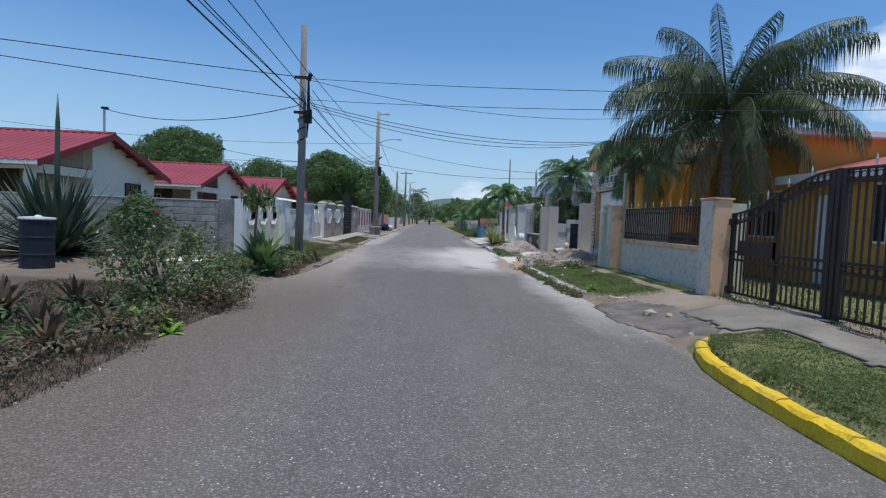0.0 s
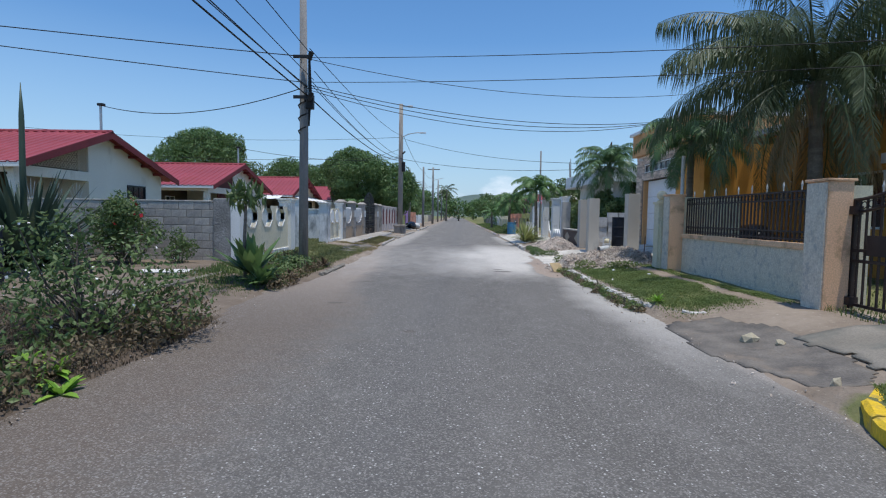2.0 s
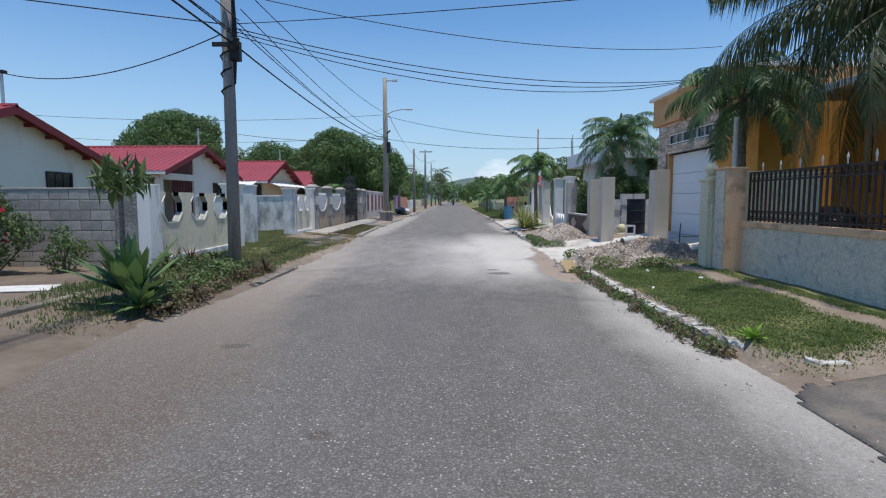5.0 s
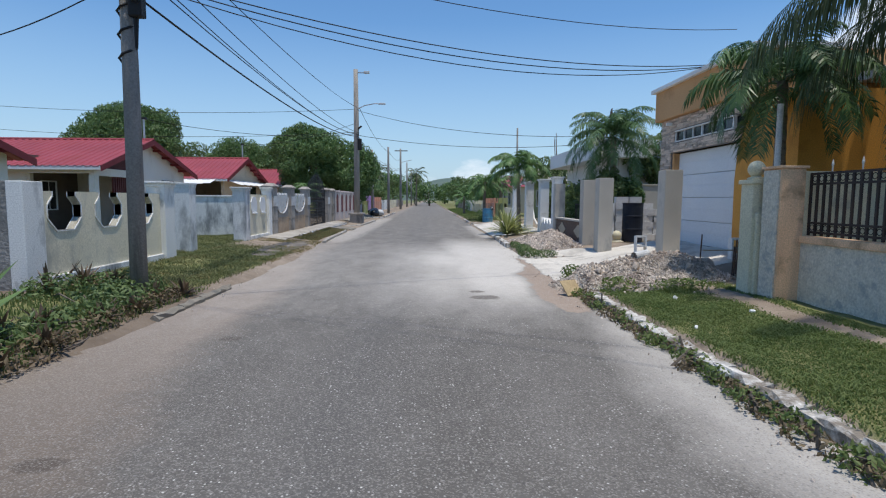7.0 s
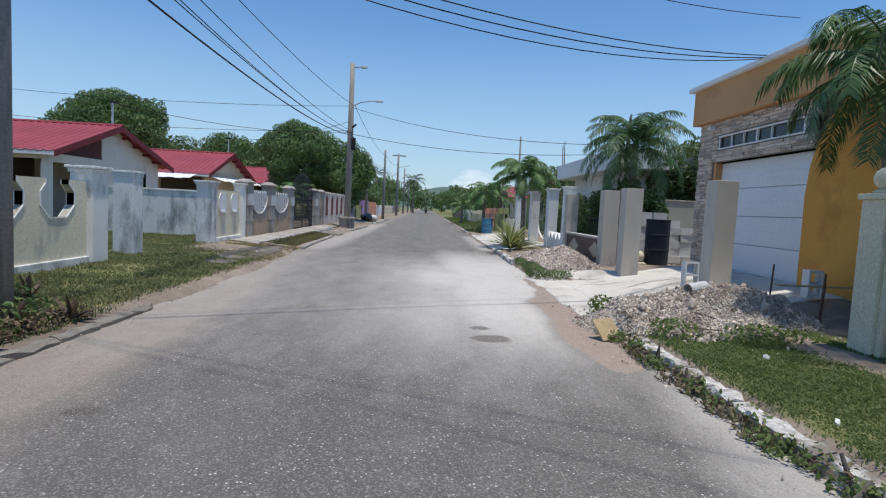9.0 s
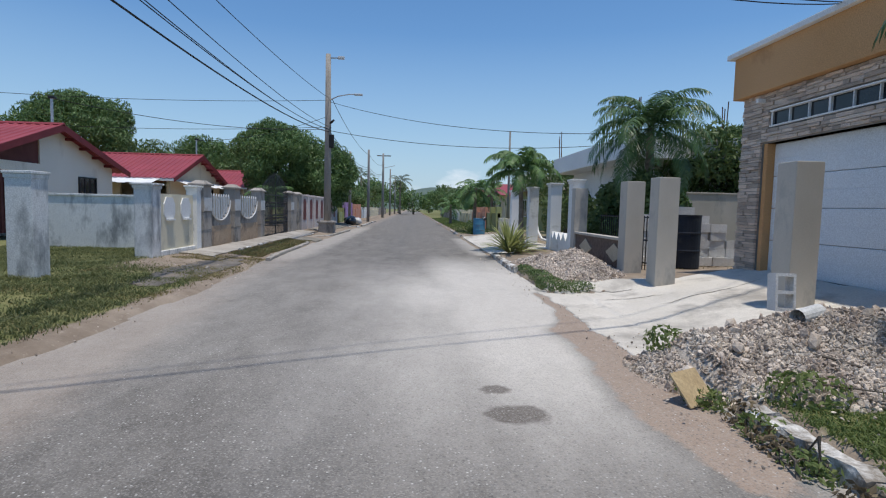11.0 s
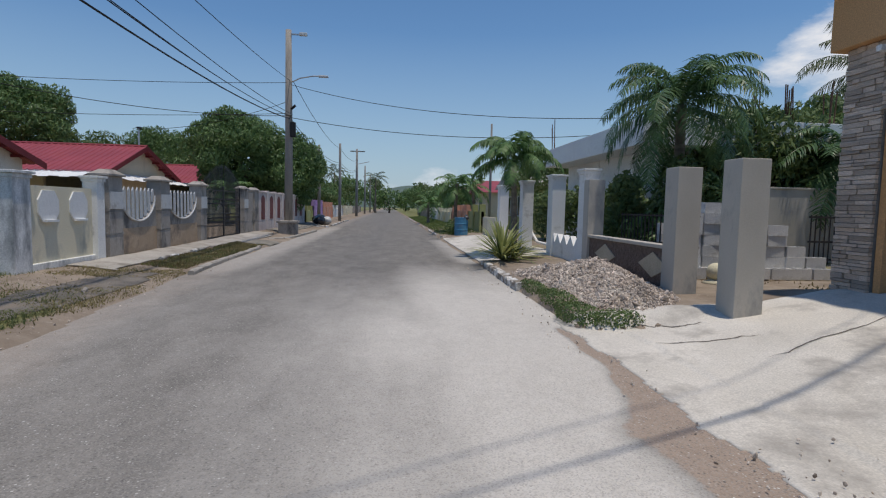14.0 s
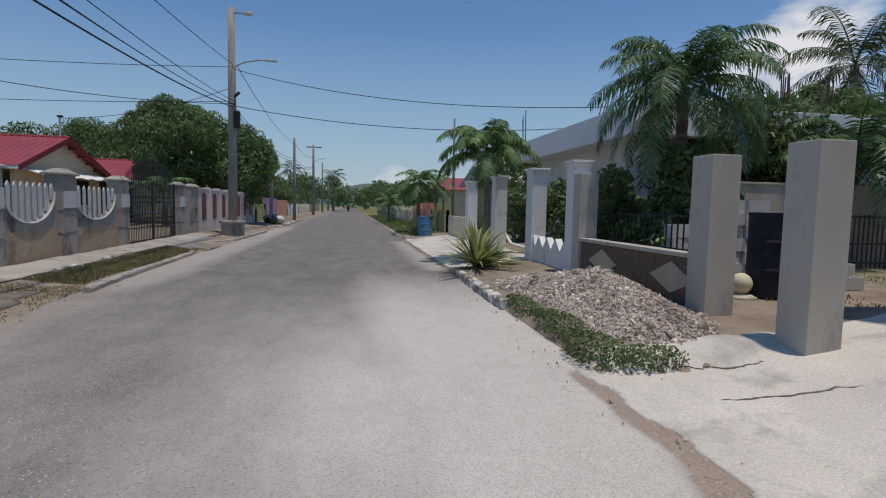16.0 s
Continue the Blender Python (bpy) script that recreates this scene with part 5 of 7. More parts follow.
for ya, yb, nm in ((7.5, 9.9, 0), (4.95, 7.36, 1)):
    lf = part("gate_leaf", B(6.0, 6.05, ya, ya + 0.06, 0.3, gate_top(ya)), M_iron, ga)
    part("stile", B(6.0, 6.05, yb - 0.06, yb, 0.3, gate_top(yb)), M_iron, lf)
    for off in (0.0, 0.16):
        pts = [(6.025, ya + (yb - ya) * k / 14, gate_top(ya + (yb - ya) * k / 14) - off) for k in range(15)]
        part("top_rail", tube(bmesh.new(), pts, 0.022, 6), M_iron, lf)
    for z in (0.34, 0.92, 1.06):
        part("rail", B(6.005, 6.045, ya, yb, z, z + 0.04), M_iron, lf)
    n = 20
    for k in range(1, n):
        y = ya + (yb - ya) * k / n
        part("bar", B(6.015, 6.037, y - 0.012, y + 0.012, 0.34, gate_top(y)), M_iron, lf)
        ring = [(6.026, y + 0.06 + 0.045 * math.cos(2 * math.pi * q / 8), gate_top(y + 0.06) - 0.08 + 0.045 * math.sin(2 * math.pi * q / 8)) for q in range(9)]
        part("ring", tube(bmesh.new(), ring, 0.008, 4, False), M_iron, lf)
        if nm == 1:
            ring = [(6.026, y + 0.06 + 0.045 * math.cos(2 * math.pi * q / 8), 1.0 + 0.045 * math.sin(2 * math.pi * q / 8)) for q in range(9)]
            part("ring", tube(bmesh.new(), ring, 0.008, 4, False), M_iron, lf)
        if k % 4 == 0:
            zt = gate_top(y)
            part("finial", tube(bmesh.new(), [(6.026, y, zt), (6.026, y, zt + 0.06), (6.026, y, zt + 0.1), (6.026, y, zt + 0.17)], [0.009, 0.009, 0.016, 0.003], 6), M_silver, lf, "silver spear finial")
    if nm == 0:
        part("lock_panel", B(6.0, 6.05, 8.55, 9.6, 1.02, 1.28), M_iron, lf)
        part("mid_stile", B(6.0, 6.05, 8.62, 8.69, 0.3, gate_top(8.65)), M_iron, lf)
part("post", B(5.99, 6.06, 7.395, 7.465, 0.1, 2.33), M_iron, ga)
part("hinge", B(5.94, 6.06, 9.77, 9.86, 1.55, 1.66), M_iron, ga)
part("hinge", B(5.94, 6.06, 9.77, 9.86, 0.35, 0.46), M_iron, ga)
peach_pier(4.45, 4.92)
part("low_wall", B(5.97, 6.12, -3, 4.45, 0.1, 1.02), M_pebble, of)

# the house itself
oh = thing("orange_house", (13, 15, 0.2), "orange rendered bungalow with white barred windows", "house")
HX = 9.75
part("front_wall", B(HX, HX + 0.2, 13.6, 17.0, 0.0, 3.85), M_orange, oh)
part("front_wall", B(HX, HX + 0.2, 7.0, 13.6, 0.0, 2.86), M_orange, oh)
part("front_wall", B(HX, HX + 0.2, 20.05, 20.6, 0.0, 3.85), M_orange, oh)
part("front_wall", B(HX, HX + 0.2, 17.0, 20.05, 0.0, 1.55), M_orange, oh)
part("front_wall", B(HX, HX + 0.2, 17.0, 20.05, 2.85, 3.85), M_orange, oh)
part("side_wall", B(HX + 0.2, 19, 13.6, 13.8, 0.0, 3.85), M_orange, oh)
part("side_wall", B(HX + 0.2, 14, 7.0, 7.2, 0.0, 2.7), M_orange, oh)
part("porch_roof", prism(bmesh.new(), [(HX - 0.55, 6.7, 2.70), (HX + 4.0, 6.7, 3.80), (HX + 4.0, 6.7, 3.90), (HX - 0.55, 6.7, 2.80)], (0, 6.88, 0)), M_pinkroof, oh, "faded red sloping porch roof")
part("porch_fascia", B(HX - 0.60, HX - 0.56, 6.7, 13.58, 2.62, 2.82), M_clean, oh, "white porch fascia")
part("roof_slab", B(HX - 0.45, 19.4, 13.3, 20.6, 3.85, 4.02, 0.02), M_clean, oh, "white flat roof edge")
part("room_back", B(HX + 2.2, HX + 2.3, 16.6, 20.4, 0.0, 3.6), M_dark, oh)
for y0, y1 in ((17.35, 18.70), (18.85, 20.05)):
    w = part("window", B(HX + 0.10, HX + 0.12, y0, y1, 1.55, 2.85), M_dark, oh, "dark glazed window")
    fr = bmesh.new()
    for a in (y0, (y0 + y1) / 2, y1):
        box(fr, HX + 0.02, HX + 0.09, a - 0.03, a + 0.03, 1.55, 2.85)
    for z in (1.58, 2.82):
        box(fr, HX + 0.02, HX + 0.09, y0, y1, z - 0.03, z + 0.03)
    part("frame", fr, M_clean, w)
    gr = bmesh.new()
    for k in range(1, 4):
        box(gr, HX - 0.03, HX - 0.015, y0 + (y1 - y0) * k / 4 - 0.008, y0 + (y1 - y0) * k / 4 + 0.008, 1.55, 2.85)
    for z in (1.9, 2.2, 2.5):
        box(gr, HX - 0.03, HX - 0.015, y0, y1, z - 0.008, z + 0.008)
    part("burglar_bars", gr, M_clean, w)
part("wall_pier", B(HX + 0.0, HX + 0.2, 18.70, 18.85, 1.55, 2.85), M_orange, oh)
part("wall_pier", B(HX + 0.0, HX + 0.2, 17.0, 17.35, 1.55, 2.85), M_orange, oh)
window(oh, HX - 0.0, 14.2, 15.5, 1.35, 2.5, 4, -1, M_dark, M_clean)
window(oh, HX - 0.0, 10.3, 11.2, 1.35, 2.5, 3, -1, M_dark, M_clean)
part("door", B(HX - 0.03, HX + 0.02, 11.9, 12.8, 0.3, 2.35), M_clean, oh, "white panelled front door")

# garage block faced in split stone
gx0 = 7.45
part("parapet", B(7.32, 13, 18.6, 23.15, 3.70, 4.48, 0.01), M_fasciatan, oh, "ochre parapet band")
part("parapet_cap", B(7.22, 13.1, 18.5, 23.27, 4.48, 4.58, 0.015), M_clean, oh, "white parapet capping")
part("garage_wall", B(gx0 + 0.04, gx0 + 0.3, 22.42, 22.98, 0.1, 3.70), M_mortar, oh)
part("garage_wall", B(gx0 + 0.04, gx0 + 0.3, 19.2, 22.42, 2.80, 3.08), M_mortar, oh)
part("garage_wall", B(gx0 + 0.04, gx0 + 0.3, 19.2, 22.42, 3.36, 3.70), M_mortar, oh)
part("garage_wall", B(gx0 + 0.04, gx0 + 0.3, 22.18, 22.42, 3.08, 3.36), M_mortar, oh)
part("garage_side", B(gx0 + 0.3, 13, 22.80, 22.98, 0.1, 3.70), M_render, oh)
part("garage_jamb", B(gx0 + 0.06, gx0 + 0.30, 22.30, 22.40, 0.1, 2.80), M_fasciatan, oh)
part("garage_soffit", B(gx0 + 0.06, gx0 + 0.44, 19.3, 22.30, 2.80, 2.84), M_fasciatan, oh)
dx = gx0 + 0.20
for k in range(4):
    z0 = 0.50 + k * 0.575
    bm = B(dx, dx + 0.05, 19.32, 22.30, z0, z0 + 0.567, 0.01)
    for q in range(2):
        box(bm, dx - 0.005, dx + 0.002, 19.34, 22.28, z0 + 0.03 + q * 0.275, z0 + 0.285 + q * 0.27, 0.004)
    part("garage_door_panel", bm, M_garage, oh, "white sectional garage door panel")
part("door_seal", B(dx - 0.01, dx + 0.04, 19.32, 22.30, 0.40, 0.50), M_black, oh)
for k in range(6):
    y0 = 19.55 + k * 0.442
    mw = 0.022 if k % 3 == 0 else 0.009
    part("clerestory_pane", B(gx0 + 0.07, gx0 + 0.09, y0, y0 + 0.44, 3.10, 3.34), M_dark, oh, "dark clerestory pane")
    part("mullion", B(gx0 + 0.03, gx0 + 0.10, y0 - mw, y0 + mw, 3.08, 3.36), M_clean, oh)
part("mullion", B(gx0 + 0.03, gx0 + 0.10, 22.18, 22.22, 3.08, 3.36), M_clean, oh)
part("sash", B(gx0 + 0.0, gx0 + 0.12, 19.5, 22.22, 3.075, 3.10), M_clean, oh)
part("sash", B(gx0 + 0.0, gx0 + 0.12, 19.5, 22.22, 3.34, 3.365), M_clean, oh)
part("camera_bracket", B(gx0 - 0.14, gx0 + 0.02, 22.35, 22.43, 3.52, 3.60, 0.015), M_clean, oh, "small white security lamp")
# orange wing wall with a rounded shoulder beside the garage door
sh = [(19.28, 0.2), (19.30, 2.0), (19.24, 2.5), (19.12, 2.82), (18.98, 3.10), (18.80, 3.33), (18.58, 3.47), (18.3, 3.52), (17.4, 3.52), (17.4, 0.2)]
part("wing_wall", prism(bmesh.new(), [(7.42, y, z) for y, z in sh], (0.25, 0, 0)), M_orange, oh, "orange wing wall with rounded shoulder")
part("wing_return", B(7.67, HX, 17.4, 17.6, 0.1, 3.5), M_orange, oh)
part("garage_back", B(7.9, 8.1, 17.6, 22.8, 2.9, 3.7), M_render, oh)
rs = random.Random(5)


def stone_course(y0, y1, z0, z1):
    z = z0
    while z < z1 - 0.03:
        hgt = min(rs.choice((0.045, 0.06, 0.075)), z1 - z)
        y = y0
        while y < y1 - 0.03:
            wdt = min(rs.choice((0.12, 0.18, 0.26, 0.34)), y1 - y)
            if y1 - y - wdt < 0.1:
                wdt = y1 - y
            d = rs.uniform(0.025, 0.06)
            o = brick_object("facing_stone", "unitstone", (1, 1, 1), M_stoneA, oh, (gx0 + 0.04 - d / 2, y + wdt / 2, z + hgt / 2), 0.03)
            o.scale = (d, wdt - 0.008, hgt - 0.008)
            y += wdt
        z += hgt


stone_course(22.42, 23.0, 0.2, 3.70)
stone_course(19.2, 22.42, 2.82, 3.05)
stone_course(19.2, 22.42, 3.39, 3.70)
stone_course(22.24, 22.42, 3.05, 3.39)

# grey unfinished gate pillars
for i, (y0, lab) in enumerate(((23.72, "bare grey rendered gate pillar beside a low wall"), (22.28, "bare grey rendered gate pillar on the driveway"), (19.63, "bare grey rendered gate pillar by the rubble heap"))):
    g = thing("gate_pillar", (6.35 if i == 2 else 5.75, y0 + 0.2, 0.2), lab, "pillar", "unfinished gate pillars")
    dx, top = (0.57, 2.22) if i == 2 else (0.0, 2.15)
    part("shaft", B(5.55 + dx, 5.93 + dx, y0, y0 + 0.37, 0.05, top, 0.012), M_render, g)

# low wall with diamond plaques, white pillars beyond
dw = thing("diamond_wall", (5.65, 25.7, 0.15), "low brown pebbled wall with tan diamond plaques", "wall", kind="structure")
part("panel", B(5.66, 5.80, 24.08, 27.5, 0.05, 0.90), M_diamond, dw)
part("coping", B(5.62, 5.84, 24.08, 27.5, 0.90, 0.96, 0.01), M_render, dw)
for yc in (26.55, 24.57):
    part("diamond", prism(bmesh.new(), [(5.645, yc - 0.5, 0.60), (5.645, yc, 0.40), (5.645, yc + 0.5, 0.60), (5.645, yc, 0.82)], (0.02, 0, 0)), M_sandstone, dw, "tan diamond plaque")
wf = thing("white_fence", (5.65, 31, 0.2), "white pillars with a scalloped low wall between", "fence", kind="structure")
pier("pier", wf, 5.62, 5.95, 27.72, 28.12, 2.36, M_clean, 0.05, z0=0.1)
part("grey_pier", B(5.60, 5.96, 27.42, 27.72, 0.1, 2.15, 0.01), M_render, wf, "bare grey pier against the white one")
sc = [(28.12, 0.1), (30.1, 0.1), (30.1, 0.86)]
for k in range(8):
    u = k / 8
    sc.append((30.1 - 1.98 * (u + 1 / 16), 0.62 if k % 2 == 0 else 0.86))
sc.append((28.12, 0.9))
part("scalloped_wall", prism(bmesh.new(), [(5.68, y, z) for y, z in sc], (0.14, 0, 0)), M_clean, wf)
for y0 in (30.1, 33.3, 37.0):
    pier("pier", wf, 5.62, 5.98, y0, y0 + 0.42, 2.37, M_clean, 0.05, z0=0.1)
part("far_pier_wall", B(5.7, 5.85, 37.42, 41.2, 0.1, 1.1), M_cream, wf)

# the unfinished white house behind the palms
wh = thing("white_house", (11, 36, 0.2), "unfinished white concrete house with a deep roof band", "house")
part("front_wall", B(8.9, 9.1, 31.0, 38.6, 0.1, 3.3), M_clean, wh)
part("roof_band", B(8.0, 17, 30.0, 39.0, 3.30, 4.02, 0.02), M_clean, wh, "deep white roof band")
part("side_wall", B(9.1, 16.5, 30.9, 31.1, 0.1, 3.3), M_clean, wh)
window(wh, 8.9, 36.2, 37.4, 1.2, 2.4, 3, -1)
rb = random.Random(8)
for cx, cy, z0, n in ((8.3, 38.7, 4.0, 4), (9.6, 35.4, 4.0, 4), (8.5, 30.6, 4.0, 5), (11.4, 30.4, 4.0, 3), (12.5, 30.5, 4.0, 5), (13.8, 30.5, 4.0, 4), (15.5, 30.4, 4.0, 3), (8.3, 46.0, 2.4, 2)):
    for k in range(n):
        a, b = cx + rb.uniform(-0.15, 0.15), cy + rb.uniform(-0.15, 0.15)
        lean = (rb.uniform(-0.05, 0.05), rb.uniform(-0.05, 0.05)) if cy != 35.4 else (0.25 + 0.05 * k, 0.1)
        part("rebar", tube(bmesh.new(), [(a, b, z0), (a + lean[0], b + lean[1], z0 + 1.15 + rb.uniform(-0.2, 0.2))], 0.018, 5), M_rust, wh, "rusty starter bar")
yw = thing("yard_wall", (9, 27.5, 0.2), "grey block yard wall behind the pillars", "wall", kind="structure")
part("panel", B(9.0, 20, 29.2, 29.35, 0.1, 2.15), M_render, yw)
part("coping", B(9.0, 20, 29.17, 29.38, 2.15, 2.20, 0.01), M_render, yw)
yf = thing("yard_railing", (14, 28.7, 0.25), "dark iron railing before the yard wall", "railing")
for k in range(46):
    part("bar", B(11.9 + 0.13 * k - 0.012, 11.9 + 0.13 * k + 0.012, 28.69, 28.71, 0.2, 1.5), M_iron, yf)
for z in (0.35, 0.8, 1.42):
    part("rail", B(11.85, 17.8, 28.68, 28.72, z, z + 0.05), M_iron, yf)

# far fences on this side
y = 44.0
for mat, dy, h, lab in ((M_olive, 5.0, 1.7, "olive painted boundary wall"), (M_salmon, 9.0, 1.7, "salmon painted wall with pillars"), (M_cream, 12.0, 1.5, "cream boundary wall"),
                        (M_white, 14.0, 1.5, "white boundary wall"), (M_greyfence, 25.0, 1.4, "grey boundary wall")):
    f = thing("boundary_wall", (6.1, y, 0.2), lab, "wall", kind="structure")
    part("panel", B(6.1, 6.25, y, y + dy - 0.4, 0.1, h * 0.78), mat, f)
    q = y
    while q < y + dy - 0.3:
        part("pier", B(6.02, 6.33, q, q + 0.35, 0.1, h, 0.01), mat, f)
        q += 2.4
    y += dy
for yy, mat, lab in ((47, M_olive, "olive bungalow with flat roof"), (62, M_housecream, "beige bungalow with red roof"), (80, M_house, "cream bungalow among trees")):
    f = thing("bungalow", (13, yy, 0.2), lab, "house")
    part("wall_body", B(9.5, 18, yy, yy + 8, 0.1, 2.9), mat, f)
    part("roof", prism(bmesh.new(), [(9.0, yy - 0.4, 2.9), (9.0, yy + 8.4, 2.9), (9.0, yy + 4, 4.1)], (9.5, 0, 0)), M_roof if mat is not M_olive else M_render, f)
    window(f, 9.5, yy + 1.5, yy + 3, 1.1, 2.3, 2, -1)
    window(f, 9.5, yy + 5, yy + 6.5, 1.1, 2.3, 2, -1)

# ---- utility poles and wires ----


def utility_pole(loc, height, r, mat, label, lamp=False, base=False):
    x, y, z = loc
    p = thing("utility_pole", loc, label, "pole", "street utility poles")
    part("shaft", tube(bmesh.new(), [(x, y, z - 0.2), (x + 0.02, y, height * 0.5), (x, y, height)], [r * 1.15, r, r * 0.78], 14), mat, p, smooth=True)
    return p


p1 = utility_pole((-3.1, 16.0, 0.15), 6.75, 0.105, M_pole, "weathered grey timber utility pole among plants")
for z, dy in ((5.27, 0.22), (4.3, 0.0)):
    bm = B(-3.3, -2.85, 15.82, 15.86, z - 0.05, z + 0.03, 0.01)
    tube(bm, [(-2.9, 15.8, z - 0.1), (-2.82, 15.75, z + 0.08)], 0.06, 8)
    part("bracket", bm, M_black, p1)
coil = [(-3.1 + 0.115 * math.cos(k * 0.9), 16.0 + 0.115 * math.sin(k * 0.9), 3.3 + 0.045 * k) for k in range(24)]
part("cable_wrap", tube(bmesh.new(), coil, 0.018, 5), M_wire, p1)
part("cable_sleeve", tube(bmesh.new(), [(-2.92, 15.9, 5.2), (-2.90, 15.88, 4.4), (-2.93, 15.9, 3.6)], [0.03, 0.05, 0.02], 7), M_wire, p1)
part("splice_box", B(-2.98, -2.80, 15.8, 15.95, 4.0, 4.35, 0.02), M_wire, p1)
p2 = utility_pole((-3.45, 42.2, 0.1), 9.5, 0.17, M_polewarm, "tall timber pole with street lamp arm")
part("footing", B(-3.85, -3.05, 41.8, 42.6, 0.0, 0.72, 0.04), M_greyfence, p2, "rough concrete footing")
part("footing_lip", B(-3.92, -2.98, 41.73, 42.67, 0.60, 0.70, 0.02), M_greyfence, p2)
part("lamp_arm", tube(bmesh.new(), [(-3.4, 42.2, 7.1), (-2.9, 42.1, 7.32), (-2.3, 42.0, 7.42), (-1.9, 41.95, 7.42)], 0.03, 7), M_steel, p2)
part("lamp_head", B(-2.05, -1.6, 41.86, 42.04, 7.36, 7.45, 0.03), M_pale, p2, "pale street lamp head")
part("top_bracket", B(-3.4, -2.75, 42.15, 42.22, 9.28, 9.34), M_steel, p2)
part("top_lamp", B(-2.95, -2.60, 42.1, 42.28, 9.26, 9.40, 0.03), M_pale, p2)
part("splice_box", B(-3.35, -3.1, 42.0, 42.2, 4.6, 5.3, 0.04), M_wire, p2)
part("insulator", tube(bmesh.new(), [(-3.3, 42.1, 5.9), (-3.1, 42.0, 6.05)], 0.06, 8), M_black, p2)
p3 = utility_pole((-3.3, 66.6, 0.1), 7.15, 0.13, M_pole, "slim dark utility pole")
p3b = utility_pole((-4.4, 60.5, 0.1), 6.3, 0.12, M_polewarm, "short brown utility pole by a wall")
p4 = utility_pole((-3.3, 91.6, 0.1), 9.3, 0.17, M_pole, "far utility pole with a lamp arm")
part("lamp_arm", tube(bmesh.new(), [(-3.3, 91.6, 7.2), (-1.6, 91.4, 7.6)], 0.04, 6), M_steel, p4)
part("crossarm", B(-4.2, -2.2, 91.5, 91.62, 8.9, 9.05), M_pole, p4)
for yy, hh in ((118, 9.0), (145, 9.0), (175, 9.0)):
    utility_pole((-3.4, yy, 0.1), hh, 0.16, M_pole, "distant grey timber utility pole")
utility_pole((9.5, 60.0, 0.2), 8.4, 0.10, M_pole, "thin dark mast behind the far houses")


def wire(a, b, sag=0.4, r=0.012, n=18, label="black overhead service cable", segments=4):
    a, b = Vector(a), Vector(b)
    pts = []
    for k in range(n + 1):
        u = k / n
        p = a.lerp(b, u)
        p.z -= 4 * sag * u * (1 - u)
        pts.append(p)
    ob = solid("overhead_cable", tube(bmesh.new(), pts, r, segments), M_wire, label, "cable", group="overhead cables", smooth=True)
    return ob


A1, A2 = (-2.9, 15.85, 5.25), (-3.3, 42.05, 6.1)
# bundle from behind the viewer to the first pole and on to the second
back_y = -16.0
for dx, dz, r in ((0.0, 4.3, 0.020), (0.06, 4.42, 0.014), (-0.05, 4.55, 0.012), (0.12, 4.7, 0.012)):
    wire((-3.6 + dx * 6, back_y, dz + 2.3), (-2.92 + dx, 15.85, dz), 0.45, r, 24)
wire((-3.4, back_y, 7.9), (-2.85, 15.8, 5.30), 0.3, 0.012, 24)
for k, (dx, za, zb, r, sag) in enumerate(((0.0, 4.3, 5.45, 0.020, 0.45), (0.05, 4.6, 5.55, 0.012, 0.45), (-0.05, 4.8, 5.6, 0.012, 0.5), (0.10, 4.95, 5.65, 0.012, 0.4), (-0.02, 5.5, 7.2, 0.013, 0.3))):
    wire((-2.92 + dx, 16.0, za), (-3.35 + dx, 42.1, zb), sag, r, 24)
for dx, za, zb in ((0.0, 5.3, 5.2), (0.06, 5.4, 5.4), (0.1, 7.2, 6.6)):
    wire((-3.35 + dx, 42.3, za), (-3.3 + dx, 66.6, zb), 0.5, 0.016, 18)
    wire((-3.3 + dx, 66.6, zb), (-3.3 + dx, 91.6, zb + 1.2), 0.5, 0.018, 14)
# service drops across the road and to the houses
wire((-2.95, 15.9, 5.25), (9.75, 9.55, 3.95), 0.12, 0.007)
wire((-2.95, 15.9, 4.66), (9.75, 10.85, 3.95), 0.12, 0.007)
wire((-2.95, 15.9, 5.22), (8.6, 21.6, 5.75), 0.42, 0.008)
wire((-2.95, 15.85, 4.55), (-11.75, 21.3, 5.1), 0.45, 0.012)
wire((-3.1, 15.9, 5.28), (-22.0, 8.4, 5.35), 0.12, 0.011)
wire((-3.1, 15.9, 4.66), (-22.0, 7.9, 5.45), 0.15, 0.010)
wire((-3.3, 42.1, 7.0), (9.0, 33.0, 4.5), 0.5, 0.012)
wire((-2.95, 15.9, 4.60), (7.4, 20.5, 4.62), 0.42, 0.009)
wire((-2.95, 15.9, 4.54), (7.4, 20.55, 4.60), 0.50, 0.009)
wire((-2.95, 15.9, 4.48), (7.4, 20.6, 4.60), 0.60, 0.008)
wire((-3.3, 42.1, 5.5), (10.5, 39.0, 4.8), 0.45, 0.014)
wire((-3.3, 42.1, 5.6), (-11.75, 33.1, 5.1), 0.4, 0.012)
wire((-3.3, 42.1, 6.3), (-11.75, 45.9, 5.2), 0.35, 0.012)
wire((-3.3, 42.1, 7.1), (-30.0, 40.0, 7.2), 0.5, 0.012)
wire((-3.3, 42.1, 5.7), (-30.0, 44.0, 6.2), 0.5, 0.012)

# ---- plants ----
nrng = np.random.default_rng(11)


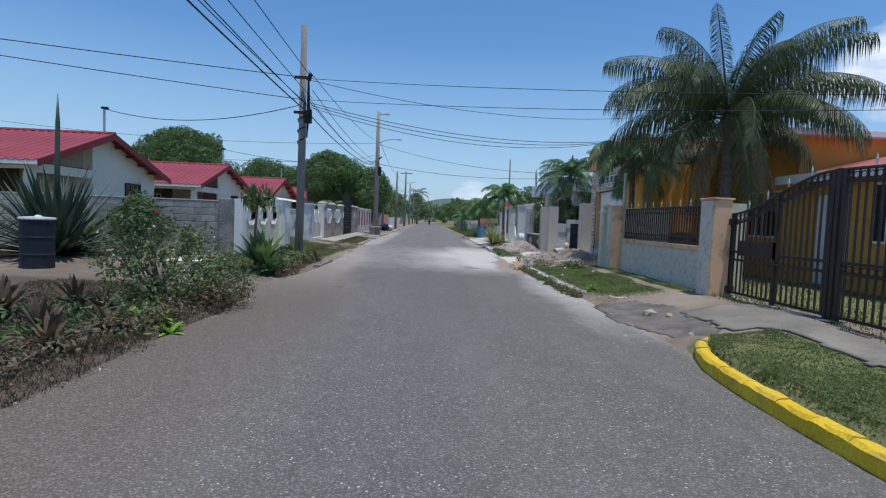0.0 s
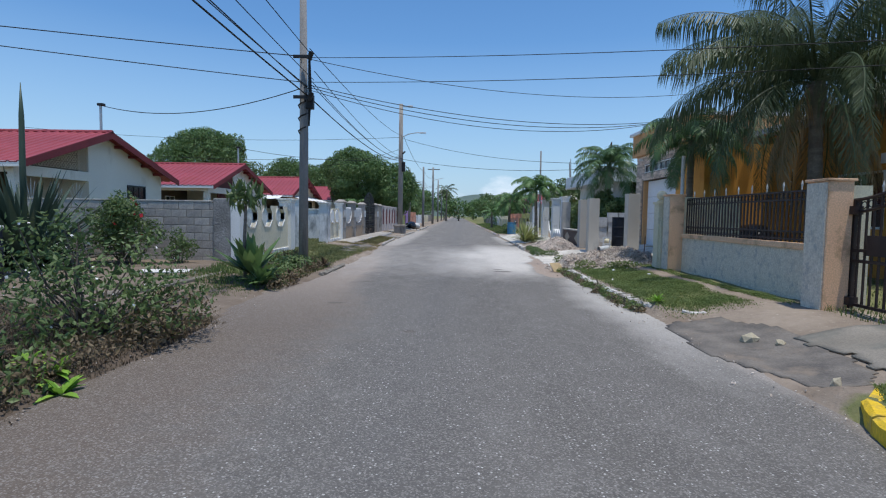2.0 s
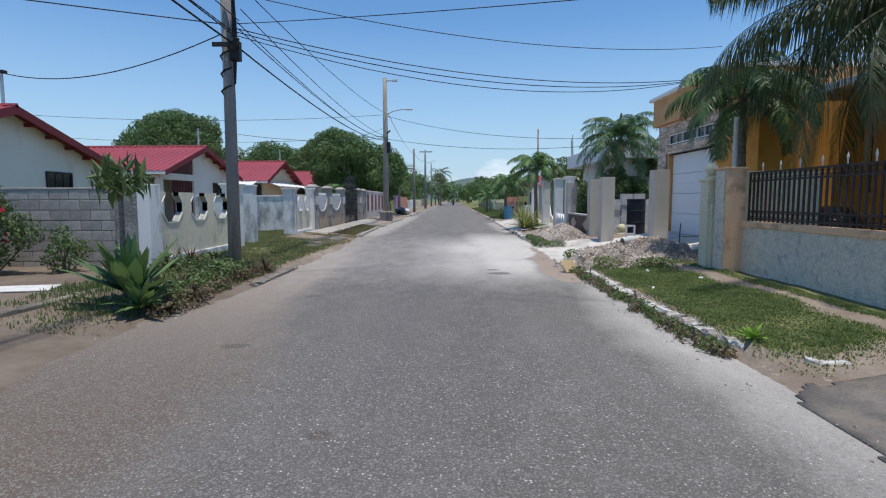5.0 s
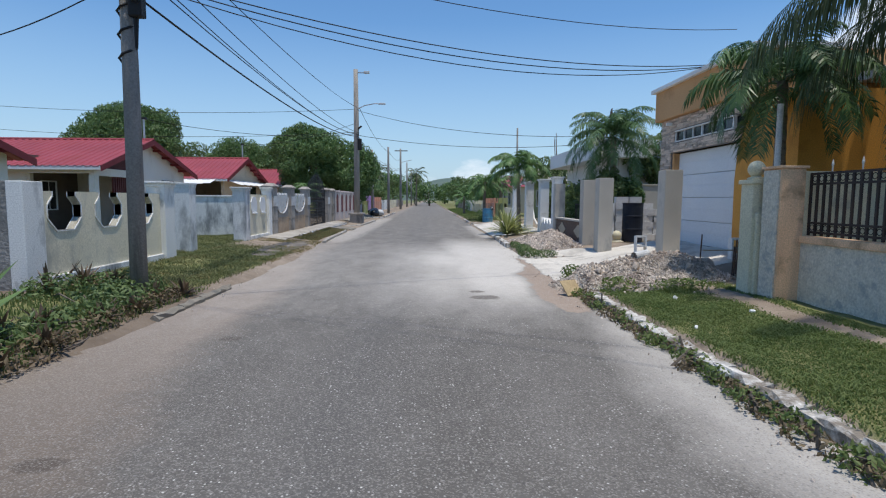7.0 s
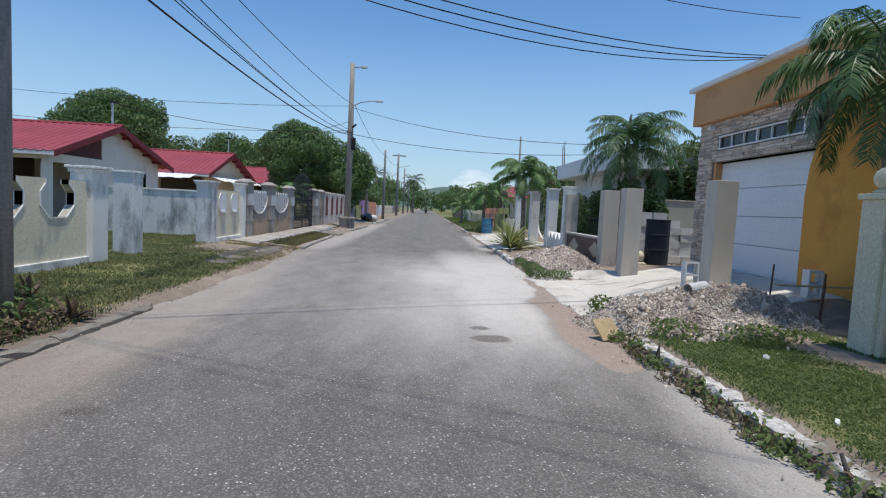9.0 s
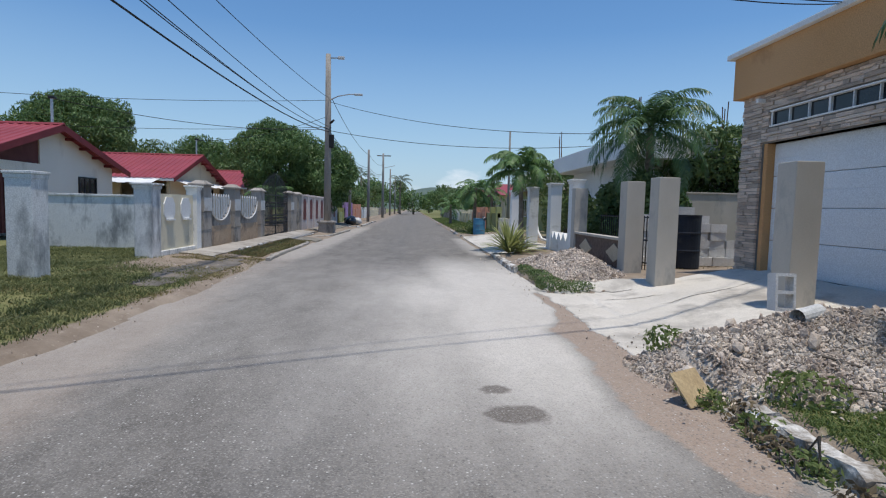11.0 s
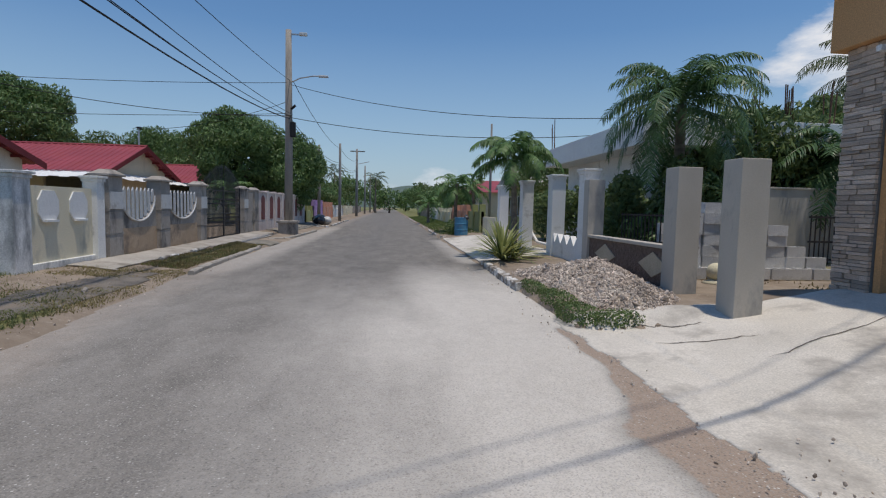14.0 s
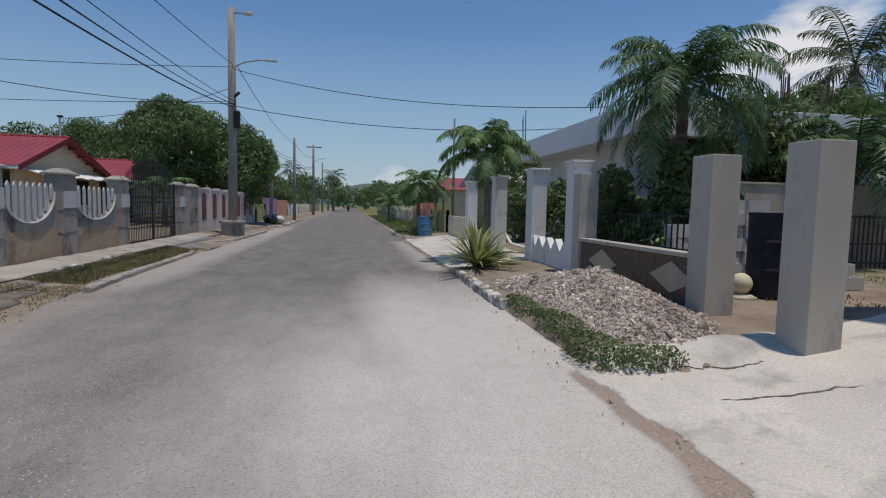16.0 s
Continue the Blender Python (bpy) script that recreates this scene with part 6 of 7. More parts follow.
def frond_mesh(name, length, elev, droop, pairs, leaflet, mat, seed, width=0.022, hang=0.55):
    """A feather frond that leaves its base at +x, elev degrees up, bends down under its weight; leaflets hang to both sides."""
    rng = np.random.default_rng(seed)
    verts, faces = [], []
    pts = [Vector((0, 0, 0))]
    sway = rng.uniform(-0.25, 0.25)
    for k in range(1, 21):
        u = k / 20
        a = radians(max(-86, elev - 78 * droop * u ** 1.35))
        pts.append(pts[-1] + Vector((math.cos(a), sway * u * 0.5, math.sin(a))) * (length / 20))
    for k, p in enumerate(pts):
        r = 0.020 * (1 - 0.85 * k / 20) * max(1.0, length / 2.2)
        i = len(verts)
        verts += [(p.x, p.y - r, p.z), (p.x, p.y + r, p.z), (p.x, p.y, p.z + r)]
        if k:
            for a in range(3):
                b = (a + 1) % 3
                faces.append((i - 3 + a, i - 3 + b, i + b, i + a))
    for k in range(pairs):
        u = 0.14 + 0.86 * (k + 0.5) / pairs
        f = u * 20
        a, b = pts[min(19, int(f))], pts[min(20, int(f) + 1)]
        p = a.lerp(b, f - int(f))
        t = (b - a).normalized()
        size = leaflet * (math.sin(math.pi * (0.14 + 0.80 * u)) ** 0.6)
        for s in (-1, 1):
            out = Vector((0, s, 0)) * rng.uniform(0.8, 1.0) + t * rng.uniform(0.35, 0.7) + Vector((0, 0, rng.uniform(-0.25, 0.2)))
            out.normalize()
            L = size * rng.uniform(0.78, 1.12)
            h = hang * rng.uniform(0.6, 1.3)
            m1 = p + out * L * (0.42 if hang < 1.5 else 0.27) + Vector((0, 0, -h * L * 0.14))
            m2 = m1 + (out * max(0.12, 0.5 - 0.25 * h) + Vector((0, 0, -h * 0.5))).normalized() * L * 0.58
            w = t * width * rng.uniform(0.8, 1.2)
            i = len(verts)
            verts += [tuple(p - w * 0.5), tuple(p + w * 0.5), tuple(m1 + w), tuple(m1 - w), tuple(m2)]
            faces += [(i, i + 1, i + 2, i + 3), (i + 3, i + 2, i + 4)]
    me = bpy.data.meshes.new(name)
    me.from_pydata(verts, [], faces)
    me.materials.append(mat)
    return me


def palm(name, loc, crown, r0, r1, n, length, mat, label, seed, droop=(0.7, 1.2), pairs=46, leaflet=0.55, elev=(-35, 75), dry=0, dry_mat=None, width=0.022, hang=0.55, boss=0.0):
    rng = random.Random(seed)
    x, y, z = loc
    p = thing(name, loc, label, "palm tree")
    cx, cy, cz = crown
    pts, rad = [], []
    m = 26
    for k in range(m + 1):
        u = k / m
        pts.append((x + (cx - x) * u * u, y + (cy - y) * u * u, z - 0.1 + (cz - z + 0.1) * u))
        rad.append((r0 + (r1 - r0) * u + r0 * 0.5 * math.exp(-u * 9)) * (1.06 if k % 2 else 0.96) + boss * math.exp(-((u - 0.94) / 0.09) ** 2))
    part("trunk", tube(bmesh.new(), pts, rad, 12), M_trunk, p, smooth=True)
    bins = []
    for b in range(9):
        e = elev[1] + (elev[0] - elev[1]) * b / 8
        bins.append(frond_mesh("frond", length * (0.78 if b == 0 else 1.0), e, droop[0] + (droop[1] - droop[0]) * (1 - b / 8), pairs, leaflet, mat, seed * 10 + b, width, hang))
    dryk = frond_mesh("dry_frond", length * 0.75, -45, 0.6, pairs, leaflet * 0.8, dry_mat, seed * 10 + 17, width, hang) if dry else None
    for k in range(n + dry):
        isdry = k >= n
        u = (k + 0.5) / n
        o = new("dry_frond" if isdry else "frond", dryk if isdry else bins[min(8, int(9 * u ** 0.9))])
        o.parent = p
        o.location = Vector((cx, cy, cz)) - Vector(loc) + Vector((0, 0, rng.uniform(-0.10, 0.08)))
        o.rotation_euler = Euler((radians(rng.uniform(-9, 9)), radians(rng.uniform(-6, 6)), radians(k * 137.5 + rng.uniform(-14, 14))), "XYZ")
        s = rng.uniform(0.85, 1.1)
        o.scale = (s, s, s)
    return p


def lumps(lobes, r, seed, spacing=0.8):
    """Leafy clumps of radius r over the outside of a set of lobes, with gaps between."""
    rng = np.random.default_rng(seed)
    lob = np.array(lobes, float)
    p, d = crown_points(lobes, int(60 * len(lob)), rng, 0.0)
    for k in range(len(lob)):
        q = (p - lob[k, :3]) / lob[k, 3:6]
        keep = np.einsum("ij,ij->i", q, q) > 0.72
        p, d = p[keep], d[keep]
    out = []
    for c in p:
        if all((c[0] - o[0]) ** 2 + (c[1] - o[1]) ** 2 + (c[2] - o[2]) ** 2 > (spacing * r) ** 2 for o in out):
            s = r * rng.uniform(0.7, 1.25)
            out.append((c[0], c[1], c[2], s, s, s * 0.8))
    return out


def tree(name, loc, lobes, n, size, mat, label, seed, trunk=0.25, aspect=0.38, category="tree", limbs=5, inner=0.22, clump=0.0):
    rng = np.random.default_rng(seed)
    x, y, z = loc
    t = thing(name, loc, label, category)
    lob = np.array(lobes, float)
    c = lob[:, :3].mean(0)
    bm = bmesh.new()
    fork = z + (c[2] - z) * 0.55
    tube(bm, [(x, y, z - 0.1), (x + 0.05, y, z + (fork - z) * 0.5), (x, y, fork)], [trunk * 1.3, trunk, trunk * 0.8], 9)
    for k in range(min(limbs, len(lob))):
        l = lob[k]
        mid = (np.array([x, y, fork]) * 0.5 + l[:3] * 0.5) + rng.normal(0, 0.1, 3)
        tube(bm, [(x, y, fork - 0.1), tuple(mid), tuple(l[:3] + [0, 0, l[5] * 0.5])], [trunk * 0.6, trunk * 0.36, trunk * 0.1], 6)
    part("trunk", bm, M_bark, t, smooth=True)
    if clump:
        p, d = crown_points(lumps(lobes, clump, seed), n, rng, 0.05)
        core, cd = crown_points(lobes, n // 6, rng, 1.0)
        p, d = np.concatenate([p, core]), np.concatenate([d, cd])
    else:
        p, d = crown_points(lobes, n, rng, inner)
    keep = p[:, 2] > z + 0.05
    v, f = cards(p[keep], d[keep], size, aspect, rng, droop=0.5)
    o = raw("crown", v, f, mat, t)
    return t


def dome(cx, cy, cz, rx, ry, rz, k, seed, lobe=0.42):
    """Lobes spread over a dome, for an uneven crown."""
    rng = np.random.default_rng(seed)
    out = [(cx, cy, cz, rx * 0.72, ry * 0.72, rz * 0.8)]
    for i in range(k):
        a, e = rng.uniform(0, 2 * math.pi), rng.uniform(-0.25, 1.35)
        s = lobe * rng.uniform(0.6, 1.15)
        out.append((cx + rx * 0.72 * math.cos(a) * math.cos(e), cy + ry * 0.72 * math.sin(a) * math.cos(e), cz + rz * 0.75 * math.sin(e), rx * s, ry * s, rz * s * 0.9))
    return out


def rosette(name, loc, n, length, width, mat, label, seed, elev=(20, 85), curl=0.3, category="plant", group=""):
    """Long strap leaves from one base."""
    rng = np.random.default_rng(seed)
    x, y, z = loc
    t = thing(name, loc, label, category, group)
    verts, faces = [], []
    for k in range(n):
        a = rng.uniform(0, 2 * math.pi)
        e = radians(rng.uniform(*elev))
        L = length * rng.uniform(0.65, 1.1)
        w = width * rng.uniform(0.8, 1.2)
        d = np.array([math.cos(a) * math.cos(e), math.sin(a) * math.cos(e), math.sin(e)])
        s = np.array([-math.sin(a), math.cos(a), 0])
        up = np.cross(d, s)
        i = len(verts)
        for q, (u, ww) in enumerate(((0, 0.6), (0.3, 1.0), (0.65, 0.8), (1.0, 0.02))):
            c = np.array([x, y, z + 0.03]) + d * L * u - np.array([0, 0, curl * L * u * u])
            verts += [c - s * w * ww * 0.5, c - up * w * 0.12 * ww, c + s * w * ww * 0.5]
            if q:
                j = i + 3 * q
                faces += [(j - 3, j - 2, j + 1, j), (j - 2, j - 1, j + 2, j + 1)]
        if length > 0.8:
            raw("leaf", np.array(verts), faces, mat, t)
            verts, faces = [], []
    if verts:
        raw("foliage", np.array(verts), faces, mat, t)
    return t


def bush(name, loc, lobes, n, size, mat, label, seed, flowers=None, aspect=0.5, twigs=10):
    rng = np.random.default_rng(seed)
    t = thing(name, loc, label, "bush")
    p, d = crown_points(lobes, n, rng, 0.4)
    keep = p[:, 2] > loc[2] - 0.03
    v, f = cards(p[keep], d[keep], size, aspect, rng)
    raw("foliage", v, f, mat, t)
    bm = bmesh.new()
    for k in range(twigs):
        l = lobes[k % len(lobes)]
        e = np.array(l[:3]) + rng.normal(0, 0.35, 3) * np.array(l[3:6])
        tube(bm, [(loc[0] + rng.normal(0, 0.08), loc[1] + rng.normal(0, 0.08), loc[2] - 0.05), tuple((np.array(loc) + e) / 2 + rng.normal(0, 0.06, 3)), tuple(e)], [0.018, 0.012, 0.004], 5)
    tagged(part("branching", bm, M_bark, t), kind="stuff")
    if flowers:
        fm, fn, fs = flowers
        p, d = crown_points(lobes, fn, rng, 0.0)
        keep = p[:, 2] > loc[2] + 0.2
        v, f = cards(p[keep], d[keep], fs, 0.9, rng, fold=0.1)
        raw("blossom", v, f, fm, t)
    return t


def turf(name, n, xr, yr, mask, height, width, mat, label, seed, lean=0.7):
    rng = np.random.default_rng(seed)
    x, y = rng.uniform(xr[0], xr[1], n), rng.uniform(yr[0], yr[1], n)
    keep = rng.random(n) < mask(x, y)
    x, y = x[keep], y[keep]
    tuft = 0.6 + 0.5 * wobble(x, y, 2.2, seed)
    v, f1, f2, f3 = blades(np.column_stack([x, y]), ground_h(x, y), height * np.clip(tuft, 0.25, 1.4), width, rng, lean)
    ob = raw(name, v, np.concatenate([f1, f2, f3]), mat)
    return tagged(ob, label, "grass", "", "stuff")


# tall trees behind the red roofs
tree("mango_tree", (-24.2, 54.8, 0.2), dome(-24.2, 54.8, 5.5, 4.0, 4.0, 3.7, 26, 1, 0.36), 40000, 0.25, M_mango, "dense rounded mango tree behind red roofs", 21, 0.35, clump=0.62)
tree("mango_tree", (-7.9, 53, 0.2), dome(-8.6, 53, 4.3, 3.2, 3.2, 2.8, 22, 2, 0.36) + dome(-5.3, 53.4, 3.7, 1.9, 2.4, 2.7, 12, 3, 0.38), 46000, 0.24, M_mango, "broad dark mango tree behind the fence", 22, 0.35, clump=0.55)
tree("mango_tree", (-18.6, 66, 0.2), dome(-18.6, 66, 4.6, 3.0, 3.0, 2.8, 14, 4) + dome(-14.5, 63, 4.0, 2.4, 2.4, 2.2, 8, 5), 24000, 0.27, M_mango, "low mango tree between houses", 23, 0.3, clump=0.6)
tree("shade_tree", (-24, 66, 0.2), dome(-24, 66, 5.0, 3.0, 3.0, 2.2, 9, 6), 2600, 0.34, M_bushleaf, "thin feathery tree above the roofs", 24, 0.2)
tree("mango_tree", (-34, 38, 0.2), dome(-34, 38, 4.6, 5, 5, 2.4, 12, 7), 5000, 0.5, M_mango, "mango tree far behind the houses", 25, 0.3)
# greenery behind the pillars on the garage side
tree("garden_tree", (12.0, 31.5, 0.3), dome(12.0, 31.0, 2.9, 2.4, 1.8, 1.4, 12, 8), 11000, 0.24, M_bushleaf, "leafy green garden tree behind the yard wall", 26, 0.15, clump=0.4)
tree("garden_tree", (15.5, 33.0, 0.3), dome(15.5, 33.0, 3.2, 3.0, 2.0, 1.7, 12, 9), 11000, 0.26, M_bushleaf, "leafy green garden tree beside the palms", 27, 0.18, clump=0.4)
tree("garden_tree", (10.2, 44.0, 0.3), dome(10.2, 44, 2.8, 3.0, 3.0, 1.6, 10, 10), 5000, 0.26, M_bushleaf, "leafy tree beside the far bungalow", 28, 0.15)
bush("garden_shrub", (7.0, 27.4, 0.25), dome(7.0, 27.3, 0.8, 0.6, 1.0, 0.7, 9, 12), 1800, 0.17, M_mango, "dark green shrub behind the low wall", 29)
bush("garden_shrub", (7.0, 29.0, 0.25), dome(7.0, 29.2, 1.2, 0.7, 0.9, 1.1, 8, 13), 2400, 0.15, M_bushleaf, "green shrub between white pillars", 30)
bush("garden_shrub", (8.1, 27.8, 0.25), dome(8.3, 28.2, 1.4, 0.7, 1.2, 1.1, 9, 14), 2200, 0.18, M_mango, "tall dark shrub under the palm", 31)

bush("garden_shrub", (7.6, 27.2, 0.25), dome(7.4, 27.3, 1.5, 0.5, 1.0, 1.2, 8, 15), 2400, 0.15, M_bushleaf, "green shrub behind the iron railing", 32)
bush("garden_shrub", (8.2, 30.6, 0.25), dome(8.0, 30.8, 1.4, 0.5, 1.3, 1.3, 8, 16), 2600, 0.15, M_bushleaf, "green shrub before the white house", 33)
bush("garden_shrub", (8.0, 33.4, 0.25), dome(7.7, 33.6, 1.2, 0.6, 1.6, 1.1, 8, 17), 2600, 0.15, M_bushleaf, "green hedge inside the white pillars", 34)
bush("garden_shrub", (7.7, 37.0, 0.25), dome(7.6, 37.2, 1.2, 0.6, 1.8, 1.1, 8, 18), 2400, 0.16, M_bushleaf, "green hedge behind the far pillars", 35)

# palms
palm("coconut_palm", (8.35, 14.25, 0.3), (8.2, 14.2, 4.35), 0.15, 0.12, 42, 3.6, M_coco, "tall coconut palm with drooping fronds over the fence", 3, droop=(1.30, 0.95), pairs=105, leaflet=1.05, elev=(0, 86), dry=6, dry_mat=M_cocodry, width=0.0115, hang=2.3, boss=0.07)
palm("garden_palm", (6.95, 17.15, 0.4), (6.95, 17.2, 3.55), 0.10, 0.08, 22, 1.8, M_palmdark, "young dark green palm beside the orange wing wall", 4, droop=(1.3, 1.5), pairs=56, leaflet=0.5, elev=(-8, 82), width=0.018, hang=0.9)
palm("royal_palm", (5.1, 32.2, 0.2), (5.0, 32.1, 2.95), 0.10, 0.07, 20, 1.6, M_palm, "slim young palm by the white pillars", 5, droop=(1.2, 1.5), pairs=58, leaflet=0.5, elev=(8, 84), width=0.02, hang=0.8, boss=0.02)
palm("bottle_palm", (7.75, 27.7, 0.3), (7.7, 27.6, 3.85), 0.13, 0.10, 34, 2.15, M_palmdark, "bushy palm with arching dark fronds", 6, droop=(1.15, 1.35), pairs=56, leaflet=0.55, elev=(-14, 86), width=0.017, hang=0.75)
palm("royal_palm", (4.9, 45.5, 0.2), (4.95, 45.4, 2.8), 0.11, 0.08, 22, 1.6, M_palm, "young palm beside the blue barrel", 7, droop=(0.7, 1.2), pairs=26, leaflet=0.45, width=0.028)
palm("royal_palm", (4.6, 62.0, 0.2), (4.6, 62, 1.9), 0.12, 0.09, 12, 1.6, M_palm, "short palm on the far verge", 8, droop=(0.7, 1.2), pairs=20, leaflet=0.5, width=0.035)
palm("royal_palm", (6.9, 52.0, 0.2), (6.9, 52, 3.0), 0.12, 0.09, 12, 1.6, M_palm, "young palm behind the olive wall", 9, droop=(0.7, 1.2), pairs=20, leaflet=0.5, width=0.035)
palm("coconut_palm", (20.5, 36.0, 0.3), (20.3, 36.0, 7.2), 0.2, 0.15, 26, 3.6, M_coco, "tall coconut palm behind the yards", 10, droop=(0.95, 1.25), pairs=34, leaflet=0.8, width=0.03, hang=0.8)
palm("garden_palm", (13.8, 29.6, 0.3), (13.7, 29.5, 3.1), 0.11, 0.08, 40, 2.4, M_palmdark, "broad palm over the yard wall", 12, droop=(0.7, 1.2), pairs=34, leaflet=0.55, width=0.026)
palm("garden_palm", (-7.8, 47.5, 0.2), (-7.8, 47.5, 2.2), 0.12, 0.09, 13, 1.6, M_palm, "yellow-green palm behind the iron gate", 13, droop=(0.7, 1.2), pairs=22, leaflet=0.5, width=0.032)
palm("coconut_palm", (-9, 118, 0.2), (-9, 118, 7.5), 0.2, 0.15, 14, 3.2, M_coco, "distant tall coconut palm", 14, pairs=18, leaflet=0.9, width=0.06)
palm("coconut_palm", (-2, 140, 0.2), (-2, 140, 8.0), 0.2, 0.15, 14, 3.2, M_coco, "distant coconut palm at the end of the road", 15, pairs=18, leaflet=0.9, width=0.06)

# far greenery along and across the end of the road
fr = random.Random(4)
for k, (x, y, r, h) in enumerate(((-6.5, 78, 2.4, 3.4), (-7.5, 86, 2.6, 3.6), (-9, 98, 3.2, 5.0), (-10, 112, 3.5, 5.5), (-8, 130, 4, 6), (8.5, 72, 2.5, 3.6), (9.5, 84, 3, 4.2), (8.5, 98, 3, 4.6), (9, 115, 3.6, 5.2),
                                  (8, 135, 4, 6.0), (14, 64, 3, 4.8), (-14, 80, 3.6, 5.5), (-16, 95, 4, 6))):
    tree("roadside_tree", (x, y, 0.1), dome(x, y, h * 0.55, r, r, h * 0.45, 8, 30 + k), 2600, 0.42, M_mango if k % 2 else M_bushleaf, "leafy tree along the far road", 40 + k, 0.18)
for k in range(44):
    x = -95 + 4.4 * k + fr.uniform(-1.5, 1.5)
    y = 150 + fr.uniform(-10, 26)
    r, h = fr.uniform(3.6, 5.4), fr.uniform(6.0, 10.0)
    tree("distant_tree", (x, y, 0.1), dome(x, y, h * 0.5, r, r, h * 0.5, 6, 70 + k), 900, 0.9, M_mango if k % 3 else M_bushleaf, "distant leafy tree at the end of the road", 100 + k, 0.2, limbs=3)
hx = np.linspace(-900, 900, 121)
hill_v, hill_f = [], []
for i, x in enumerate(hx):
    top = 26 + 10 * math.sin(x * 0.006 + 0.8) + 5 * math.sin(x * 0.021) + 2 * math.sin(x * 0.06)
    hill_v += [(x, 860, -1), (x, 900, top * 0.7), (x, 960, top)]
    if i:
        a = 3 * (i - 1)
        hill_f += [(a, a + 3, a + 4, a + 1), (a + 1, a + 4, a + 5, a + 2)]
tagged(raw("backdrop", np.array(hill_v), hill_f, M_farhill, smooth=True), "low hazy green hills beyond the town", "", "", "structure")

# verge planting on the near left
fb = [(-3.2, 8.3, 0.55, 0.75, 0.8, 0.5), (-3.6, 8.0, 0.95, 0.5, 0.55, 0.45), (-2.9, 8.6, 0.8, 0.5, 0.6, 0.45), (-2.55, 8.5, 0.35, 0.42, 0.55, 0.32), (-3.9, 8.5, 0.7, 0.4, 0.5, 0.4), (-3.45, 8.4, 1.25, 0.32, 0.35, 0.25), (-3.0, 7.7, 0.5, 0.5, 0.5, 0.4), (-2.3, 8.3, 0.5, 0.4, 0.45, 0.35)]
bush("flowering_bush", (-3.2, 8.3, 0.08), fb, 3000, 0.07, M_bushleaf, "straggly green bush dotted with small white flowers", 51, (M_petal, 60, 0.032), twigs=46)
bush("dry_bush", (-2.55, 8.6, 0.05), [(-2.5, 8.7, 0.28, 0.45, 0.5, 0.28), (-2.45, 8.1, 0.22, 0.3, 0.4, 0.22)], 1000, 0.06, M_dryleaf, "dry brown brush at the road edge", 52, twigs=14)
bush("ground_cover", (-3.3, 6.9, 0.08), [(-3.3, 7.0, 0.18, 0.7, 0.6, 0.22), (-2.8, 6.4, 0.16, 0.45, 0.6, 0.18), (-3.8, 6.2, 0.18, 0.8, 0.7, 0.2), (-3.2, 5.4, 0.15, 0.6, 0.7, 0.18)], 1500, 0.07, M_bushleaf, "low mixed green ground cover", 53)
bush("ground_cover", (-2.7, 5.4, 0.05), [(-2.62, 6.0, 0.14, 0.22, 0.9, 0.18), (-2.8, 4.6, 0.14, 0.3, 0.8, 0.18), (-2.6, 7.2, 0.14, 0.2, 0.6, 0.18), (-3.0, 3.6, 0.14, 0.4, 0.7, 0.18)], 2200, 0.06, M_dryleaf, "dry brown ground cover at the road edge", 54)
for k, (x, y, s) in enumerate(((-2.95, 5.55, 0.42), (-3.35, 6.0, 0.40), (-3.3, 7.0, 0.38), (-3.7, 5.2, 0.42), (-4.1, 6.5, 0.45), (-2.9, 6.4, 0.32), (-4.4, 5.6, 0.4), (-3.75, 7.2, 0.45), (-4.6, 7.2, 0.4))):
    rosette("bromeliad", (x, y, float(ground_h(x, y))), 30, s * 1.25, 0.06, M_croton, "dark red-brown bromeliad in the verge", 60 + k, (15, 80), 0.25, group="verge bromeliads")
for k, (x, y) in enumerate(((-2.38, 6.72), (-2.6, 6.95), (-2.95, 7.1))):
    rosette("lime_plant", (x, y, float(ground_h(x, y))), 16, 0.28, 0.075, M_lime, "fresh lime green broadleaf plant", 80 + k, (15, 70), 0.35)
rosette("agave", (-8.45, 13.8, 0.15), 170, 2.5, 0.15, M_agave, "large spiky grey-green agave", 90, (8, 75), 0.08)
st = thing("agave_stalk", (-8.4, 13.75, 0.15), "tall bare agave flower spike", "plant")
part("stem", tube(bmesh.new(), [(-8.4, 13.75, 0.3), (-8.4, 13.75, 2.4), (-8.39, 13.75, 3.4), (-8.39, 13.75, 4.08)], [0.06, 0.06, 0.05, 0.006], 8), M_agave, st, smooth=True)
rosette("agave", (-9.9, 12.9, 0.15), 90, 1.9, 0.12, M_agave, "spiky agave beside the drum", 91, (12, 85), 0.12)
bush("garden_shrub", (-9.3, 15.2, 0.15), dome(-9.3, 15.2, 0.8, 1.2, 0.6, 0.7, 8, 41), 3200, 0.10, M_mango, "dark green shrubs before the block wall", 92)
bush("ixora_bush", (-7.1, 15.1, 0.15), dome(-7.1, 15.1, 0.95, 0.85, 0.55, 0.85, 10, 42), 4600, 0.085, M_bushleaf, "green bush with clusters of red flowers", 93, (M_redpetal, 26, 0.10), twigs=16)
bush("garden_shrub", (-6.0, 15.4, 0.15), dome(-6.0, 15.5, 0.5, 0.4, 0.4, 0.5, 6, 43), 900, 0.07, M_bushleaf, "sparse seedling bush by the wall", 94)
rosette("cordyline", (-3.2, 12.9, 0.22), 48, 0.98, 0.19, M_mango, "glossy dark green strap-leaved shrub", 95, (25, 88), 0.12)
rosette("cordyline", (-2.95, 12.65, 0.10), 26, 0.6, 0.11, M_mango, "dark green strap-leaved shrub", 96, (15, 75), 0.25)
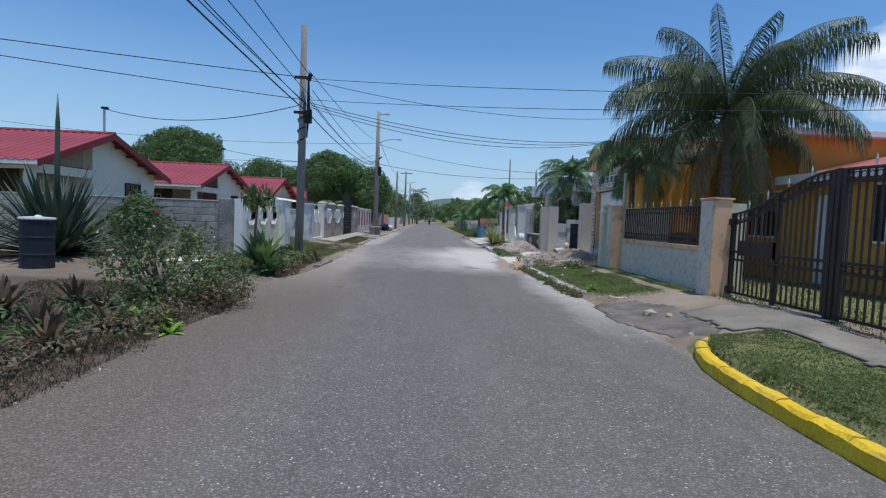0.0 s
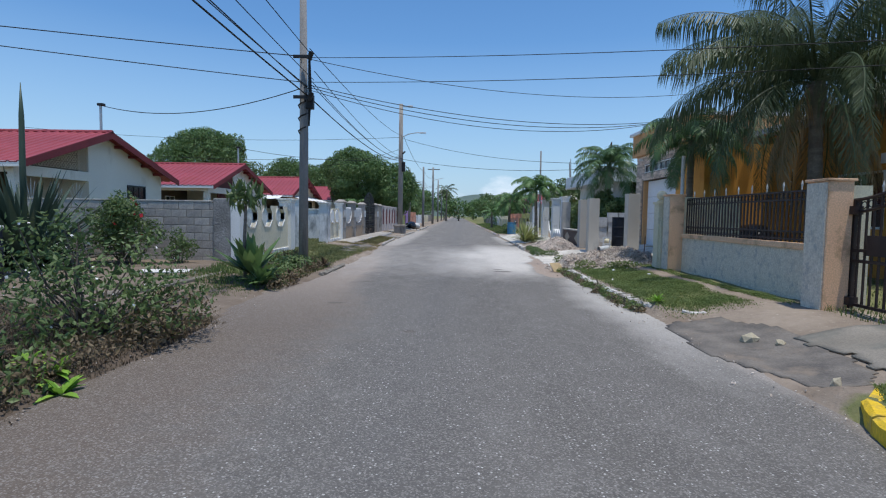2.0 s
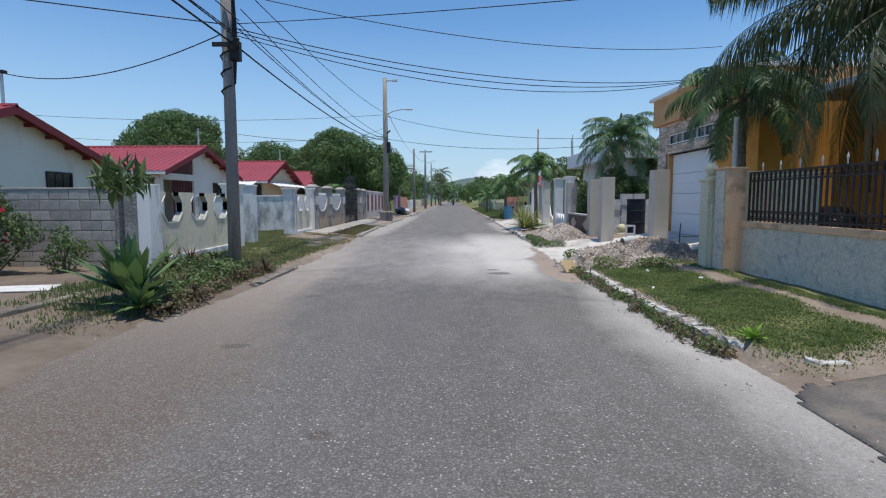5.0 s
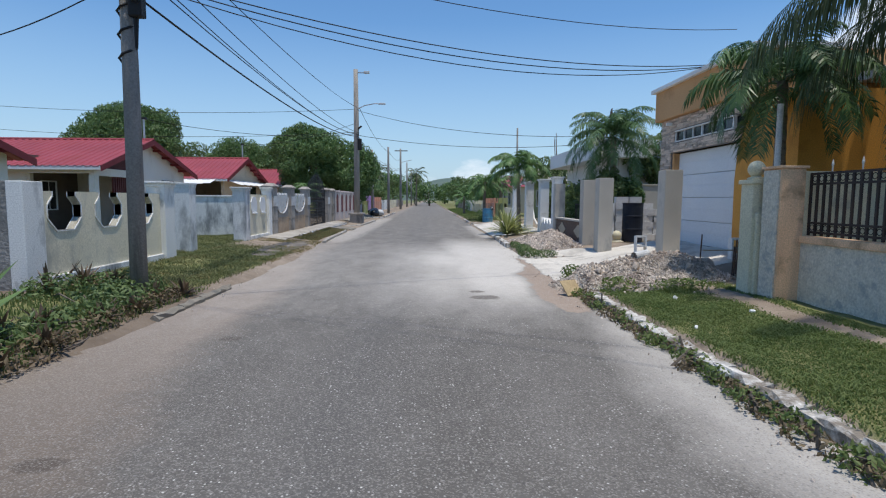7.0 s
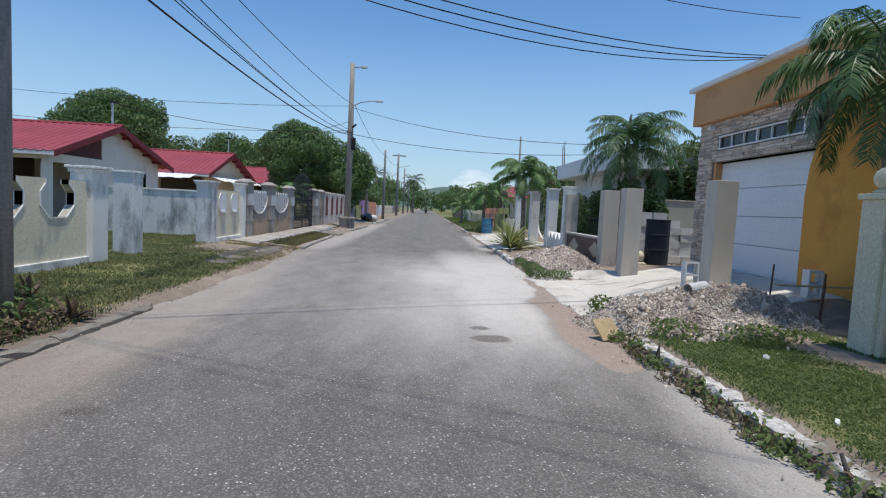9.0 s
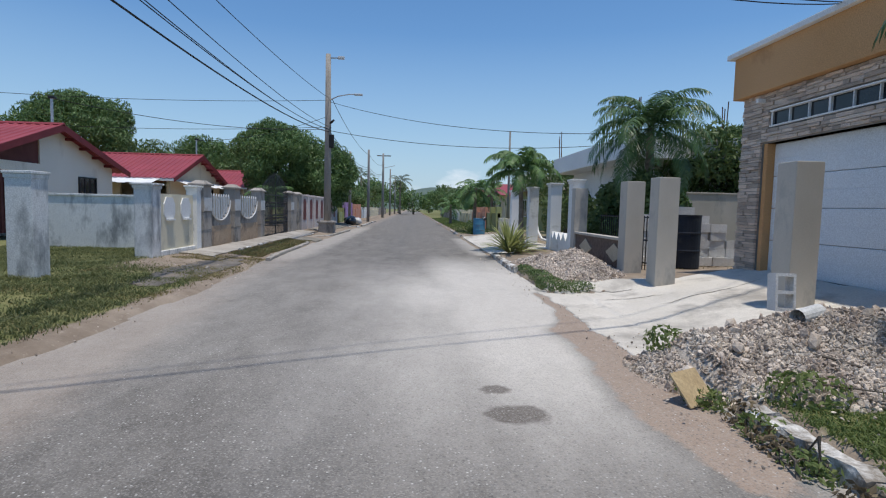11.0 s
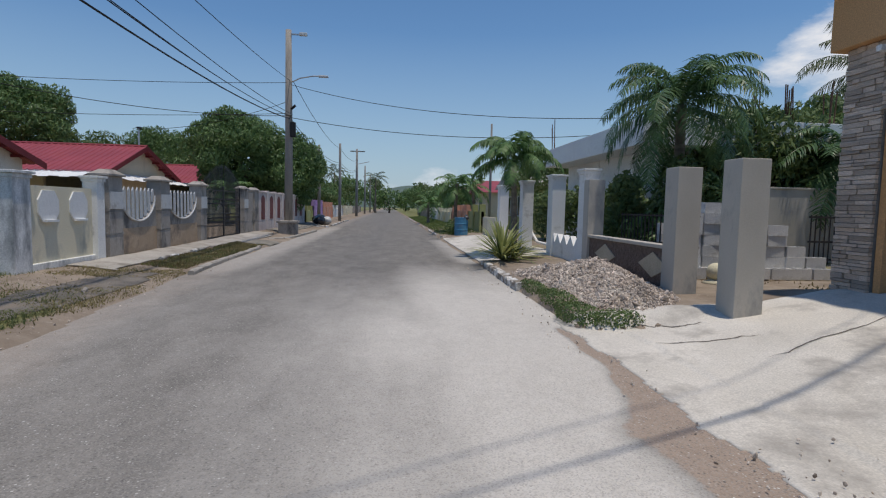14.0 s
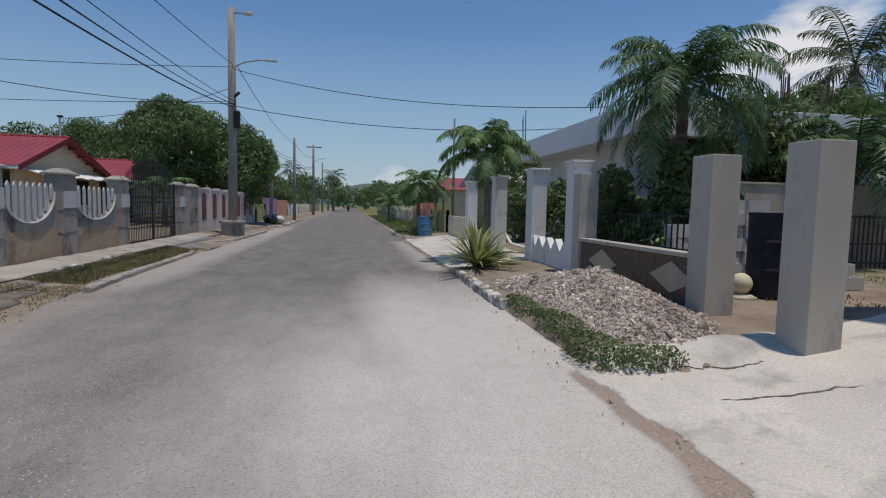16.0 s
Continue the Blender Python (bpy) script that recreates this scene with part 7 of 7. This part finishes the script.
pap = thing("papaya_tree", (-3.42, 13.1, 0.12), "thin young papaya with drooping leaves", "tree")
part("trunk", tube(bmesh.new(), [(-3.42, 13.1, 0.05), (-3.44, 13.12, 1.0), (-3.35, 13.0, 1.85)], [0.045, 0.035, 0.025], 8), M_trunk, pap, smooth=True)
pr = np.random.default_rng(97)
pp, dd = crown_points([(-3.35, 13.0, 1.80, 0.30, 0.30, 0.25), (-3.55, 13.0, 1.68, 0.2, 0.2, 0.2), (-3.15, 12.95, 1.68, 0.2, 0.2, 0.2)], 95, pr, 0.3)
v, f = cards(pp, dd, 0.28, 0.3, pr, droop=1.4)
raw("crown", v, f, M_bushleaf, pap)
for k, (x, y, s) in enumerate(((-2.72, 12.9, 0.34), (-2.7, 13.5, 0.34), (-2.8, 14.6, 0.36), (-4.9, 17.2, 0.5), (-3.6, 17.1, 0.42), (-2.75, 15.3, 0.36), (-2.85, 15.9, 0.38), (-2.7, 16.5, 0.36), (-3.2, 14.2, 0.4), (-3.3, 16.6, 0.38), (-3.7, 16.4, 0.42), (-4.2, 16.5, 0.5), (-3.3, 13.7, 0.35), (-4.4, 16.0, 0.5))):
    rosette("bromeliad", (x, y, float(ground_h(x, y))), 26, s, 0.05, M_croton, "dark spiky bromeliad under the pole", 100 + k, (15, 85), 0.2, group="bromeliads under the pole")
bush("ground_cover", (-3.1, 15.0, 0.1), [(-3.0, 13.2, 0.16, 0.35, 0.7, 0.20), (-3.0, 14.3, 0.16, 0.35, 0.8, 0.18), (-3.2, 15.6, 0.2, 0.5, 0.8, 0.22), (-3.6, 16.4, 0.2, 0.6, 0.5, 0.28), (-4.2, 15.8, 0.2, 0.4, 0.6, 0.3)], 4200, 0.075, M_bushleaf, "low green ground cover round the pole", 112)
bush("ground_cover", (-2.75, 14.6, 0.05), [(-2.66, 13.1, 0.1, 0.2, 0.7, 0.16), (-2.72, 14.4, 0.1, 0.16, 1.0, 0.14), (-2.78, 16.0, 0.1, 0.16, 0.9, 0.14)], 1600, 0.06, M_dryleaf, "dry brown litter at the road edge", 113)

# plants on the right verge
rosette("striped_yucca", (4.2, 29.6, 0.15), 130, 1.65, 0.06, M_yucca, "yellow-striped strap-leaved plant at the kerb", 120, (15, 85), 0.34)
rosette("striped_yucca", (4.6, 30.0, 0.15), 60, 1.2, 0.06, M_yucca, "yellow-striped strap-leaved plant behind the kerb", 121, (18, 80), 0.45)
rosette("kerb_weed", (3.92, 11.05, 0.12), 18, 0.24, 0.05, M_lime, "small green weed on the kerb", 122, (20, 75), 0.3)
wr = random.Random(6)
for k in range(36):
    y = 10.9 + 6.2 * k / 36 + wr.uniform(-0.2, 0.2)
    x = 3.58 + wr.uniform(-0.08, 0.06)
    bush("kerb_weed", (x, y, 0.0), [(x, y, 0.04, wr.uniform(0.08, 0.16), wr.uniform(0.12, 0.28), wr.uniform(0.05, 0.13))], 110, 0.05, M_grass if k % 3 else M_dryleaf, "straggling weed along the white kerb", 230 + k, twigs=3)
bush("creeping_weed", (3.95, 23.8, 0.05), [(3.85, 23.0, 0.10, 0.28, 0.5, 0.14), (3.9, 24.0, 0.12, 0.22, 0.7, 0.14), (3.85, 25.2, 0.12, 0.16, 0.7, 0.12), (4.25, 22.65, 0.1, 0.35, 0.22, 0.13)], 6500, 0.042, M_bushleaf, "creeping green weed at the foot of the gravel", 150)
bush("creeping_weed", (3.95, 17.9, 0.1), [(3.75, 18.1, 0.22, 0.2, 0.25, 0.16), (4.1, 16.6, 0.22, 0.3, 0.25, 0.14), (5.0, 16.3, 0.25, 0.5, 0.3, 0.12)], 1200, 0.06, M_grass, "green weed growing through rubble", 151)
bush("garden_shrub", (4.6, 43.2, 0.15), [(4.6, 43.0, 0.5, 0.5, 0.8, 0.45), (4.5, 42.2, 0.4, 0.35, 0.4, 0.35)], 1500, 0.10, M_bushleaf, "green shrub beside the blue barrel", 152)

# turf
turf("lawn_grass", 90000, (3.75, 5.75), (10.3, 17.3), lambda x, y: turf_mask(x, y) * (0.6 + 0.5 * (wobble(x, y, 1.1, 3) > -0.15)), 0.042, 0.006, M_grass, "short green verge grass", 160, lean=2.6)
turf("corner_grass", 60000, (3.5, 5.0), (0.5, 7.0), lambda x, y: (x > 3.52 + 0.6 * np.clip(y - 5.9, 0, 1.2)) * (x < 5.0) * (0.35 + 0.6 * (wobble(x, y, 1.5, 1) > -0.25)), 0.034, 0.0055, M_grass, "short green grass behind the yellow kerb", 161, lean=2.6)
turf("gate_grass", 3500, (5.65, 6.6), (3.0, 10.0), lambda x, y: 0.7 + 0 * x, 0.08, 0.006, M_grass, "grass growing under the gate", 162)
M_lawn = leaf("dull_lawn_grass", (0.095, 0.128, 0.048), (0.235, 0.240, 0.108), 0.7, 0.4)
turf("lawn_grass", 120000, (-9.8, -2.7), (16.7, 30.4), lambda x, y: turf_mask(x, y) * (0.4 + 0.6 * (wobble(x, y, 0.8, 2) > -0.3)) * smooth01(-10, -5, x + 2), 0.075, 0.008, M_lawn, "unmown dull green lawn grass", 163, lean=2.2)
turf("dry_grass", 40000, (-4.8, -2.6), (16.6, 27.8), lambda x, y: 0.06 + 0.75 * smooth01(0.0, 0.35, wobble(x, y, 0.9, 5)), 0.045, 0.006, M_drygrass, "dry yellow verge grass", 164, lean=2.5)
turf("strip_grass", 16000, (-4.0, -2.9), (28.0, 35.3), lambda x, y: smooth01(-3.95, -3.85, x) * (x < -2.98) * 0.9, 0.07, 0.008, M_drygrass, "dry grass strip by the kerb", 165)
turf("strip_grass", 5000, (-4.0, -2.9), (28.0, 35.3), lambda x, y: smooth01(-3.95, -3.85, x) * (x < -2.98) * 0.7, 0.06, 0.008, M_grass, "green grass strip by the kerb", 166)
turf("verge_grass", 42000, (-5.4, -2.25), (1.8, 9.6), lambda x, y: (x < XL + 0.12 + 0.1 * wobble(y * 3, y)) * 0.85, 0.075, 0.005, M_deadgrass, "dead brown tangled verge grass", 167, lean=2.0)
turf("verge_grass", 8000, (-5.4, -2.5), (1.8, 9.4), lambda x, y: (x < XL - 0.05) * 0.8, 0.065, 0.005, M_grass, "green tangled verge grass", 168)
turf("bed_grass", 7000, (-4.7, -2.6), (12.5, 17.2), lambda x, y: (x < XL + 0.05) * 0.8, 0.13, 0.007, M_grass, "grass among the plants", 169)
turf("drive_grass", 3500, (-4.6, -2.8), (11.6, 13.6), lambda x, y: np.exp(-((x + 3.5) / 0.4) ** 2) * 0.9, 0.06, 0.006, M_grass, "thin grass strip by the earth drive", 170)
turf("far_grass", 14000, (3.85, 6.0), (43.0, 90.0), lambda x, y: 0.8 + 0 * x, 0.12, 0.016, M_grass, "green verge grass down the road", 171)
turf("yard_grass", 9000, (6.3, 9.6), (4.0, 15.3), lambda x, y: 0.7 + 0 * x, 0.06, 0.008, M_grass, "short lawn behind the gate", 172)
turf("yard_grass", 4500, (6.2, 12.0), (23.4, 29.4), lambda x, y: 0.5 * (wobble(x, y, 1.0, 4) > 0), 0.07, 0.009, M_drygrass, "dry grass in the yard", 173)

# ---- rubble, blocks, drums and small things ----


def rock_variants(k, seed):
    out = []
    for i in range(k):
        bm = bmesh.new()
        bmesh.ops.create_icosphere(bm, subdivisions=1, radius=0.5)
        rng = random.Random(seed + i)
        for v in bm.verts:
            v.co *= rng.uniform(0.62, 1.15)
        bm.verts.ensure_lookup_table()
        bm.verts.index_update()
        out.append((np.array([v.co[:] for v in bm.verts]), np.array([[v.index for v in f.verts] for f in bm.faces])))
        bm.free()
    return out


ROCKS = rock_variants(6, 77)


def rocks(points, sizes, rng, flat=0.34):
    vs, fs, off = [], [], 0
    for p, s in zip(points, sizes):
        v, f = ROCKS[rng.integers(len(ROCKS))]
        q = Euler(rng.uniform(0, 6.28, 3)).to_matrix()
        w = (v * np.array([1.0, 0.75, flat])) @ np.array(q).T * s + p
        vs.append(w)
        fs.append(f + off)
        off += len(v)
    return np.concatenate(vs), np.concatenate(fs)


def heap(name, loc, shape, xr, yr, n, size, mat, fines, label, seed, big=()):
    """A loose heap: a mound of fines covered by broken stones. shape(x, y): its height over the ground."""
    t = thing(name, loc, label, "rubble heap")
    xs, ys = np.arange(xr[0], xr[1] + 0.01, 0.09), np.arange(yr[0], yr[1] + 0.01, 0.09)
    gx, gy = np.meshgrid(xs, ys)
    hh = shape(gx, gy)
    gz = ground_h(gx, gy) + hh - 0.03 + 0.02 * wobble(gx, gy, 6.0) * (hh > 0.03)
    nx = len(xs)
    i = (np.arange(len(ys) - 1)[:, None] * nx + np.arange(nx - 1)[None, :]).ravel()
    raw("mound", np.column_stack([gx.ravel(), gy.ravel(), gz.ravel()]), np.column_stack([i, i + 1, i + nx + 1, i + nx]), fines, t, smooth=True)
    rng = np.random.default_rng(seed)
    x, y = rng.uniform(*xr, n * 3), rng.uniform(*yr, n * 3)
    h = shape(x, y)
    keep = (h > 0.012 + 0.03 * rng.random(n * 3))
    x, y, h = x[keep][:n], y[keep][:n], h[keep][:n]
    s = size * rng.lognormal(0, 0.45, len(x))
    pts = np.column_stack([x, y, ground_h(x, y) + h + s * 0.12 - 0.02])
    v, f = rocks(pts, s, rng)
    o = raw("rubble", v, f, mat, t)
    tagged(o, kind="stuff")
    for bx, by, bs in big:
        v, f = rocks([np.array([bx, by, float(ground_h(bx, by) + shape(np.array(bx), np.array(by))) + bs * 0.2])], [bs], rng, 0.8)
        raw("chunk", v, f, mat, t)
    return t


def shape1(x, y):
    a = 0.42 * np.exp(-((x - 4.75) / 0.85) ** 2 - ((y - 17.75) / 0.62) ** 2) + 0.30 * np.exp(-((x - 5.6) / 0.6) ** 2 - ((y - 17.4) / 0.6) ** 2)
    b = 0.22 * np.exp(-((x - 3.75) / 0.45) ** 2 - ((y - 17.7) / 0.65) ** 2) + 0.15 * np.exp(-((x - 4.6) / 0.7) ** 2 - ((y - 16.8) / 0.5) ** 2)
    return np.maximum(0, a + b - 0.05)


def shape2(x, y):
    a = 0.46 * np.exp(-((x - 4.95) / 0.62) ** 2 - ((y - 25.3) / 1.25) ** 2) + 0.22 * np.exp(-((x - 4.7) / 0.6) ** 2 - ((y - 23.7) / 0.75) ** 2) + 0.16 * np.exp(-((x - 4.5) / 0.6) ** 2 - ((y - 27.0) / 0.8) ** 2)
    return np.maximum(0, a - 0.04) * smooth01(5.72, 5.5, x)


heap("rubble_heap", (4.7, 17.6, 0.15), shape1, (3.2, 6.7), (16.1, 19.1), 22000, 0.030, M_rubble, M_mound, "heap of broken pale concrete rubble on the verge", 201,
     ((4.59, 18.45, 0.26), (4.35, 18.0, 0.16), (4.0, 17.3, 0.14), (5.2, 17.9, 0.18), (6.1, 17.7, 0.34), (4.6, 17.2, 0.17), (5.4, 17.0, 0.15), (3.6, 17.35, 0.16)))
heap("gravel_heap", (4.8, 25.0, 0.15), shape2, (3.7, 5.75), (22.5, 28.3), 14000, 0.035, M_gravel, M_mound, "heap of crushed grey-white stone before the wall", 202)
lr = np.random.default_rng(203)
xx, yy = lr.uniform(2.9, 6.0, 260), lr.uniform(15.6, 19.3, 260)
keep = (np.abs(xx - 4.2) + np.abs(yy - 17.6) * 0.8 > 0.9) & (xx > 3.15)
xx, yy = xx[keep], yy[keep]
v, f = rocks(np.column_stack([xx, yy, np.maximum(ground_h(xx, yy), 0) + 0.02]), 0.028 * lr.lognormal(0, 0.4, len(xx)), lr)
tagged(raw("scattered_rubble", v, f, M_rubble), "small loose stones scattered round the rubble", "stones", "", "stuff")
xx = np.concatenate([lr.uniform(3.2, 3.75, 260), lr.uniform(-2.9, -2.2, 260), lr.uniform(-4.6, -2.6, 160)])
yy = np.concatenate([lr.uniform(6.5, 30, 260), lr.uniform(3, 30, 260), lr.uniform(24.5, 29.0, 160)])
v, f = rocks(np.column_stack([xx, yy, np.maximum(ground_h(xx, yy), -0.005) + 0.008]), 0.022 * lr.lognormal(0, 0.5, len(xx)), lr)
tagged(raw("road_grit", v, f, M_gravel), "loose grit along the road edges", "grit", "", "stuff")
for x, y, s, m in ((-3.2, 24.6, 0.16, M_greyfence), (4.55, 15.6, 0.09, M_clean), (5.05, 14.6, 0.10, M_clean), (4.2, 8.9, 0.22, M_straw), (4.4, 8.65, 0.16, M_straw), (4.05, 7.25, 0.16, M_straw), (4.1, 14.1, 0.07, M_clean)):
    v, f = rocks([np.array([x, y, float(ground_h(x, y)) + s * 0.15])], [s], lr, 0.6)
    tagged(raw("loose_stone", v, f, m), "loose broken stone lying on the verge", "stone")


def hollow_block(loc, rz=0.0, rx=0.0, label="grey hollow concrete block", group="hollow blocks"):
    bm = bmesh.new()
    for a in (-0.185, 0.0, 0.185):
        box(bm, a - 0.0175, a + 0.0175, -0.075, 0.075, 0, 0.2)
    box(bm, -0.2, 0.2, -0.1, -0.075, 0, 0.2)
    box(bm, -0.2, 0.2, 0.075, 0.1, 0, 0.2)
    ob = solid("hollow_block", bm, M_blockpale, label, "block", group=group)
    ob.matrix_basis = pose(*loc, rx, 0, rz)
    return ob


M_blockpale = surf("pale_concrete_block", (0.60, 0.59, 0.57), (0.70, 0.69, 0.665), 3.0, 0.95, 0.35, 60, ((0.36, 0.34, 0.31), 0.3, 2.0), vary=0.12)
hb = hollow_block((5.28, 18.5, 0.58), 0, 0, "hollow concrete block standing on end in rubble")
hb.matrix_basis = pose(5.12, 18.3, 0.70, 0, 96, 78)
hb2 = hollow_block((6.95, 18.1, 0.5), 0, 0, "hollow concrete block standing on end by the wall")
hb2.matrix_basis = pose(6.9, 18.15, 0.66, 0, 90, 80)
proto = hollow_block((8.3, 26.4, float(ground_h(8.3, 26.4))), 0, 0, "grey hollow block in a stacked pile", "stacked blocks")
pr2 = random.Random(12)
for col in range(8):
    top_rows = (5, 6, 7, 7, 6, 5, 3, 2)[col]
    for row in range(top_rows):
        for dep in range(1 if row else 2):
            if col == row == dep == 0:
                continue
            copy_thing(proto, pose(6.55 + col * 0.42 + pr2.uniform(-0.02, 0.02), 25.75 - dep * 0.22 + pr2.uniform(-0.03, 0.03), 0.27 + row * 0.202, 0, 0, pr2.uniform(-4, 4)))
proto.matrix_basis = pose(6.55, 25.75, 0.27, 0, 0, 2)


def drum(name, x, y, z, r, h, mat, label, lid=None, lid_label=""):
    d = thing(name, (x, y, z), label, "drum")
    prof = [(r * 0.96, z), (r, z + 0.03)]
    for u in (0.33, 0.66):
        prof += [(r, z + h * u - 0.03), (r * 1.035, z + h * u), (r, z + h * u + 0.03)]
    prof += [(r, z + h - 0.05), (r * 1.03, z + h - 0.03), (r * 1.03, z + h), (r * 0.96, z + h), (r * 0.94, z + h - 0.03)]
    part("body", lathe(bmesh.new(), x, y, prof, 28), mat, d, smooth=False)
    if lid:
        part("lid", lathe(bmesh.new(), x, y, [(r * 1.06, z + h), (r * 1.08, z + h + 0.02), (r * 1.04, z + h + 0.045), (r * 0.3, z + h + 0.06)], 28), lid, d, lid_label)
    return d


drum("water_drum", -7.1, 11.25, 0.10, 0.29, 1.02, M_tank, "black plastic drum with a pale lid on bare earth", M_pale, "pale flat lid")
bagl = thing("plastic_bag", (-7.05, 11.2, 1.12), "crumpled white plastic bag on the drum lid", "bag")
v, f = rocks([np.array([-7.05, 11.2, 1.15])], [0.2], np.random.default_rng(3), 0.4)
raw("film", v, f, M_clean, bagl)
drum("water_tank", 7.48, 24.95, 0.27, 0.31, 1.22, M_tank, "dark blue-black plastic drum in the yard")
drum("rain_barrel", 4.75, 41.75, 0.15, 0.32, 0.88, M_bluebarrel, "faded blue plastic barrel on the verge")
bg = thing("bin_bag", (4.95, 41.7, 1.0), "black bin bag hanging over the barrel rim", "bag")
v, f = rocks([np.array([4.98, 41.6, 1.02])], [0.42], np.random.default_rng(5), 0.7)
raw("film", v, f, M_bag, bg)
for k, (x, y, s) in enumerate(((-3.7, 55.3, 0.9), (-3.3, 56.2, 0.8), (-3.9, 56.8, 1.0))):
    b = thing("bin_bag", (x, y, 0.2), "full black bin bag dumped by the kerb", "bag", "dumped bin bags")
    bm = bmesh.new()
    bmesh.ops.create_icosphere(bm, subdivisions=3, radius=s * 0.5, matrix=Matrix.Translation((x, y, 0.12 + s * 0.30)))
    for q in bm.verts:
        d = q.co - Vector((x, y, 0.12 + s * 0.3))
        q.co = Vector((x, y, 0.12 + s * 0.3)) + Vector((d.x, d.y, d.z * 0.75)) * (1 + 0.22 * noise.noise(q.co * 3.1))
    part("sack", bm, M_bag if k != 1 else M_pale, b, smooth=True)

# debris
def flat_scrap(name, x, y, w, d, rz, rx, mat, label, lift=0.02):
    ob = solid(name, B(-w / 2, w / 2, -d / 2, d / 2, -0.008, 0.008, 0.003), mat, label, "debris")
    ob.matrix_basis = pose(x, y, float(ground_h(x, y)) + lift, rx, 0, rz)
    return ob


flat_scrap("board", -5.3, 13.55, 1.0, 0.45, 12, 2, M_paper, "pale flat board lying on bare earth", 0.03)
flat_scrap("cardboard", 3.45, 17.0, 0.34, 0.30, 30, 48, M_card, "torn piece of brown cardboard on rubble", 0.16)
flat_scrap("plank", 6.7, 17.75, 1.35, 0.10, 3, 0, M_card, "weathered plank lying across rubble", 0.36)
for k, (x, y, l) in enumerate(((6.05, 17.9, 0.75), (6.35, 17.3, 0.7), (6.5, 17.5, 0.65), (6.2, 17.1, 0.6))):
    r = solid("rebar_stake", tube(bmesh.new(), [(x, y, 0.2), (x + 0.03, y, 0.2 + l)], 0.012, 6), M_rust, "rusty reinforcing bar standing in the ground", "rebar", group="rebar stakes")
pp2 = thing("broken_pipe", (4.95, 17.85, 0.6), "short piece of broken pale pipe on the rubble", "pipe")
part("barrel", tube(bmesh.new(), [(4.70, 17.55, 0.58), (4.98, 17.65, 0.62)], 0.075, 14, False), M_pale, pp2)
hose = thing("white_hose", (6.1, 33.6, 0.4), "white curved pipe leaning inside the fence", "pipe")
part("pipe", tube(bmesh.new(), [(6.1, 34.2, 1.2), (6.12, 33.9, 0.7), (6.2, 33.5, 0.42), (6.4, 32.8, 0.36), (6.7, 32.0, 0.36)], 0.05, 8), M_clean, hose, smooth=True)
bucket = thing("stone_ball", (6.98, 24.9, 0.25), "cream concrete ball finial set on the ground", "ornament")
part("ball", lathe(bmesh.new(), 6.98, 24.9, [(0.2, 0.25), (0.22, 0.28), (0.1, 0.33)] + [(0.15 * math.sin(math.pi * k / 10 + 0.01), 0.47 - 0.15 * math.cos(math.pi * k / 10)) for k in range(1, 11)], 20), M_creampil, bucket, smooth=True)
fg = thing("iron_fence", (6.1, 26, 0.3), "black scrolled iron railing standing in the garden", "railing")
for k in range(20):
    y = 24.4 + 0.15 * k
    part("bar", B(6.29, 6.31, y - 0.008, y + 0.008, 0.25, 1.45), M_black, fg)
for z in (0.4, 0.9, 1.4):
    part("rail", B(6.285, 6.315, 24.35, 27.3, z, z + 0.03), M_black, fg)
tp = thing("covered_heap", (8.1, 16.2, 0.35), "dark sheet draped over a rounded yard heap", "heap")
bm = bmesh.new()
bmesh.ops.create_icosphere(bm, subdivisions=3, radius=0.62, matrix=Matrix.Translation((8.1, 16.2, 0.75)))
for q in bm.verts:
    d = q.co - Vector((8.1, 16.2, 0.75))
    q.co = Vector((8.1, 16.2, 0.75)) + Vector((d.x, d.y * 1.15, d.z)) * (1 + 0.12 * noise.noise(q.co * 2.6))
part("sheet", bm, M_bag, tp, smooth=True)
